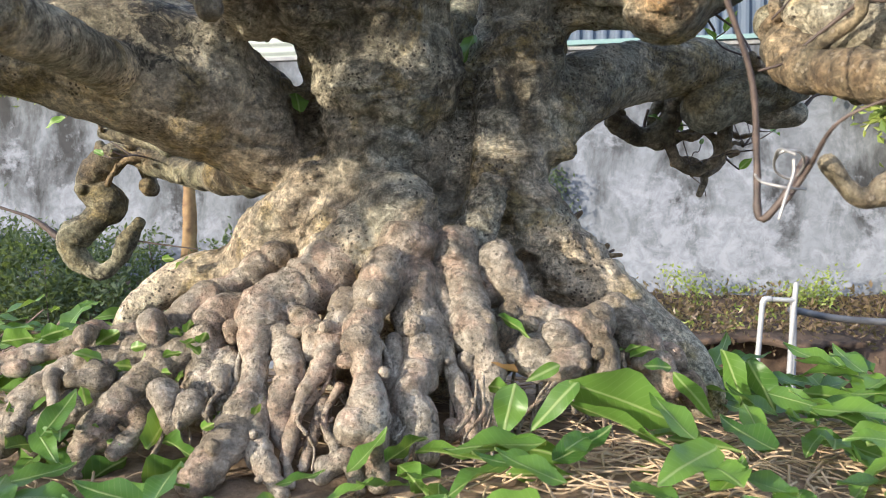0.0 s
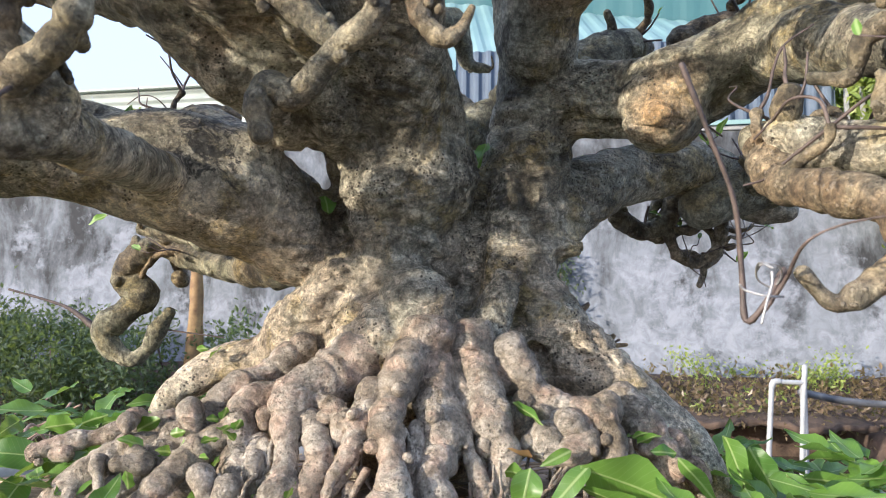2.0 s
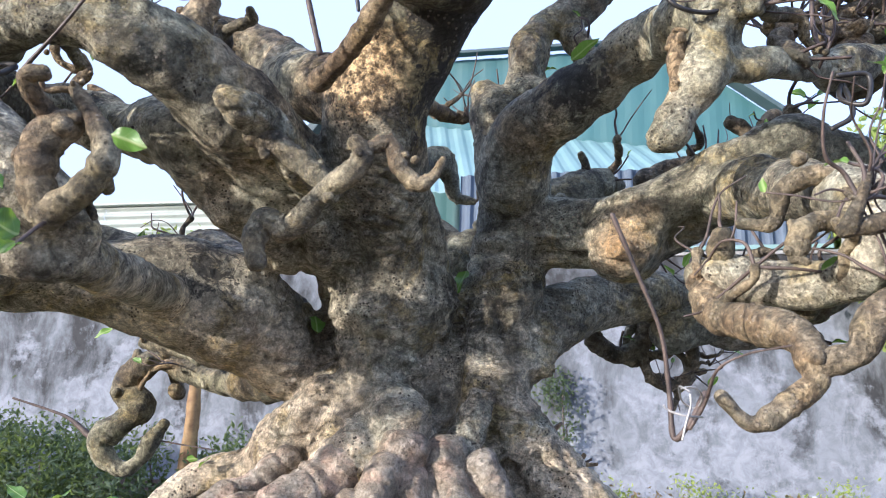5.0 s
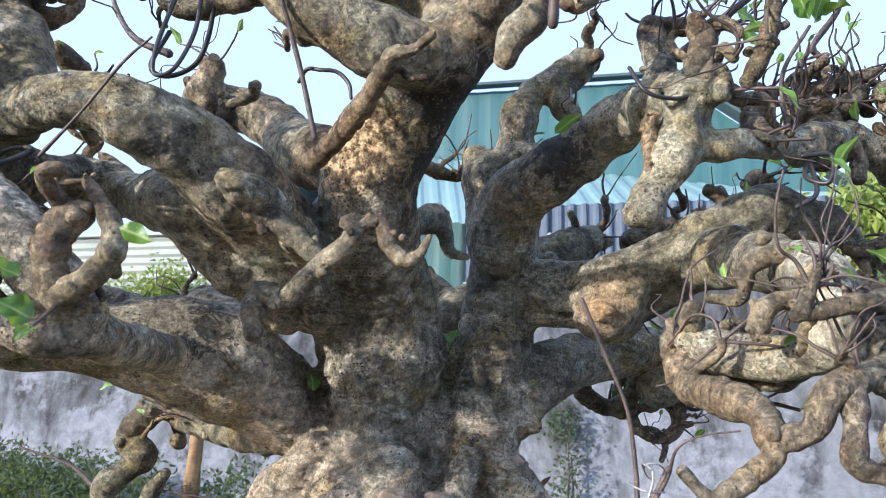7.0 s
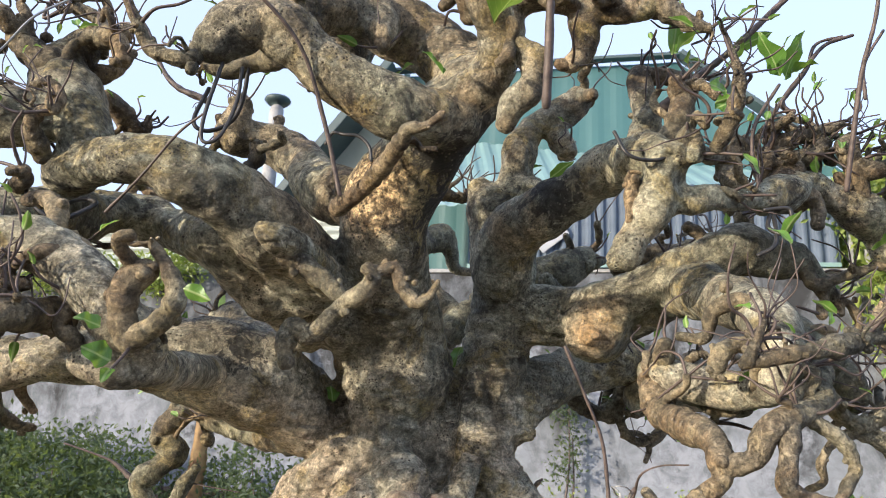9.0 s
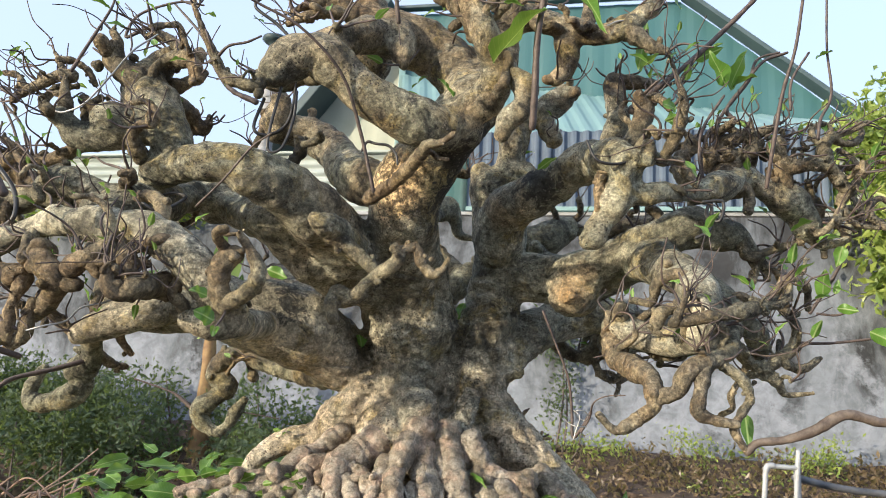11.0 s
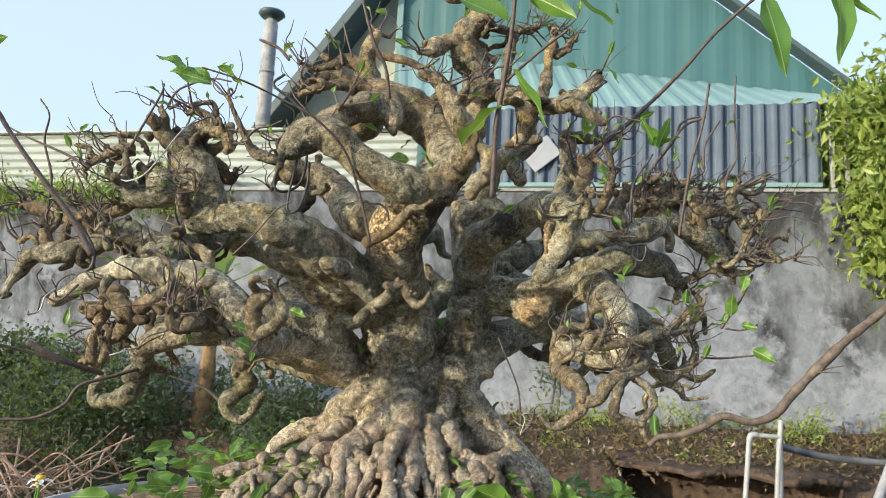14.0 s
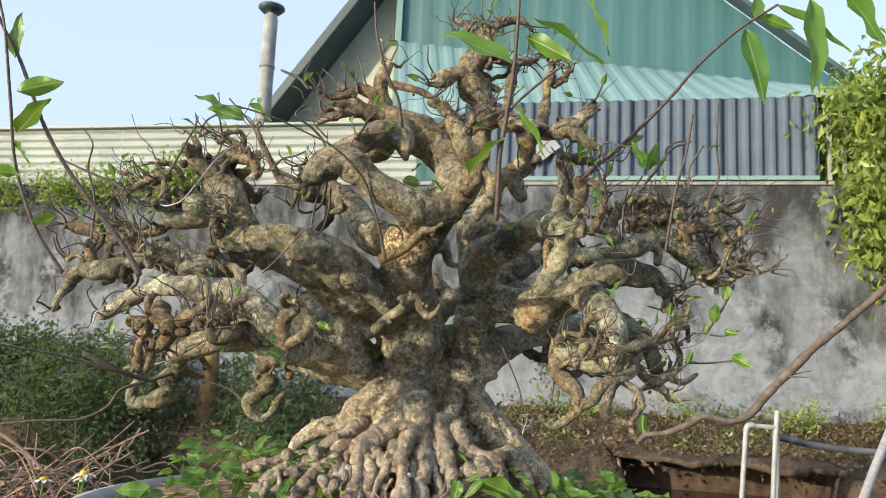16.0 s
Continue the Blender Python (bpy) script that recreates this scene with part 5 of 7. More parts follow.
twig((0.349, 0.35, 0.957, 0.0016), (0.37, 0.35, 0.953, 0.0013), (0.379, 0.35, 0.949, 0.0011))
twig((0.063, 0.3, 1.129, 0.0017), (0.094, 0.29, 1.158, 0.0017), (0.116, 0.28, 1.176, 0.0015), (0.137, 0.27, 1.191, 0.0015))
twig((-0.192, 0.365, 1.18, 0.0021), (-0.206, 0.365, 1.194, 0.0021), (-0.23, 0.365, 1.204, 0.0017))
twig((-0.123, 0.35, 1.171, 0.0019), (-0.128, 0.35, 1.191, 0.0016), (-0.146, 0.35, 1.214, 0.0014))
twig((-0.148, 0.36, 1.178, 0.0014), (-0.159, 0.36, 1.194, 0.0012), (-0.173, 0.36, 1.206, 0.0012))
twig((-0.111, 0.345, 1.179, 0.0014), (-0.119, 0.345, 1.203, 0.0012), (-0.125, 0.345, 1.223, 0.0012))
twig((-0.161, 0.355, 1.11, 0.0014), (-0.179, 0.355, 1.129, 0.0012), (-0.188, 0.355, 1.149, 0.0009))
twig((-0.059, 0.3, 1.113, 0.0022), (-0.065, 0.29, 1.146, 0.0021), (-0.079, 0.28, 1.172, 0.0019), (-0.093, 0.27, 1.217, 0.0017), (-0.098, 0.265, 1.258, 0.0015))
twig((-0.017, 0.35, 1.106, 0.0018), (-0.003, 0.33, 1.076, 0.0016), (0.003, 0.31, 1.039, 0.0015), (-0, 0.3, 1.017, 0.0015), (-0.008, 0.3, 0.999, 0.0017))
twig((-0.344, 0.21, 0.875, 0.0013), (-0.359, 0.205, 0.858, 0.0011), (-0.372, 0.2, 0.862, 0.0009), (-0.375, 0.2, 0.847, 0.0009), (-0.384, 0.2, 0.844, 0.0009))
twig((-0.363, 0.17, 0.817, 0.0027), (-0.339, 0.18, 0.804, 0.0024), (-0.324, 0.2, 0.796, 0.0025), (-0.315, 0.22, 0.791, 0.0022))
twig((0.08, 0.49, 0.744, 0.0017), (0.09, 0.5, 0.75, 0.0015), (0.088, 0.5, 0.764, 0.0013), (0.094, 0.5, 0.769, 0.001))
twig((0.092, 0.49, 0.745, 0.0014), (0.102, 0.5, 0.736, 0.0013), (0.116, 0.5, 0.743, 0.001))
wire((-0.146, 0.24, 1.019, 0.0013), (-0.151, 0.235, 0.98, 0.0013), (-0.15, 0.235, 0.963, 0.0012), (-0.14, 0.235, 0.966, 0.0012), (-0.134, 0.24, 0.991, 0.0013), (-0.133, 0.24, 1.016, 0.0013))
wire((-0.181, 0.3, 1.135, 0.0016), (-0.192, 0.3, 1.122, 0.0016), (-0.169, 0.3, 1.104, 0.0016), (-0.153, 0.3, 1.083, 0.0016), (-0.148, 0.3, 1.04, 0.0016), (-0.153, 0.3, 1.009, 0.0016), (-0.17, 0.3, 0.998, 0.0016), (-0.182, 0.3, 1.005, 0.0016), (-0.178, 0.31, 1.036, 0.0016))
wire((-0.266, 0.26, 0.933, 0.0017), (-0.25, 0.25, 0.918, 0.0017), (-0.236, 0.25, 0.913, 0.0017), (-0.221, 0.26, 0.927, 0.0017), (-0.236, 0.27, 0.933, 0.0015), (-0.256, 0.28, 0.929, 0.0015))
wire((-0.338, 0.29, 0.938, 0.0018), (-0.334, 0.28, 0.919, 0.0018), (-0.327, 0.28, 0.908, 0.0018), (-0.322, 0.28, 0.925, 0.0018), (-0.327, 0.28, 0.936, 0.0018))
wire((-0.379, 0.25, 0.95, 0.002), (-0.351, 0.24, 0.922, 0.0019), (-0.341, 0.23, 0.899, 0.0019), (-0.353, 0.235, 0.888, 0.0019))
wire((0.215, 0.29, 0.954, 0.0015), (0.232, 0.29, 0.955, 0.0015), (0.229, 0.29, 0.938, 0.0015), (0.221, 0.3, 0.945, 0.0016), (0.229, 0.31, 0.959, 0.0016), (0.221, 0.29, 0.931, 0.0015), (0.209, 0.29, 0.922, 0.0015))
wire((0.11, 0.27, 0.997, 0.0013), (0.118, 0.265, 0.979, 0.0013), (0.136, 0.27, 0.978, 0.0013), (0.154, 0.275, 0.986, 0.0013), (0.172, 0.28, 0.991, 0.0013))
wire((-0.079, 0.26, 0.975, 0.0012), (-0.075, 0.26, 0.983, 0.0012), (-0.067, 0.255, 0.98, 0.0012), (-0.057, 0.255, 0.979, 0.0012), (-0.05, 0.255, 0.972, 0.0012), (-0.048, 0.255, 0.963, 0.001))
pale_wire((0.095, 0.215, 0.771, 0.0004), (0.095, 0.21, 0.773, 0.0004), (0.1, 0.21, 0.773, 0.0004), (0.104, 0.215, 0.77, 0.0004), (0.103, 0.22, 0.766, 0.0004), (0.098, 0.22, 0.768, 0.0004), (0.095, 0.215, 0.771, 0.0004), (0.092, 0.205, 0.773, 0.0004), (0.094, 0.2, 0.771, 0.0004))
pale_wire((0.096, 0.205, 0.77, 0.0005), (0.096, 0.205, 0.766, 0.0005), (0.094, 0.205, 0.76, 0.0005), (0.092, 0.205, 0.753, 0.0004))
pale_wire((0.087, 0.21, 0.766, 0.0004), (0.089, 0.21, 0.764, 0.0004), (0.094, 0.205, 0.762, 0.0004), (0.102, 0.21, 0.762, 0.0004))
pale_wire((-0.384, 0.2, 0.844, 0.0007), (-0.373, 0.2, 0.848, 0.0007), (-0.369, 0.2, 0.862, 0.0007), (-0.361, 0.205, 0.871, 0.0008))
pale_wire((-0.301, 0.2, 0.809, 0.0007), (-0.289, 0.2, 0.813, 0.0007), (-0.279, 0.21, 0.818, 0.0007), (-0.274, 0.22, 0.829, 0.0008), (-0.261, 0.23, 0.835, 0.0008), (-0.253, 0.25, 0.845, 0.0008))
pale_wire((-0.327, 0.24, 0.989, 0.0008), (-0.317, 0.235, 0.987, 0.0008), (-0.299, 0.23, 0.994, 0.0008), (-0.281, 0.23, 1.019, 0.0008), (-0.267, 0.23, 1.04, 0.0008), (-0.253, 0.24, 1.06, 0.0008))
pale_wire((0.133, 0.3, 1.12, 0.0009), (0.144, 0.3, 1.125, 0.0009), (0.164, 0.31, 1.132, 0.0009), (0.176, 0.32, 1.143, 0.0009))
limb((-0.005, 0.55, 0.885, 0.0122), (0.015, 0.56, 0.918, 0.0163), (0.032, 0.57, 0.931, 0.0127), (0.048, 0.57, 0.941, 0.0106))
limb((-0.027, 0.55, 0.99, 0.0097), (-0.006, 0.58, 1.009, 0.0147), (0.004, 0.585, 0.995, 0.0101), (0.01, 0.59, 0.979, 0.0061), (0.027, 0.59, 0.974, 0.0035))
limb((-0.022, 0.55, 1.054, 0.0084), (0, 0.58, 1.057, 0.0072), (0.019, 0.58, 1.054, 0.0046), (0.026, 0.58, 1.065, 0.0031))
limb((0.011, 0.57, 0.925, 0.0121), (-0.003, 0.58, 0.94, 0.0108), (-0.012, 0.58, 0.954, 0.0074))
core((0.135, 0.44, 0.895, 0.028), (0.126, 0.426, 0.889, 0.027), (0.120, 0.412, 0.884, 0.021), (0.118, 0.405, 0.882, 0.010))
core((0.118, 0.435, 0.903, 0.0227), (0.131, 0.425, 0.897, 0.0273), (0.145, 0.43, 0.898, 0.0214))

# short curled side branches, pruned back year after year, on the outer limbs
rng = random.Random(41)
outer = [q for q in NODES if (q[0] < -0.17 or q[0] > 0.19) and 0.79 < q[2] < 1.10 and q[1] > 0.19]
grown = len(NODES), len(TIPS)
for x, y, z, r in rng.sample(outer, min(64, len(outer))):
    k = min(0.0072, max(0.0042, r * 0.6))
    heading, line = rng.uniform(-0.6, 3.7), [(x, y, z, k)]
    bend = rng.choice((-1, 1)) * rng.uniform(0.5, 0.95)
    p, deep_in = Vector((x, y, z)), rng.uniform(0.0, 0.7)
    for i in range(rng.choice((3, 4, 5))):
        p = p + Vector((math.cos(heading), deep_in, math.sin(heading))) * rng.uniform(0.010, 0.016)
        heading += bend if i < 3 else -bend * 1.6
        k *= 0.86
        line.append((p.x, p.y, p.z, k * rng.uniform(0.9, 1.2)))
    limb(*line)
del NODES[grown[0]:], TIPS[grown[1]:]

trunk_mesh = fused(CORE, 0.0019, "trunk")
relax(trunk_mesh, 3)
co, no = mesh_points(trunk_mesh), mesh_normals(trunk_mesh)
flat = np.array([1.0, 1.0, 3.2])
warp = co + 0.006 * np.stack([lattice(co, 40, s) for s in (11, 12, 13)], axis=1)
wrinkle = 1 - np.abs(lattice(warp * flat, 62, 3)) * 2
wart = np.clip(lattice(co, 190, 6) - 0.35, 0, 1)
on_stem = np.clip((0.95 - co[:, 2]) / 0.05, 0.15, 1) * np.clip((0.16 - np.abs(co[:, 0])) / 0.05, 0.15, 1)
aloft = np.clip((co[:, 2] - 0.86) / 0.06, 0, 1) * np.clip(np.maximum(np.abs(co[:, 0]) - 0.07, co[:, 2] - 0.99) / 0.05, 0, 1)
swell = aloft * (0.0042 * lattice(co, 33, 21) + 0.0030 * np.clip(lattice(co, 62, 22), -0.2, 1) + 0.0012 * lattice(co, 120, 23)) + 0.0024 * lattice(co, 24, 1) + 0.0012 * lattice(co, 55, 2) - 0.0023 * on_stem * np.clip(wrinkle, 0, 1) ** 1.5 + 0.0006 * on_stem * lattice(warp * flat, 130, 4) + 0.0012 * wart + 0.0003 * lattice(co, 260, 5)
# folds where limbs and root swellings meet
CREASES = (
    (0.014, 0.006, ((-0.099, 0.383, 0.877), (-0.095, 0.437, 0.86), (-0.085, 0.448, 0.839), (-0.078, 0.448, 0.817), (-0.074, 0.445, 0.794), (-0.078, 0.447, 0.772))),
    (0.012, 0.006, ((0.014, 0.464, 0.843), (0.013, 0.459, 0.819), (0.006, 0.453, 0.789), (0.001, 0.451, 0.759))),
    (0.006, 0.0035, ((-0.07, 0.446, 0.781), (-0.054, 0.436, 0.787), (-0.032, 0.43, 0.788), (-0.014, 0.434, 0.785), (0.0, 0.454, 0.778))),
    (0.005, 0.003, ((-0.073, 0.446, 0.789), (-0.05, 0.432, 0.794), (-0.025, 0.43, 0.795), (-0.004, 0.451, 0.79))),
    (0.004, 0.003, ((-0.066, 0.444, 0.802), (-0.039, 0.427, 0.801), (-0.015, 0.434, 0.798))),
    (0.006, 0.004, ((-0.062, 0.424, 0.758), (-0.046, 0.414, 0.758), (-0.036, 0.407, 0.75))),
    (0.006, 0.004, ((0.049, 0.451, 0.735), (0.061, 0.45, 0.74), (0.072, 0.448, 0.742))),
    (0.006, 0.004, ((0.02, 0.462, 0.888), (0.033, 0.453, 0.869), (0.042, 0.445, 0.843), (0.047, 0.446, 0.818))),
    (0.006, 0.004, ((0.072, 0.449, 0.888), (0.098, 0.443, 0.888), (0.121, 0.43, 0.88))),
    (0.006, 0.004, ((0.163, 0.417, 0.89), (0.173, 0.407, 0.901), (0.172, 0.393, 0.923), (0.164, 0.391, 0.935))),
    (0.004, 0.003, ((-0.065, 0.429, 0.822), (-0.039, 0.424, 0.818), (-0.015, 0.437, 0.822), (-0.0, 0.452, 0.819))),
    (0.004, 0.003, ((-0.069, 0.427, 0.854), (-0.043, 0.419, 0.848), (-0.015, 0.437, 0.855))),
    (0.004, 0.003, ((0.022, 0.459, 0.835), (0.04, 0.445, 0.828), (0.063, 0.449, 0.834))),
    (0.004, 0.003, ((0.026, 0.453, 0.861), (0.047, 0.443, 0.855), (0.071, 0.454, 0.866))),
    (0.004, 0.003, ((0.029, 0.44, 0.81), (0.047, 0.442, 0.807), (0.065, 0.451, 0.814))),
    (0.004, 0.003, ((0.022, 0.462, 0.894), (0.047, 0.442, 0.886), (0.073, 0.441, 0.891))),
    (0.004, 0.003, ((-0.074, 0.405, 0.888), (-0.051, 0.418, 0.888), (-0.023, 0.425, 0.893))),
    (0.004, 0.003, ((-0.071, 0.412, 0.866), (-0.051, 0.42, 0.871), (-0.026, 0.428, 0.869))),
    (0.005, 0.003, ((0.067, 0.449, 0.745), (0.084, 0.443, 0.728))),
    (0.005, 0.003, ((0.037, 0.447, 0.759), (0.048, 0.45, 0.741), (0.056, 0.453, 0.723))),
)
for depth, width, line in CREASES:
    near = np.full(len(co), 9.0)
    for a, c in zip(np.array(line)[:-1], np.array(line)[1:]):
        d = c - a
        t = np.clip((co - a) @ d / d.dot(d), 0, 1)
        near = np.minimum(near, np.linalg.norm(co - a - t[:, None] * d, axis=1))
    near = np.maximum(0, near - 0.002)
    swell -= depth * np.exp(-(near / width) ** 2)
trunk_mesh.vertices.foreach_set("co", (co + no * swell[:, None]).ravel())
trunk_mesh.update()
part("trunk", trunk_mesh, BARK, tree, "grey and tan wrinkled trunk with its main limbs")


# ---- twigs, sprouts and leaves of the tree ----
def leaf_mesh(length, width, bend, fold, name="leaf"):
    """A pointed leaf along +x, folded along its midrib, drooping at the tip."""
    n, verts, faces = 9, [], []
    for i in range(n):
        t = i / (n - 1)
        w = width * 0.5 * math.sin(math.pi * min(1, t ** 0.8)) ** 0.8 * (1 - 0.25 * t) + 0.0002
        x, z = length * t, -bend * length * t * t
        wave = 0.11 * width * math.sin(11 * t + length * 900)
        for s in (-1, -0.5, 0, 0.5, 1):
            verts.append((x, s * w, z + fold * abs(s) * w + wave * abs(s)))
    for i in range(n - 1):
        for j in range(4):
            a = i * 5 + j
            faces.append((a, a + 1, a + 6, a + 5))
    return raw(name, verts, faces)


def aim(base, tip, roll=0.0):
    d = (Vector(tip) - Vector(base)).normalized()
    up = Vector((0, 0, 1)) if abs(d.z) < 0.95 else Vector((0, -1, 0))
    side = up.cross(d).normalized()
    m = Matrix((d, side, d.cross(side))).transposed().to_4x4()
    return Matrix.Translation(base) @ m @ Matrix.Rotation(roll, 4, "X")


def leaf(base, tip):
    rng = random.Random(int(abs(base[0]) * 1e5) + int(base[2] * 1e5))
    length = (Vector(tip[:3]) - Vector(base[:3])).length
    ob = part("leaf", leaf_mesh(length * 1.03, 2.2 * base[3], 0.12, rng.uniform(0.2, 0.5)), LEAF, tree)
    ob.matrix_basis = aim(base[:3], tip[:3], rng.uniform(-0.5, 0.3) - 0.9 * (abs(tip[2] - base[2]) < 0.5 * length))


leaf((0.065, 0.17, 1.149, 0.0138), (-0.008, 0.16, 1.183, 0.0137))
leaf((0.079, 0.165, 1.178, 0.0104), (0.129, 0.15, 1.149, 0.0102))
leaf((0.087, 0.165, 1.2, 0.0142), (0.165, 0.15, 1.154, 0.0138))
leaf((0.141, 0.16, 1.228, 0.0141), (0.175, 0.15, 1.162, 0.0138))
leaf((0.07, 0.18, 1.105, 0.0093), (0.111, 0.17, 1.05, 0.0091))
leaf((0.024, 0.2, 1.031, 0.0156), (0.054, 0.18, 1.071, 0.0153))
leaf((0.384, 0.33, 1.275, 0.0149), (0.405, 0.31, 1.176, 0.0144))
leaf((0.455, 0.3, 1.305, 0.0174), (0.459, 0.28, 1.184, 0.0168))
leaf((0.425, 0.33, 1.312, 0.0112), (0.512, 0.3, 1.249, 0.0108))
leaf((0.504, 0.3, 1.315, 0.0182), (0.545, 0.28, 1.243, 0.0176))
leaf((0.405, 0.33, 1.294, 0.0075), (0.449, 0.33, 1.28, 0.0075))
leaf((0.397, 0.33, 1.292, 0.009), (0.405, 0.33, 1.328, 0.009))
leaf((-0.223, 0.18, 1.076, 0.0104), (-0.26, 0.17, 1.086, 0.0103))
leaf((-0.219, 0.18, 1.094, 0.0062), (-0.192, 0.18, 1.078, 0.0061))
leaf((-0.437, 0.12, 1.076, 0.0097), (-0.39, 0.12, 1.09, 0.0097))
leaf((-0.434, 0.125, 1.034, 0.0114), (-0.407, 0.12, 1.073, 0.0114))
leaf((-0.444, 0.12, 1.112, 0.008), (-0.439, 0.11, 1.156, 0.008))
leaf((-0.442, 0.13, 1.027, 0.0086), (-0.419, 0.13, 1.006, 0.0085))
leaf((-0.415, 0.14, 0.942, 0.0074), (-0.392, 0.14, 0.957, 0.0074))
leaf((-0.461, 0.13, 0.996, 0.0085), (-0.427, 0.13, 0.995, 0.0085))
leaf((0.08, 0.36, 0.997, 0.0048), (0.095, 0.35, 1.009, 0.0048))
leaf((-0.005, 0.24, 1.018, 0.0055), (-0.016, 0.24, 1.035, 0.0055))
leaf((-0.172, 0.19, 0.839, 0.0054), (-0.18, 0.18, 0.843, 0.0053))
leaf((-0.129, 0.18, 0.859, 0.0044), (-0.114, 0.18, 0.854, 0.0044))
leaf((0.162, 0.3, 1.077, 0.0064), (0.178, 0.3, 1.095, 0.0065))
leaf((0.185, 0.27, 1.03, 0.0069), (0.173, 0.26, 1.031, 0.0068))
leaf((0.188, 0.27, 1.022, 0.0069), (0.178, 0.27, 1.018, 0.0068))
leaf((-0.057, 0.33, 1.051, 0.008), (-0.032, 0.32, 1.046, 0.0079))
leaf((-0, 0.3, 1.016, 0.0076), (-0.02, 0.29, 1.034, 0.0076))
leaf((0.256, 0.34, 1.083, 0.0106), (0.24, 0.33, 1.115, 0.0105))
leaf((0.259, 0.34, 1.08, 0.0094), (0.269, 0.33, 1.116, 0.0093))
leaf((0.262, 0.34, 1.084, 0.0081), (0.284, 0.34, 1.098, 0.0081))
leaf((-0.198, 0.36, 1.188, 0.0059), (-0.187, 0.36, 1.201, 0.0059))
leaf((-0.131, 0.35, 1.191, 0.0097), (-0.146, 0.35, 1.211, 0.0097))
leaf((-0.245, 0.17, 1.084, 0.0085), (-0.27, 0.16, 1.096, 0.0084))
leaf((0.336, 0.26, 0.846, 0.007), (0.355, 0.25, 0.835, 0.0069))
leaf((0.36, 0.38, 0.889, 0.0076), (0.357, 0.37, 0.916, 0.0075))
leaf((0.368, 0.37, 0.879, 0.005), (0.383, 0.36, 0.876, 0.0049))
leaf((0.371, 0.36, 0.937, 0.0062), (0.365, 0.36, 0.918, 0.0062))
leaf((0.231, 0.25, 0.777, 0.0047), (0.23, 0.24, 0.753, 0.0046))
leaf((0.314, 0.34, 0.944, 0.0073), (0.332, 0.34, 0.957, 0.0073))
leaf((0.169, 0.33, 1.092, 0.0056), (0.178, 0.33, 1.144, 0.0056))
leaf((0.193, 0.33, 1.178, 0.0056), (0.209, 0.32, 1.155, 0.0056))
leaf((0.233, 0.36, 1.119, 0.0064), (0.259, 0.36, 1.134, 0.0064))
leaf((0.328, 0.31, 1.102, 0.0048), (0.343, 0.31, 1.112, 0.0048))
leaf((-0.396, 0.3, 0.838, 0.0034), (-0.394, 0.3, 0.858, 0.0034))
leaf((-0.031, 0.33, 1.075, 0.0062), (-0.046, 0.33, 1.064, 0.0062))
leaf((-0.142, 0.5, 0.96, 0.0088), (-0.155, 0.5, 0.978, 0.0088))
leaf((-0.169, 0.2, 0.823, 0.0074), (-0.179, 0.19, 0.829, 0.0073))
leaf((0.018, 0.465, 0.876, 0.0069), (0.009, 0.455, 0.859, 0.0068))
leaf((-0.091, 0.45, 0.836, 0.006), (-0.086, 0.44, 0.824, 0.0059))
leaf((-0.163, 0.45, 0.729, 0.0027), (-0.156, 0.45, 0.737, 0.0027))
leaf((0.028, 0.39, 0.708, 0.0038), (0.045, 0.38, 0.699, 0.0037))
leaf((-0.138, 0.385, 0.69, 0.0032), (-0.129, 0.38, 0.696, 0.0031))
leaf((-0.136, 0.39, 0.697, 0.0029), (-0.133, 0.385, 0.705, 0.0029))
leaf((-0.128, 0.385, 0.691, 0.0035), (-0.123, 0.38, 0.699, 0.0034))
leaf((-0.134, 0.37, 0.675, 0.0022), (-0.132, 0.37, 0.681, 0.0022))
leaf((-0.168, 0.355, 0.651, 0.0029), (-0.166, 0.35, 0.659, 0.0029))
leaf((-0.163, 0.355, 0.648, 0.0021), (-0.154, 0.35, 0.649, 0.0021))
leaf((-0.152, 0.375, 0.673, 0.0025), (-0.154, 0.375, 0.688, 0.0025))
leaf((-0.177, 0.375, 0.669, 0.0034), (-0.163, 0.37, 0.672, 0.0033))
leaf((-0.17, 0.38, 0.675, 0.0029), (-0.158, 0.38, 0.679, 0.0029))
leaf((-0.089, 0.36, 0.67, 0.0024), (-0.086, 0.358, 0.666, 0.0024))
leaf((-0.112, 0.362, 0.662, 0.0022), (-0.107, 0.36, 0.658, 0.0022))
leaf((0.003, 0.375, 0.673, 0.002), (0.003, 0.375, 0.678, 0.002))
leaf((-0.156, 0.4, 0.689, 0.0039), (-0.156, 0.395, 0.697, 0.0038))
leaf((-0.232, 0.44, 0.703, 0.004), (-0.227, 0.44, 0.707, 0.004))
leaf((0.108, 0.42, 0.69, 0.0022), (0.099, 0.41, 0.688, 0.0022))
leaf((0.114, 0.42, 0.683, 0.0022), (0.118, 0.41, 0.676, 0.0022))
leaf((0.116, 0.42, 0.685, 0.0019), (0.125, 0.41, 0.688, 0.0018))
leaf((-0.186, 0.42, 0.696, 0.0035), (-0.199, 0.42, 0.692, 0.0035))
leaf((-0.238, 0.44, 0.688, 0.0056), (-0.222, 0.44, 0.694, 0.0056))
leaf((-0.22, 0.44, 0.689, 0.0056), (-0.2, 0.44, 0.694, 0.0056))

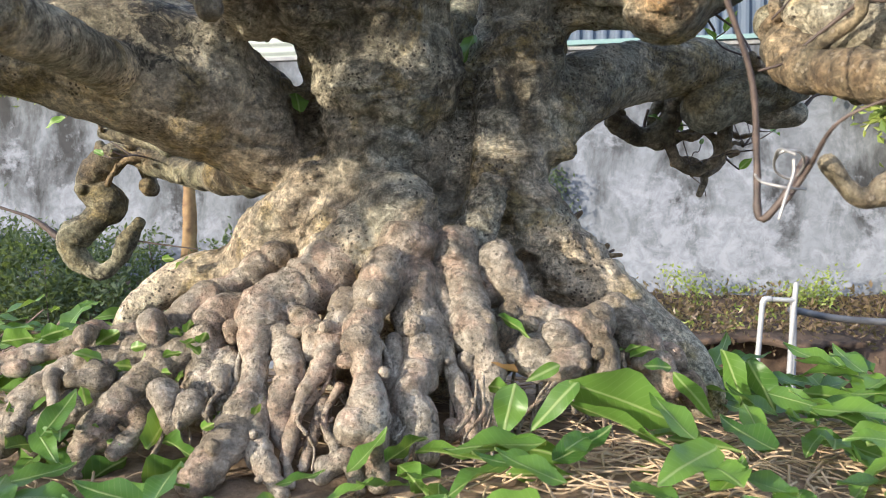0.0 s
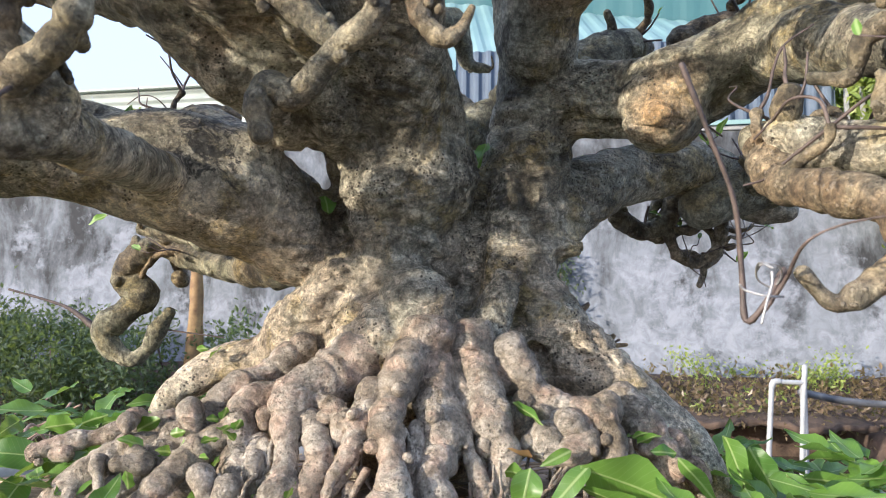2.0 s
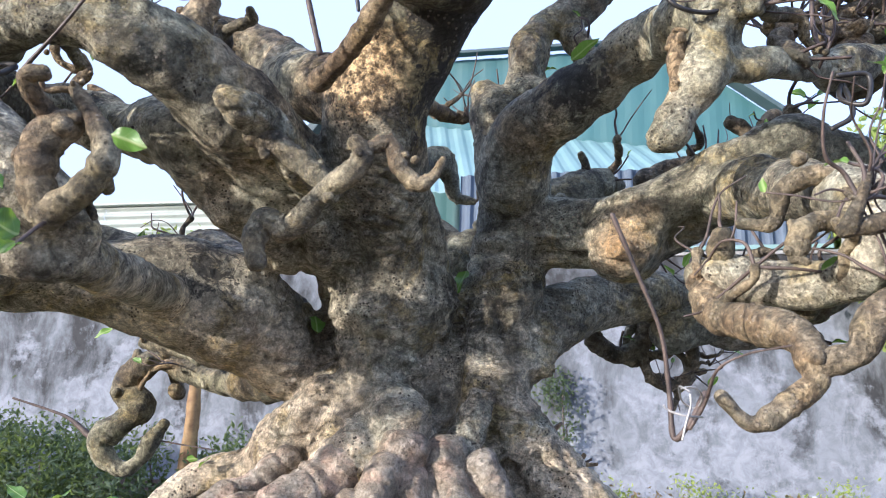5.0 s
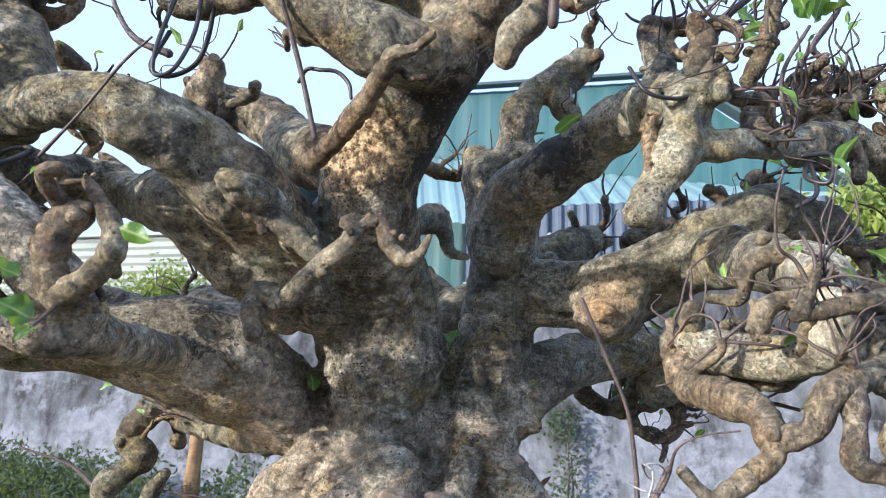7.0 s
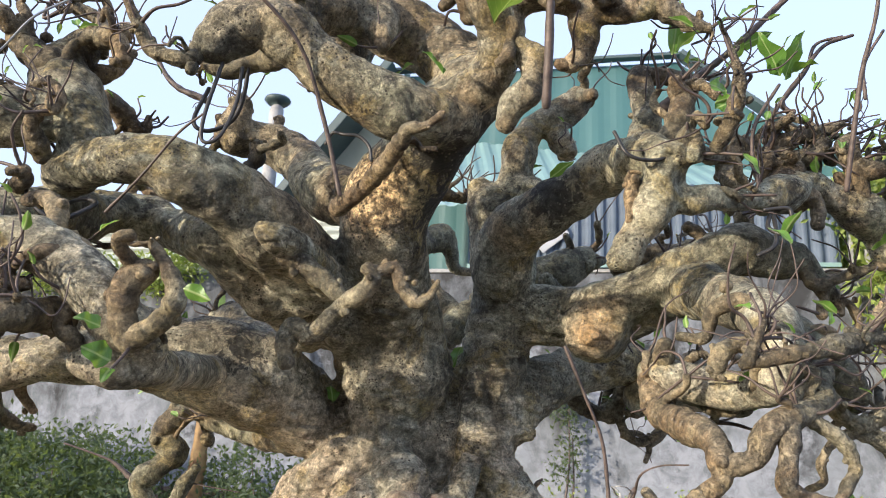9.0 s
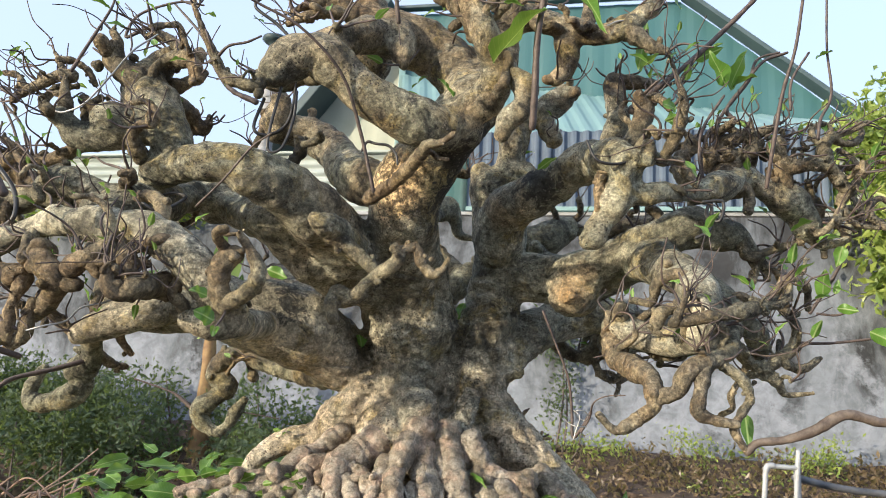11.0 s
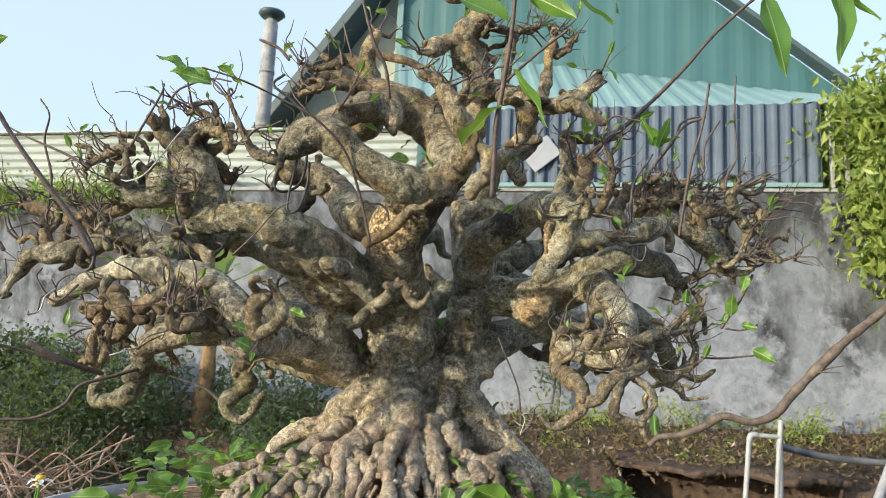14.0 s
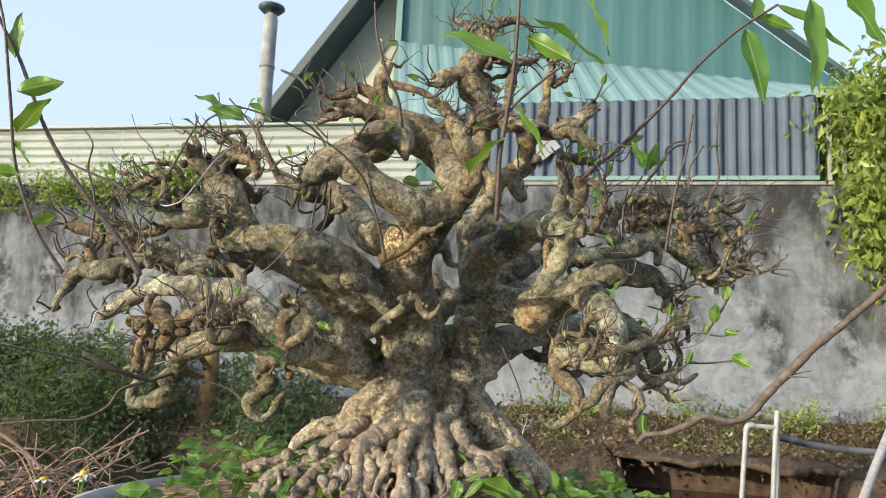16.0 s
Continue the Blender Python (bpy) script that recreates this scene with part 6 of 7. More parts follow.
rng = random.Random(7)
SPROUT = [leaf_mesh(s, s * 0.45, 0.3, 0.5, "young_leaf") for s in (0.008, 0.012, 0.016)]
def branchlet(x, y, z, r, rng):
    """A short crooked side branch that ends in a swollen, pruned knuckle."""
    d = Vector((rng.gauss(0.6 * (x > 0) - 0.3, 0.7), rng.gauss(-0.1, 0.7), rng.gauss(0.35, 0.7))).normalized()
    p, rad = Vector((x, y, z)), max(0.0016, min(0.0055, r * rng.uniform(0.22, 0.55)))
    line = [(*p, rad)]
    for k in range(rng.choice((4, 5, 7))):
        p = p + d * rng.uniform(1.6, 3.2) * rad
        d = (d + Vector((rng.gauss(0, 0.75), rng.gauss(0, 0.75), rng.gauss(0.12, 0.75)))).normalized()
        rad *= rng.uniform(0.82, 1.08)
        line.append((*p, rad))
    v, f = tube(line, 14, 0.22, 0.24, 0.16, int(abs(x) * 9e4), 0.12)
    part("side_branch", raw("side_branch", v, f), YOUNG, tree)
    TIPS.append(line[-1])


picker = random.Random(21)
for x, y, z, r in NODES:
    if z > 0.80 and picker.random() < (0.6 if abs(x) > 0.15 or z > 1.05 else 0.08):
        branchlet(x, y, z, r, picker)

for x, y, z, r in TIPS:
    if z < 0.80 or (abs(x + 0.02) < 0.15 and z < 1.04):
        continue
    for _ in range(rng.choice((2, 3, 3, 4))):
        d = Vector((x * 1.5 + rng.gauss(0, 0.5), rng.gauss(0, 0.5), rng.uniform(-0.2, 1.1))).normalized()
        p, rad = Vector((x, y, z)), min(r * 0.45, rng.uniform(0.0007, 0.0016))
        line = [(*(p), rad)]
        for _ in range(rng.choice((2, 3, 4))):
            p = p + d * rng.uniform(0.008, 0.018)
            d = (d + Vector((rng.gauss(0, 0.45), rng.gauss(0, 0.45), rng.gauss(0.1, 0.4)))).normalized()
            rad *= 0.82
            line.append((*p, rad))
        twig(*line)
        if rng.random() < 0.28:
            ob = part("leaf", rng.choice(SPROUT), LEAF, tree)
            ob.matrix_basis = aim(p, p + d + Vector((0, 0, 0.4)), rng.uniform(-1, 1))
    # a healed pruning stub
    q = Vector((x, y, z)) + Vector((rng.gauss(0, 0.5), rng.gauss(0, 0.5), rng.gauss(0.2, 0.5))) * r
    e = q + (q - Vector((x, y, z))).normalized() * r * 0.9
    if 0.004 < r < 0.011:
        v, f = tube([(*q, r * 0.75), (*e, r * 0.6)], 10, 0.3, 0.2, 0.15, int(x * 9999))
        part("stub", raw("stub", v, f), YOUNG, tree)

# small rounded knuckles and yellow-green sprouts among the roots
rng = random.Random(77)
for _ in range(15):
    x, z = rng.uniform(-0.21, -0.085), rng.uniform(0.655, 0.706)
    y, k = 0.357 + 1.05 * (z - 0.66) + rng.gauss(0, 0.004), rng.uniform(0.0038, 0.0068)
    knob((x, y + 0.008, z, k), (x + rng.gauss(0, 0.004), y, z + rng.gauss(0, 0.004), k * 1.1), (x + rng.gauss(0, 0.006), y - 0.006, z - 0.004, k * 0.6))
for x, y, z, size in ((-0.141, 0.388, 0.698, 0.009), (-0.137, 0.370, 0.689, 0.011), (-0.128, 0.374, 0.691, 0.011), (-0.139, 0.368, 0.680, 0.008), (-0.141, 0.366, 0.673, 0.010), (-0.163, 0.375, 0.682, 0.011), (-0.158, 0.381, 0.691, 0.010), (-0.179, 0.394, 0.694, 0.018), (-0.176, 0.360, 0.670, 0.013), (-0.181, 0.375, 0.687, 0.014), (-0.172, 0.370, 0.679, 0.012), (-0.089, 0.345, 0.667, 0.009), (-0.109, 0.336, 0.661, 0.010), (-0.169, 0.455, 0.735, 0.009), (0.107, 0.397, 0.688, 0.014), (0.115, 0.394, 0.681, 0.016), (0.102, 0.397, 0.690, 0.009)):
    d = Vector((rng.gauss(0, 1), -0.45, rng.uniform(0.0, 0.9))).normalized() * size
    leaf((x - d.x / 2, y - d.y / 2, z - d.z / 2, size * 0.27), (x + d.x / 2, y + d.y / 2, z + d.z / 2, 0.001))

# ---- pot, soil, litter ----
POT_AT, POT_R = Vector((-0.055, 0.345, 0)), (0.38, 0.315)


def turned(profile, centre, radii, sides=96):
    """A bowl or ring by turning (share of the radius, height) pairs."""
    verts, faces = [], []
    for k, z in profile:
        for j in range(sides):
            a = 2 * math.pi * j / sides
            verts.append((centre.x + radii[0] * k * math.cos(a), centre.y + radii[1] * k * math.sin(a), z))
    m = len(profile)
    for i in range(m):
        for j in range(sides):
            k, n = (j + 1) % sides, (i + 1) % m
            faces.append((i * sides + j, i * sides + k, n * sides + k, n * sides + j))
    return raw("turned", verts, faces)


pot = tagged(new("bonsai_pot"), "wide round grey cement bonsai pot filled with soil", "plant pot")
part("pot_body", turned([(0.80, 0.40), (0.94, 0.605), (0.92, 0.615), (0.78, 0.42)], POT_AT, POT_R), POT, pot)
part("rim", turned([(0.93, 0.610), (1.0, 0.615), (1.012, 0.630), (1.005, 0.642), (0.965, 0.645), (0.935, 0.637), (0.925, 0.620)], POT_AT, POT_R), POT, pot, "rounded grey rim")
part("base", turned([(0.0, 0.40), (0.805, 0.40), (0.805, 0.425), (0.0, 0.425)], POT_AT, POT_R), POT, pot)
pedestal = new("plant_stand", bpy.data.meshes.new("plant_stand"))
bm = box(bmesh.new(), -0.28, 0.17, 0.16, 0.56, 0.0, 0.40, 0.01)
bm.to_mesh(pedestal.data)
bm.free()
pedestal.data.materials.append(POT)
tagged(pedestal, "square cement block that carries the pot", "plant stand")


def soil_height(x, y):
    d = ((x - POT_AT.x) / POT_R[0]) ** 2 + ((y - POT_AT.y) / POT_R[1]) ** 2
    front = max(0.0, min(1.0, (0.44 - y) / 0.1)) * max(0.0, min(1.0, (0.06 - x) / 0.1))
    return 0.634 - 0.016 * front + 0.012 * max(0.0, 1 - d) + 0.004 * noise.noise(Vector((x * 18, y * 18, 0))) + 0.002 * noise.noise(Vector((x * 60, y * 60, 3)))


verts, faces = [], []
for i in range(61):
    for j in range(120):
        a, k = 2 * math.pi * j / 120, 0.945 * i / 60
        x, y = POT_AT.x + POT_R[0] * k * math.cos(a), POT_AT.y + POT_R[1] * k * math.sin(a)
        verts.append((x, y, soil_height(x, y)))
for i in range(60):
    for j in range(120):
        k = (j + 1) % 120
        faces.append((i * 120 + j, i * 120 + k, (i + 1) * 120 + k, (i + 1) * 120 + j))
soil = part("soil", raw("soil", verts, faces), SOIL)
tagged(soil, "dry brown potting soil with fine roots", "soil", kind="stuff")

rng = random.Random(11)
pieces = []
for _ in range(900):
    a, k = rng.uniform(0, 6.283), math.sqrt(rng.uniform(0.02, 0.8))
    x, y = POT_AT.x + POT_R[0] * k * math.cos(a), POT_AT.y + POT_R[1] * k * math.sin(a)
    if rng.random() < 0.6:
        x, y = rng.uniform(0.02, 0.26), rng.uniform(0.16, 0.42)
    d, line = rng.uniform(0, 6.283), []
    for s in range(4):
        line.append((x, y, soil_height(x, y) + rng.uniform(0.001, 0.007), rng.uniform(0.0003, 0.0008)))
        d += rng.gauss(0, 0.6)
        x, y = x + 0.014 * math.cos(d), y + 0.014 * math.sin(d)
    pieces.append(tube(line, 4, 6.0))
litter = part("rootlet_litter", raw("rootlet_litter", *join(pieces)), STRAW)
tagged(litter, "tangle of dry straw-coloured rootlets lying on the soil", "litter", kind="stuff")

# cut leaves lying round the roots
CUT = [leaf_mesh(s, s * w, b, f, "fallen_leaf") for s, w, b, f in ((0.05, 0.52, 0.2, 0.25), (0.058, 0.50, 0.1, 0.3), (0.042, 0.58, 0.25, 0.2), (0.052, 0.46, -0.12, 0.3))]
n_leaf = 0


def fallen(x, y, turn, pitch, roll, lift=0.0, size=1.0):
    ob = part("fallen_leaf", CUT[int(abs(x * 1e4)) % 4], CUT_LEAF)
    lean = (int(abs(y * 1e4)) % 26) - 2
    ob.matrix_basis = pose(x, y, soil_height(x, y) + 0.006 + lift + 0.0002 * max(0, lean), lean, 0, 0) @ pose(0, 0, 0, roll, -pitch, turn) @ Matrix.Scale(0.8 * size, 4)
    tagged(ob, "green cut leaf lying on the soil round the roots", "leaf", "cut leaves on the soil")



def cut_leaf(base, tip):
    length = (Vector(tip[:3]) - Vector(base[:3])).length
    seed = random.Random(int(abs(base[0]) * 1e4) + 3)
    ob = part("fallen_leaf", leaf_mesh(length * 1.02, 2.7 * base[3], 0.1, seed.uniform(0.15, 0.4), "fallen_leaf"), CUT_LEAF)
    ob.matrix_basis = aim(base[:3], tip[:3], seed.uniform(-1.2, -0.6))
    tagged(ob, "green cut leaf lying on the soil round the roots", "leaf", "cut leaves on the soil")


cut_leaf((0.055, 0.33, 0.683, 0.0118), (0.11, 0.335, 0.666, 0.0119))
cut_leaf((0.06, 0.33, 0.685, 0.0042), (0.037, 0.325, 0.663, 0.0041))
cut_leaf((0.032, 0.34, 0.681, 0.0064), (0.026, 0.335, 0.658, 0.0063))
cut_leaf((-0.014, 0.315, 0.656, 0.0047), (0.018, 0.312, 0.655, 0.0047))
cut_leaf((0.021, 0.315, 0.659, 0.0054), (0.059, 0.312, 0.655, 0.0054))
cut_leaf((-0.027, 0.32, 0.649, 0.006), (-0.011, 0.325, 0.661, 0.0061))
cut_leaf((-0.021, 0.315, 0.65, 0.0064), (-0.008, 0.31, 0.639, 0.0063))
cut_leaf((0.054, 0.33, 0.674, 0.005), (0.102, 0.33, 0.658, 0.005))
cut_leaf((0.112, 0.36, 0.683, 0.0041), (0.133, 0.36, 0.662, 0.0041))
cut_leaf((0.152, 0.4, 0.69, 0.0072), (0.167, 0.395, 0.653, 0.0071))
cut_leaf((0.166, 0.4, 0.683, 0.0069), (0.18, 0.395, 0.658, 0.0068))
cut_leaf((0.183, 0.4, 0.665, 0.0051), (0.198, 0.395, 0.656, 0.005))
cut_leaf((0.183, 0.37, 0.651, 0.0042), (0.207, 0.37, 0.645, 0.0042))
cut_leaf((0.103, 0.34, 0.655, 0.0028), (0.138, 0.34, 0.652, 0.0028))
cut_leaf((0.145, 0.36, 0.651, 0.0027), (0.161, 0.355, 0.645, 0.0027))
cut_leaf((0.206, 0.42, 0.662, 0.0041), (0.246, 0.42, 0.659, 0.0041))
cut_leaf((0.208, 0.41, 0.656, 0.0065), (0.243, 0.405, 0.645, 0.0064))
cut_leaf((-0.141, 0.35, 0.646, 0.0074), (-0.131, 0.36, 0.671, 0.0076))
cut_leaf((-0.132, 0.345, 0.652, 0.006), (-0.115, 0.34, 0.646, 0.0059))
cut_leaf((-0.139, 0.34, 0.631, 0.0095), (-0.12, 0.345, 0.644, 0.0096))
cut_leaf((-0.172, 0.35, 0.629, 0.0071), (-0.154, 0.355, 0.642, 0.0072))
cut_leaf((-0.196, 0.36, 0.627, 0.0081), (-0.171, 0.365, 0.64, 0.0082))
cut_leaf((-0.215, 0.37, 0.646, 0.0083), (-0.202, 0.36, 0.622, 0.0081))
cut_leaf((-0.19, 0.42, 0.691, 0.0041), (-0.171, 0.42, 0.696, 0.0041))
cut_leaf((-0.207, 0.38, 0.648, 0.0046), (-0.187, 0.375, 0.641, 0.0045))
cut_leaf((-0.185, 0.4, 0.673, 0.0033), (-0.169, 0.4, 0.68, 0.0033))
cut_leaf((-0.221, 0.43, 0.689, 0.0032), (-0.209, 0.43, 0.693, 0.0032))
cut_leaf((-0.261, 0.44, 0.685, 0.0066), (-0.241, 0.44, 0.689, 0.0066))
cut_leaf((0.025, 0.31, 0.647, 0.0049), (0.054, 0.308, 0.65, 0.0049))
cut_leaf((-0.144, 0.4, 0.684, 0.0036), (-0.139, 0.41, 0.694, 0.0037))
cut_leaf((-0.141, 0.395, 0.67, 0.003), (-0.144, 0.4, 0.684, 0.003))
cut_leaf((-0.124, 0.375, 0.66, 0.0031), (-0.113, 0.37, 0.653, 0.0031))
cut_leaf((-0.19, 0.365, 0.631, 0.0063), (-0.183, 0.37, 0.646, 0.0064))
cut_leaf((0.021, 0.36, 0.676, 0.0041), (0.032, 0.36, 0.674, 0.0041))
cut_leaf((0.117, 0.33, 0.643, 0.003), (0.139, 0.33, 0.639, 0.003))
cut_leaf((0.084, 0.32, 0.649, 0.0036), (0.089, 0.32, 0.639, 0.0036))
cut_leaf((0.058, 0.37, 0.685, 0.0028), (0.041, 0.365, 0.678, 0.0027))

for _ in range(100):
    fallen(rng.uniform(0.16, 0.27), rng.uniform(0.22, 0.52), rng.uniform(0, 360), rng.uniform(-8, 16), rng.uniform(-48, 48), rng.uniform(0, 0.028), rng.uniform(0.6, 1.0))
for _ in range(26):
    fallen(rng.uniform(0.0, 0.17), rng.uniform(0.24, 0.34), rng.uniform(0, 360), rng.uniform(-5, 14), rng.uniform(-25, 25), rng.uniform(0, 0.012), rng.uniform(0.6, 1.0))
for _ in range(130):
    y = rng.uniform(0.24, 0.55)
    fallen(rng.uniform(-0.36, -0.18), y, rng.uniform(0, 360), rng.uniform(-8, 16), rng.uniform(-48, 48), rng.uniform(0, 0.015 + 0.04 * max(0, y - 0.32) / 0.2), rng.uniform(0.5, 0.95))
for _ in range(40):
    fallen(rng.uniform(-0.40, -0.24), rng.uniform(0.20, 0.36), rng.uniform(0, 360), rng.uniform(-8, 16), rng.uniform(-48, 48), rng.uniform(0, 0.012), rng.uniform(0.6, 0.95))
for _ in range(24):
    fallen(rng.uniform(-0.18, 0.0), rng.uniform(0.26, 0.33), rng.uniform(0, 360), rng.uniform(-5, 14), rng.uniform(-25, 25), rng.uniform(0, 0.01), rng.uniform(0.5, 0.8))
DRY = leaf_material("dry_leaf", (0.30, 0.16, 0.07), (0.46, 0.28, 0.14), (0.20, 0.10, 0.05))
for x, y, z, turn in ((-0.155, 0.42, 0.702, 60), (0.037, 0.375, 0.680, 170), (-0.02, 0.30, 0.632, 30)):
    ob = part("dry_leaf", leaf_mesh(0.022, 0.012, 0.4, 0.6, "dry_leaf"), DRY)
    ob.matrix_basis = pose(x, y, z, 20, -15, turn)
    tagged(ob, "curled brown dead leaf caught among the roots", "leaf")


# ---- far side: ground, water, wall, fence, buildings ----
SLANT = -0.2
YAW = math.atan(SLANT)


def along(s, out, z):
    """A point on the far wall's line: s metres to the right, out metres towards the camera."""
    return Vector((s, 9.0 + SLANT * s - out, z))


GROUND = plain("bank_earth", (0.03, 0.02, 0.014), (0.125, 0.085, 0.058), 0.95, 7, 0.05, 0.0, 8.0)
m, nt, b = material("pond_water", 0.06)
b.inputs["Base Color"].default_value = (0.02, 0.024, 0.014, 1)
b.inputs["IOR"].default_value = 1.33
bump(nt, b, noise_tex(nt, coords(nt, (1, 0.5, 1)), 7, 3), 0.25, 0.02)
WATER = m


def terrain(x, y):
    d = 9.0 + SLANT * max(-14, min(10, x)) - y
    bumps = 0.05 * noise.noise(Vector((x * 1.3, y * 1.3, 1))) + 0.03 * noise.noise(Vector((x * 4, y * 4, 2)))
    near = max(0.0, min(1.0, (2.0 - y + 0.3 * noise.noise(Vector((x, 0, 0)))) / 0.5))
    lip = 1.0 if 2.0 < x < 3.7 else 1.6
    far = 1.0 if d < lip else 0.0 if d > lip + 0.15 else (lip + 0.15 - d) / 0.15
    z = -0.9 + far * (1.17 - 0.27 * min(2.4, max(0.0, d)) + bumps) if y > 2.2 else -0.9 + near * 0.9
    return z


xs = [-300, -120, -50, -25] + [-14 + 0.22 * i for i in range(110)] + [25, 50, 120, 300]
ys = [-300, -100, -30, -10, -4, -1, 0.5] + [1.3 + 0.09 * i for i in range(113)] + [13, 16, 30, 60, 150, 600]
verts = [(x, y, terrain(x, y) if y < 11.5 else 0.25) for y in ys for x in xs]
nx = len(xs)
faces = [(i * nx + j, i * nx + j + 1, (i + 1) * nx + j + 1, (i + 1) * nx + j) for i in range(len(ys) - 1) for j in range(nx - 1)]
tagged(part("ground", raw("ground", verts, faces), GROUND), "bare brown earth banks round a pond", "ground", kind="structure")
verts = [(-60, 1.0, -0.43), (60, 1.0, -0.43), (60, 12, -0.43), (-60, 12, -0.43)]
tagged(part("water", raw("water", verts, [(0, 1, 2, 3)]), WATER), "still dark pond water", "water", kind="structure")

# earth-covered slab that overhangs a hollow in the bank
bm = bmesh.new()
bmesh.ops.create_grid(bm, x_segments=36, y_segments=16, size=0.5)
for v in bm.verts:
    v.co = Vector((2.8 + 2.0 * v.co.x, 0, 0)) + Vector((0, 9.0 + SLANT * (2.8 + 2.0 * v.co.x) - 1.35 + 0.85 * v.co.y, 0))
    v.co.z = -0.02 + 0.05 * noise.noise(v.co * 3) + 0.03 * noise.noise(v.co * 9) + 0.10 * (v.co.y - 7.0) * 0.6
    v.co.y += 0.22 * noise.noise(Vector((v.co.x * 2.3, 1, 2))) + 0.08 * noise.noise(Vector((v.co.x * 7, 1, 2)))
bmesh.ops.solidify(bm, geom=bm.faces[:], thickness=0.05)
tagged(part("bank_ledge", bm, GROUND), "ledge of earth overhanging a dark hollow in the bank", "bank", kind="structure")

# stained concrete wall
m, nt, b = material("stained_concrete", 0.9)
at = coords(nt)
f1 = noise_tex(nt, at, 1.3, 8, 0.7, 0.15)
f2 = noise_tex(nt, coords(nt, (1, 1, 0.42)), 2.0, 8, 0.68, 0.3)
f3 = noise_tex(nt, at, 6.0, 6, 0.7, 0.6)
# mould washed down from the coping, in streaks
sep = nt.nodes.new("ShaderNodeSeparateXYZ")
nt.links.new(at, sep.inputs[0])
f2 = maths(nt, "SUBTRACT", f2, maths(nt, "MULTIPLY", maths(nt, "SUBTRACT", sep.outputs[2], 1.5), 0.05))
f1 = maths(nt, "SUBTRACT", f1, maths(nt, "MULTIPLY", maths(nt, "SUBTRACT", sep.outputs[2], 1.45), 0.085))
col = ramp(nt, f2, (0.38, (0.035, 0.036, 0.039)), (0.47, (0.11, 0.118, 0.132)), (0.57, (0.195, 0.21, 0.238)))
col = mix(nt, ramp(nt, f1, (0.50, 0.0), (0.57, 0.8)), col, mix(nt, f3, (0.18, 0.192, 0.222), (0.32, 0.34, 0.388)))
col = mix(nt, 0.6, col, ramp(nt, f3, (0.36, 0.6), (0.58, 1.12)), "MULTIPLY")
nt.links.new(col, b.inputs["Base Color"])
bump(nt, b, f2, 0.4, 0.01)
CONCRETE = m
WALL_BARS = plain("wall_coping", (0.2, 0.2, 0.2), (0.42, 0.42, 0.42), 0.9, 5)
SHEET = plain("grey_sheet_metal", (0.075, 0.098, 0.135), (0.118, 0.152, 0.205), 0.7, 1.5)
SIDING = plain("pale_green_sheet", (0.33, 0.37, 0.34), (0.47, 0.50, 0.46), 0.6, 1.2)
TEAL = plain("teal_sheet", (0.048, 0.122, 0.13), (0.06, 0.146, 0.153), 0.5, 0.5)
PALE_TEAL = plain("pale_teal_sheet", (0.19, 0.30, 0.29), (0.25, 0.365, 0.35), 0.45, 0.6)
CREAM = plain("cream_sheet", (0.34, 0.36, 0.27), (0.46, 0.47, 0.37), 0.6, 0.8)
DARK_TRIM = plain("dark_trim", (0.045, 0.07, 0.075), (0.075, 0.105, 0.11), 0.5, 2)
PALE_BOARD = plain("white_painted_board", (0.28, 0.295, 0.32), (0.36, 0.375, 0.40), 0.5, 3)
PVC = plain("white_plastic_pipe", (0.26, 0.265, 0.27), (0.45, 0.45, 0.44), 0.4, 8)
HOSE = plain("black_hose", (0.07, 0.07, 0.075), (0.16, 0.16, 0.165), 0.5, 8)


def slab(name, s0, s1, out0, out1, z0, z1, mat, label, category, kind="structure"):
    bm = box(bmesh.new(), s0, s1, -out1, -out0, z0, z1, 0.01)
    ob = part(name, bm, mat, None, "", False)
    ob.matrix_basis = Matrix.Translation((0, 9.0, 0)) @ Matrix.Rotation(YAW, 4, "Z") @ Matrix.Diagonal((math.hypot(1, SLANT), 1, 1, 1))
    return tagged(ob, label, category, kind=kind)


def corrugated(width, height, pitch, depth, sharp, upright=True, t=0.004):
    """A ribbed sheet in the xz plane, facing -y."""
    n = max(4, int(width / pitch * 8))
    rows = []
    for i in range(n + 1):
        u = width * i / n
        w = math.sin(2 * math.pi * u / pitch)
        rows.append((u, depth * max(-1.0, min(1.0, sharp * w))))
    verts, faces = [], []
    for u, d in rows:
        for v in (0, height):
            for back in (0, t):
                p = (u, d + back, v) if upright else (v, d + back, u)
                verts.append(p)
    for i in range(n):
        a, b = i * 4, i * 4 + 4
        faces += [(a, b, b + 2, a + 2), (a + 1, a + 3, b + 3, b + 1), (a, a + 1, b + 1, b), (a + 2, b + 2, b + 3, a + 3)]
    return raw("sheet", verts, faces)


def shear(s, out, z):
    return Matrix.Translation(along(s, out, z)) @ Matrix.Rotation(YAW, 4, "Z") @ Matrix.Diagonal((math.hypot(1, SLANT), 1, 1, 1))


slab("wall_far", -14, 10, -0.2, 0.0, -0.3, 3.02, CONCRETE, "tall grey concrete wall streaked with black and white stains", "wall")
slab("wall_coping", -14, 10, -0.22, 0.03, 3.022, 3.07, WALL_BARS, "weathered concrete coping on the wall", "coping")

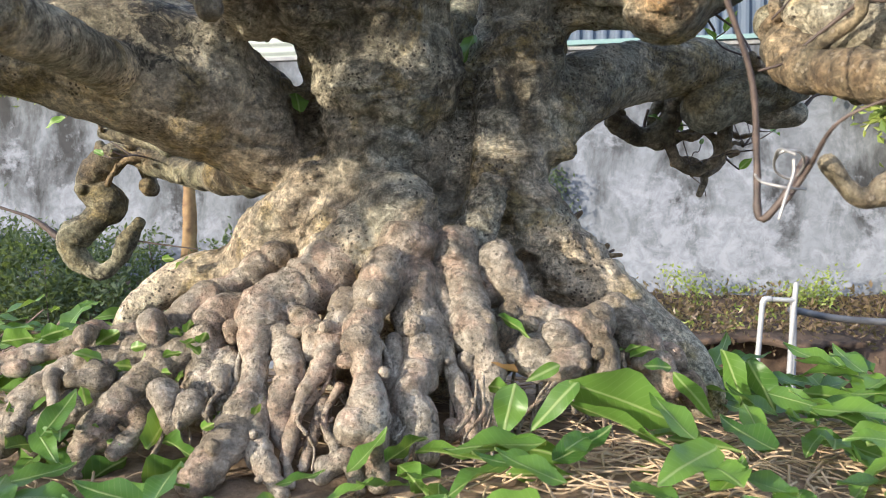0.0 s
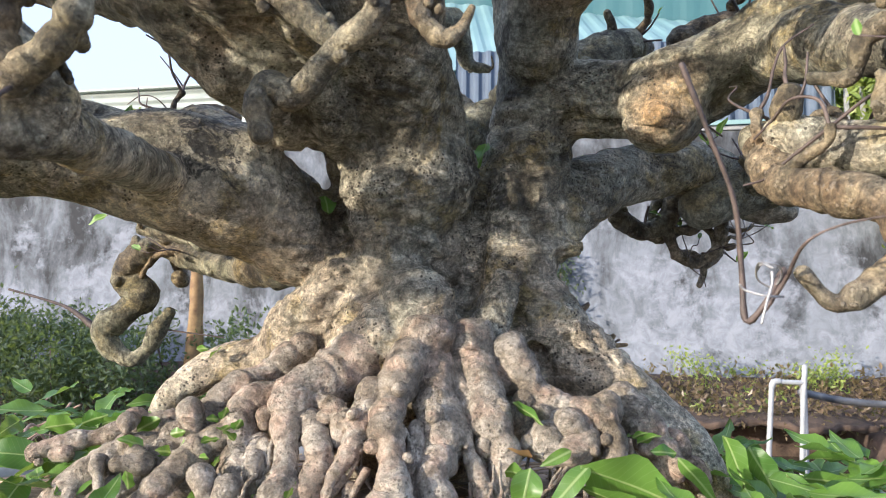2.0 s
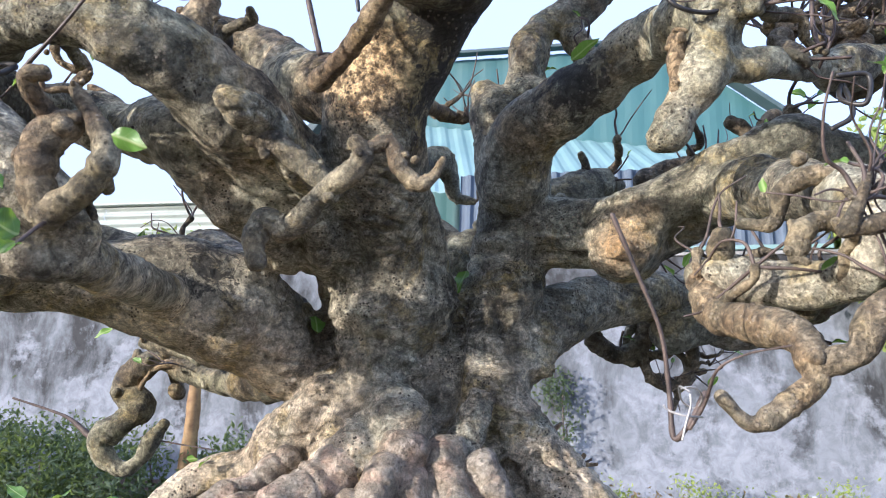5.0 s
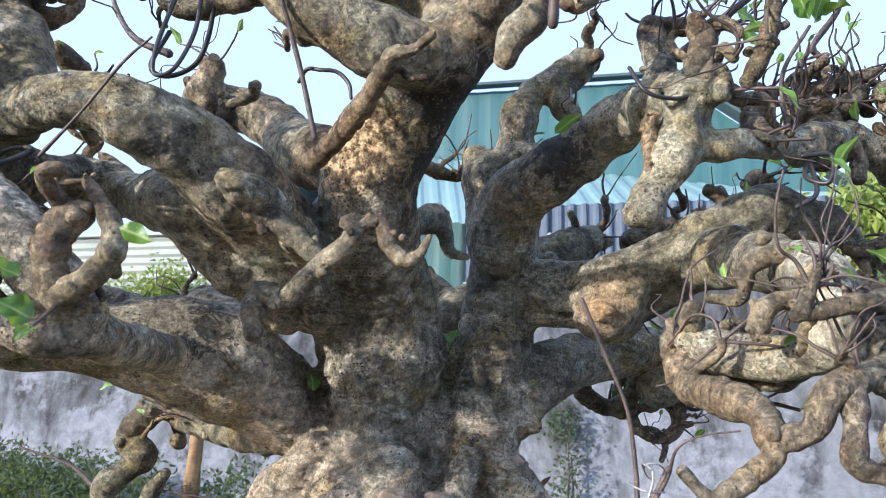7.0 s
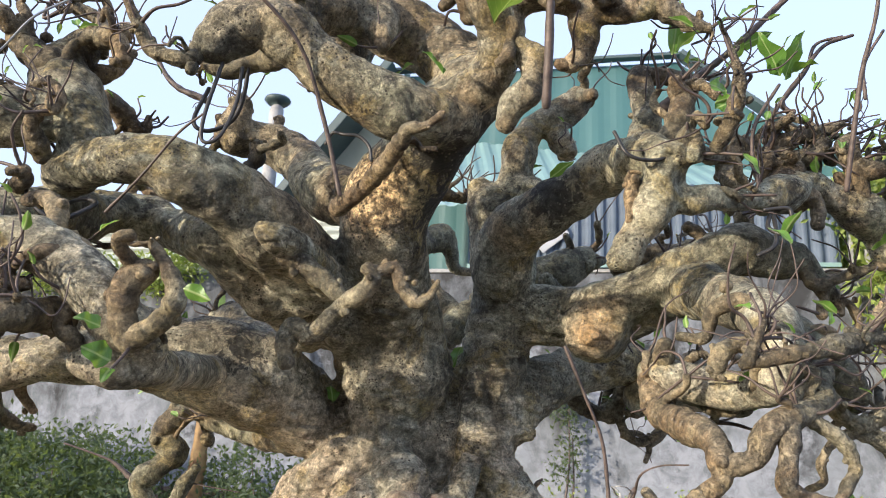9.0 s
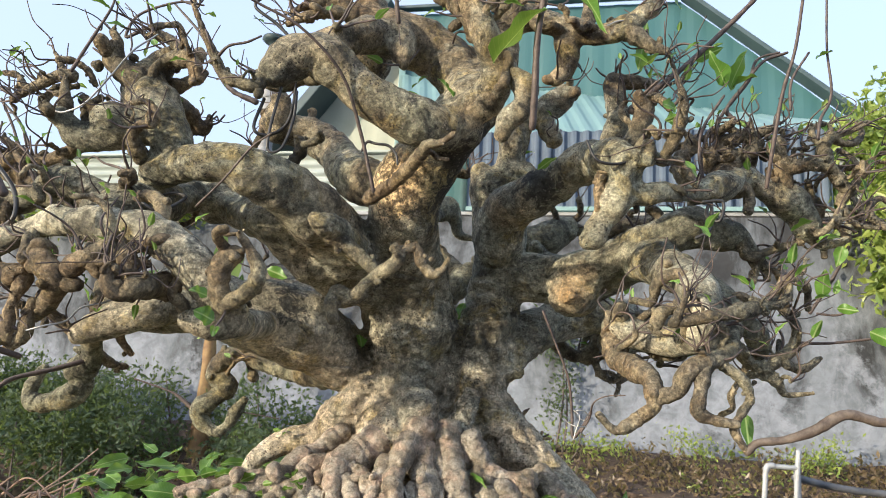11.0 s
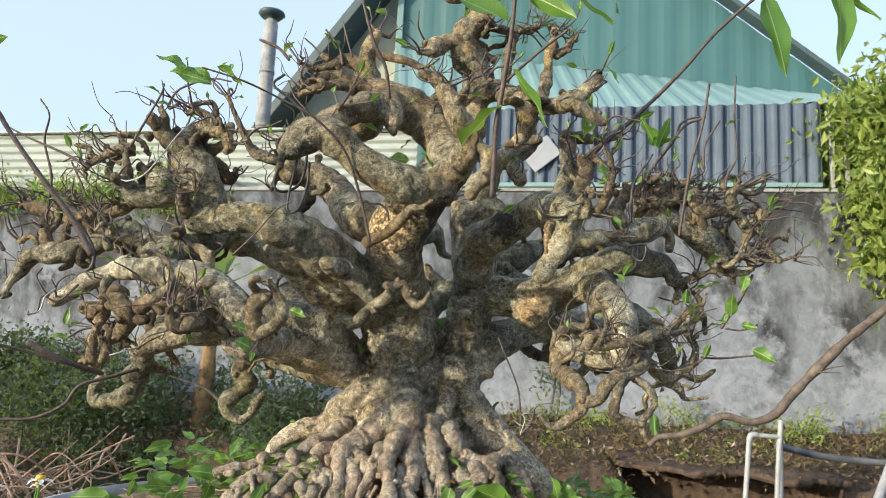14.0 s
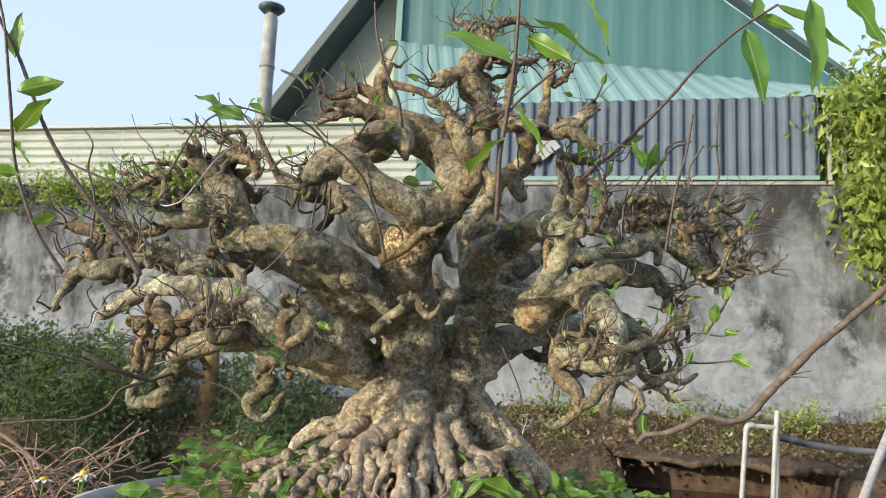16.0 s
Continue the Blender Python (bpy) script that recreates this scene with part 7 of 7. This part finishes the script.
fence = tagged(new("sheet_metal_fence"), "grey ribbed sheet metal fence standing on the concrete wall", "fence")
for i in range(4):
    ob = part("panel", corrugated(1.06, 1.02, 0.147, 0.021, 1.8), SHEET, fence, "", False)
    ob.matrix_basis = shear(0.2 + 1.05 * i, 0.03, 3.09)
ob = part("rail", box(bmesh.new(), 0, 4.2, -0.05, -0.03, 0, 0.05), PALE_TEAL, fence, "pale bottom rail", False)
ob.matrix_basis = shear(0.2, 0.02, 3.075)
for i in range(4):
    ob = part("post", box(bmesh.new(), 0, 0.04, -0.03, 0.03, 0, 0.95, 0.004), PVC, fence, "white post", False)
    ob.matrix_basis = shear(4.5 + 0.16 * i, 0.02, 3.07)

board = part("white_board", box(bmesh.new(), -0.2, 0.2, -0.012, 0.012, -0.15, 0.15, 0.004), PALE_BOARD, None, "", False)
board.matrix_basis = shear(1.17, 0.09, 3.49) @ pose(0, 0, 0, 0, -38, 0)
tagged(board, "blank white board wired askew to the sheet metal fence", "board")

shed = tagged(new("metal_shed"), "long low shed clad in pale green horizontal ribbed sheet", "shed")
for s, w in ((-13.0, 8.19), (-4.81, 4.4)):
    ob = part("sheet", corrugated(0.93, w - 0.01, 0.118, 0.022, 1.1, False), SIDING, shed, "", False)
    ob.matrix_basis = shear(s, -0.25, 3.0)
ob = part("ridge_cap", box(bmesh.new(), -13, -0.4, -0.1, 0.1, 0, 0.03, 0.005), SIDING, shed, "", False)
ob.matrix_basis = shear(0, -0.25, 3.93)

# factory with a teal gable
factory = tagged(new("factory_building"), "large factory hall with a teal ribbed gable and dark roof edges", "building")


def deep(s, y0, z):
    return Vector((s, y0 + SLANT * s, z))


def roof_at(s):
    return min(6.05 + 1.35 * (s + 3.71), 9.06, 8.26 - 0.87 * (s - 5.47))


def gable(s0, s1, y0, foot, name, mat):
    n, rows = int((s1 - s0) / 0.0625), []
    verts, faces = [], []
    for i in range(n + 1):
        s = s0 + (s1 - s0) * i / n
        top = roof_at(s)
        d = 0.006 * max(-1, min(1, 1.7 * math.sin(2 * math.pi * s / 0.5)))
        for z in (foot, max(foot + 0.01, top)):
            verts.append(deep(s, y0 + d, z))
            verts.append(deep(s, y0 + d + 0.15, z))
    for i in range(n):
        a, b = 4 * i, 4 * i + 4
        faces += [(a, b, b + 2, a + 2), (a + 1, a + 3, b + 3, b + 1), (a + 2, b + 2, b + 3, a + 3)]
    return part(name, raw(name, verts, faces), mat, factory, "", False)


gable(-1.2, 11.0, 15.0, 0.2, "gable_wall", TEAL)
gable(-5.5, -1.2, 15.25, 0.2, "side_wall", CREAM)


def beam(name, a, b, w, h, mat, parent, label=""):
    a, b = Vector(a), Vector(b)
    ob = part(name, box(bmesh.new(), 0, (b - a).length, -w / 2, w / 2, -h / 2, h / 2, min(w, h) * 0.1), mat, parent, label, False)
    ob.matrix_basis = aim(a, b)
    return ob


beam("roof_edge", deep(-7.0, 14.8, roof_at(-7.0) + 0.1), deep(-1.48, 14.8, 9.16), 0.9, 0.2, DARK_TRIM, factory)
beam("roof_edge", deep(-1.48, 14.8, 9.11), deep(4.55, 14.8, 9.11), 0.2, 0.07, DARK_TRIM, factory)
beam("roof_edge", deep(4.55, 14.8, 9.11), deep(11.0, 14.8, roof_at(11.0) + 0.05), 0.4, 0.09, DARK_TRIM, factory)
beam("corner_trim", deep(-1.2, 14.93, 0.2), deep(-1.2, 14.93, roof_at(-1.2)), 0.14, 0.14, PALE_TEAL, factory)
# side and back, out of sight, close the hall
for s in (-5.5, 11.0):
    beam("end_wall", deep(s, 15.3, 1.6), deep(s, 27, 1.6), 0.2, 2.8, TEAL, factory)

# lean-to roof before the gable
canopy = tagged(new("lean_to_roof"), "pale teal ribbed lean-to roof before the factory gable", "roof")
a, b2, c, d = deep(-1.2, 14.9, 7.6), deep(9.0, 14.9, 6.05), along(7.0, -0.9, 4.55), along(-0.75, -0.9, 4.2)
verts, faces, n = [], [], 400
for i in range(n + 1):
    t = i / n
    lift = Vector((0, 0, 0.014 * max(-1, min(1, 1.6 * math.sin(t * 60 * math.pi)))))
    verts += [d.lerp(c, t) + lift, a.lerp(b2, t) + lift, d.lerp(c, t) + lift - Vector((0, 0, 0.01)), a.lerp(b2, t) + lift - Vector((0, 0, 0.01))]
for i in range(n):
    k = 4 * i
    faces += [(k, k + 4, k + 5, k + 1), (k + 2, k + 3, k + 7, k + 6), (k, k + 2, k + 6, k + 4)]
part("roof_sheet", raw("roof_sheet", verts, faces), PALE_TEAL, canopy, "", False)
for s in (-0.6, 3.0, 6.8):
    beam("post", along(s, -0.95, 0.2), along(s, -0.95, 4.2), 0.1, 0.1, PVC, canopy)

# flue
flue = tagged(new("chimney_pipe"), "tall grey metal flue pipe with a flat rain cap", "chimney")
v, f = tube([(-3.32, 12.4, 0.2, 0.125), (-3.32, 12.4, 3, 0.125), (-3.32, 12.4, 6.75, 0.125)], 20, 6)
part("pipe", raw("pipe", v, f), WALL_BARS, flue)
part("cap", turned([(0.0, 6.85), (0.7, 6.86), (1.0, 6.93), (0.95, 6.97), (0.0, 7.03)], Vector((-3.32, 12.4, 0)), (0.24, 0.24), 24), DARK_TRIM, flue, "dark rain cap")
for z in (4.8, 5.8):
    part("joint_ring", turned([(0.9, z), (1.06, z), (1.06, z + 0.05), (0.9, z + 0.05)], Vector((-3.32, 12.4, 0)), (0.13, 0.13), 24), WALL_BARS, flue)

# plastic pipe frame on the bank
frame_pipes = tagged(new("pipe_frame"), "white plastic water pipe on two upright legs in the pond", "pipe")
for name, pts in (("leg", [(2.58, 6.0, -0.8, 0.021), (2.62, 6.0, -0.2, 0.021), (2.66, 6.0, 0.33, 0.021)]),
                  ("leg", [(2.86, 6.0, -0.8, 0.021), (2.895, 6.0, 0.0, 0.021), (2.93, 6.0, 0.475, 0.021)]),
                  ("elbow", [(2.66, 6.0, 0.31, 0.025), (2.675, 6.0, 0.35, 0.025), (2.72, 6.0, 0.355, 0.025)]),
                  ("crossbar", [(2.69, 6.0, 0.354, 0.019), (2.8, 6.0, 0.35, 0.019), (2.91, 6.0, 0.345, 0.019)])):
    v, f = tube(pts, 14, 2.0)
    part(name, raw(name, v, f), PVC, frame_pipes)
v, f = tube([(2.95, 6.1, -0.8, 0.028), (2.96, 6.1, 0.35, 0.028)], 12, 2.0)
tagged(part("grey_stake", raw("grey_stake", v, f), WALL_BARS), "weathered grey stake standing in the pond", "stake")
v, f = tube([(2.96, 6.15, 0.26, 0.03), (3.5, 6.3, 0.17, 0.03), (4.3, 6.3, 0.14, 0.03), (6.2, 6.2, 0.14, 0.03)], 12, 2.0)
tagged(part("hose", raw("hose", v, f), HOSE), "black water hose running along the bank", "hose")
v, f = tube([(1.15, 1.9, -0.3, 0.018), (1.6, 2.3, 0.35, 0.017), (2.2, 2.8, 1.2 - 0.2, 0.015)], 10, 2.0)
tagged(part("bamboo_pole", raw("bamboo_pole", v, f), POT), "slanting grey bamboo pole at the pond's edge", "pole")


# ---- foliage of the far side ----
def foliage(blobs, per, size, seed, flat=0.0):
    """Many small folded leaves in uneven clumps."""
    rng = np.random.default_rng(seed)
    verts, faces, n = [], [], 0
    for x, y, z, rx, ry, rz in blobs:
        for _ in range(max(1, per // 9)):
            d = rng.normal(size=3)
            d /= np.linalg.norm(d)
            c = np.array([x, y, z]) + d * np.array([rx, ry, rz]) * rng.uniform(0.35, 1.0)
            for _ in range(9):
                p = c + rng.normal(size=3) * size * 1.3
                u = rng.normal(size=3) + np.array([0, -0.2, -flat])
                u /= np.linalg.norm(u)
                w = np.cross(u, rng.normal(size=3))
                w /= np.linalg.norm(w) + 1e-6
                s = size * rng.uniform(0.6, 1.3)
                up = np.cross(u, w) * s * 0.12
                verts += [p, p + u * s * 0.5 + w * s * 0.22 + up, p + u * s, p + u * s * 0.5 - w * s * 0.22 + up]
                faces += [(n, n + 1, n + 2), (n, n + 2, n + 3)]
                n += 4
    return verts, faces


def shrub(name, blobs, per, size, seed, mat, label, category, stems=True, kind="", flat=0.0):
    root_ob = tagged(new(name), label, category, kind=kind)
    part("foliage", raw("foliage", *foliage(blobs, per, size, seed, flat)), mat, root_ob, "", False)
    if stems:
        rng = random.Random(seed)
        for x, y, z, rx, ry, rz in blobs[::3]:
            x0, y0 = x + rng.gauss(0, 0.1), y + rng.gauss(0, 0.1)
            z0 = terrain(x0, y0) - 0.05
            v, f = tube([(x0, y0, z0, 0.016), ((x + x0) / 2 + 0.04, y, (z + z0) / 2, 0.012), (x, y, z + rz * 0.6, 0.006)], 6, 4)
            part("stem", raw("stem", v, f), TWIG, root_ob)
    return root_ob


rng = random.Random(3)


def clumps(n, s0, s1, o0, o1, z0, z1, r):
    return [(*along(rng.uniform(s0, s1), rng.uniform(o0, o1), rng.uniform(z0, z1)), r * rng.uniform(0.7, 1.4), r * rng.uniform(0.7, 1.2), r * rng.uniform(0.6, 1.3)) for _ in range(n)]


for k in range(6):
    s = -6.6 + 0.95 * k
    near = [q for q in clumps(11, s - 0.5, s + 0.5, 0.9, 2.3, -0.35, 0.9 - 0.05 * k, 0.30) if abs(q[0] + 2.62) > 0.38 or q[1] > 8.5]
    shrub("bush", near, 460, 0.075, 20 + k, BUSH, "dark green weedy bush on the pond bank", "bush")
for k in range(4):
    s = 1.6 + 1.1 * k
    shrub("weed", clumps(3, s - 0.3, s + 0.3, 0.25, 0.9, 0.3, 0.45, 0.14), 100, 0.05, 40 + k, VINE, "low green weed at the foot of the wall", "weed")
shrub("climbing_plant", clumps(5, 1.25, 1.5, 0.1, 0.3, 0.6, 1.7, 0.16), 150, 0.06, 50, BUSH, "thin green creeper growing up the stained wall", "creeper")
shrub("wall_top_plants", clumps(22, -9, -2.4, -0.05, 0.2, 2.85, 3.15, 0.22), 200, 0.08, 51, VINE, "green plants hanging over the top of the wall", "creeper", False, "stuff")
# bamboo behind the wall, arching over it
bamboo = tagged(new("bamboo_clump"), "bright yellow-green bamboo arching over the wall", "bamboo")
CANE = plain("bamboo_cane", (0.20, 0.24, 0.06), (0.36, 0.38, 0.12), 0.5, 3)
blobs = []
for k in range(9):
    s0, top, reach = 5.2 + 0.25 * k, rng.uniform(3.9, 5.2), rng.uniform(-0.3, 0.75)
    arch = [along(s0, -0.5, 0.2), along(s0 - 0.05, -0.45, 2.6), along(s0 - 0.15, -0.2, top), along(s0 - 0.35 - 0.2 * reach, 0.25, top - 0.1), along(s0 - 0.45 - 0.35 * reach, 0.5, top - 0.9), along(s0 - 0.45 - 0.45 * reach, 0.6, max(1.9, top - 1.9))]
    v, f = tube([(*q, 0.018 - 0.0028 * i) for i, q in enumerate(arch)], 8, 6)
    part("cane", raw("cane", v, f), CANE, bamboo)
    for a, c in zip(arch[2:-1], arch[3:]):
        for t in (0.1, 0.45, 0.8):
            q = a.lerp(c, t)
            blobs.append((q.x + rng.gauss(0, 0.06), q.y + rng.gauss(0, 0.06), q.z - 0.1 + rng.gauss(0, 0.08), 0.2, 0.2, 0.24))
blobs += [(*along(rng.uniform(4.5, 5.5), rng.uniform(-0.5, -0.3), rng.uniform(3.0, 4.3)), 0.2, 0.15, 0.22) for _ in range(22)]
blobs += [(*along(rng.uniform(4.7, 5.6), rng.uniform(0.15, 0.4), rng.uniform(2.2, 3.9)), 0.16, 0.15, 0.2) for _ in range(14)]
blobs += [(*along(rng.uniform(4.75, 5.6), rng.uniform(0.15, 0.4), rng.uniform(1.75, 3.0)), 0.16, 0.15, 0.2) for _ in range(12)]
part("foliage", raw("foliage", *foliage(blobs, 110, 0.15, 52, 0.8)), VINE, bamboo, "", False)

DEAD = leaf_material("dead_leaf", (0.12, 0.076, 0.05), (0.26, 0.18, 0.115), (0.08, 0.056, 0.038))
rng = random.Random(17)
spots = []
for _ in range(700):
    p = along(rng.uniform(-3, 7), rng.uniform(0.1, 1.7), 0)
    ledge = 2.0 < p.x < 3.6 and 9.0 + SLANT * p.x - p.y > 0.95
    spots.append((p.x, p.y, 0.03 if ledge else terrain(p.x, p.y) + 0.01, 0.12, 0.12, 0.012))
shrub("leaf_litter", spots, 18, 0.07, 60, DEAD, "dead brown leaves scattered over the bank", "litter", False, "stuff")
spots = []
for _ in range(32):
    p = along(rng.uniform(0, 7), rng.choice((rng.uniform(0.1, 0.6), rng.uniform(0.1, 1.65))), 0)
    ledge = 2.0 < p.x < 3.6 and 9.0 + SLANT * p.x - p.y > 0.95
    spots.append((p.x, p.y, 0.04 if ledge else terrain(p.x, p.y) + 0.06, 0.14, 0.12, 0.06))
shrub("bank_grass", spots, 54, 0.06, 61, VINE, "patches of green weeds on the bank", "grass", False, "stuff")

# banana plant on the far bank
banana = tagged(new("banana_plant"), "banana plant with a yellow-brown stalk and a few ragged leaves", "banana plant")
base = along(-2.72, 1.1, 0)
v, f = tube([(base.x, base.y, -0.1, 0.11), (base.x + 0.03, base.y, 0.7, 0.085), (base.x + 0.02, base.y, 1.5, 0.065)], 14, 1.2, 0.08, 0.1, 4)
part("stalk", raw("stalk", v, f), plain("banana_stalk", (0.14, 0.07, 0.03), (0.36, 0.24, 0.09), 0.7, 7), banana)
for turn, tilt, length in ((80, 70, 1.1), (20, 50, 0.9), (160, 55, 1.0), (100, 85, 1.3), (240, 50, 0.9)):
    ob = part("leaf", leaf_mesh(length, 0.28, 0.35, 0.25), VINE, banana)
    ob.matrix_basis = pose(base.x, base.y, 1.45, 0, -tilt, turn)

# dry brush on the near bank
pieces = []
rng = random.Random(8)
for _ in range(520):
    x, y, z = -1.45 + rng.gauss(0, 0.24), 1.7 + rng.gauss(0, 0.2), rng.uniform(0.0, 0.45)
    d = rng.uniform(0, 6.283)
    line = []
    for s in range(4):
        line.append((x, y, max(0.01, z), rng.uniform(0.0015, 0.0038)))
        d += rng.gauss(0, 0.5)
        x, y, z = x + 0.09 * math.cos(d), y + 0.09 * math.sin(d), z + rng.gauss(0.02, 0.04)
    pieces.append(tube(line, 5, 4))
for sx, top in ((-1.7, 0.72), (-1.45, 0.68), (-1.25, 0.6)):
    pieces.append(tube([(sx - 0.5, 1.6, 0.35, 0.006), (sx - 0.2, 1.6, top, 0.006), (sx + 0.12, 1.6, top - 0.12, 0.005), (sx + 0.25, 1.6, 0.2, 0.005)], 6, 2))
BRUSH = plain("dry_brush", (0.16, 0.10, 0.065), (0.40, 0.28, 0.19), 0.85, 20)
tagged(part("brush_pile", raw("brush_pile", *join(pieces)), BRUSH), "pile of dry brown vines and brushwood on the near bank", "brushwood", kind="stuff")


# daisies beside the pot
PETAL = plain("white_petal", (0.70, 0.70, 0.68), (0.82, 0.82, 0.80), 0.6, 60)
YOLK = plain("yellow_flower_heart", (0.55, 0.33, 0.02), (0.75, 0.50, 0.04), 0.7, 300)


def daisy(x, y, z, size):
    thing = tagged(new("daisy"), "white daisy with a yellow heart growing beside the pot", "flower", "daisies by the pot")
    v, f = tube([(x - 0.05, y + 0.03, 0.0, 0.002), (x - 0.02, y + 0.01, z * 0.6, 0.0018), (x, y, z - 0.003, 0.0014)], 6, 6)
    part("stem", raw("stem", v, f), LEAF, thing)
    petal = leaf_mesh(size, size * 0.5, 0.15, 0.2, "petal")
    for k in range(6):
        part("petal", petal, PETAL, thing).matrix_basis = pose(x, y, z, 0, 8, 60 * k) @ pose(size * 0.2, 0, 0)
    part("heart", turned([(0.0, z), (1.0, z), (0.8, z + size * 0.22), (0.0, z + size * 0.32)], Vector((x, y, 0)), (size * 0.42, size * 0.42), 12), YOLK, thing)


daisy(-0.462, 0.42, 0.656, 0.015)
daisy(-0.505, 0.40, 0.650, 0.012)
daisy(-0.485, 0.46, 0.642, 0.009)


# invented, unseen wall behind the viewer; closes the yard and blocks low skylight
UNSEEN_WALL = plain("unseen_wall_plaster", (0.16, 0.15, 0.13), (0.28, 0.26, 0.23), 0.9, 2.0, 0.005)
bm = box(bmesh.new(), -6.0, 12.0, -11.2, -11.0, 0.0, 2.3, 0.01)
tagged(part("wall_behind", bm, UNSEEN_WALL, None, "", False), "plain wall added out of view on the near side, blocks low sky", "wall", kind="structure")
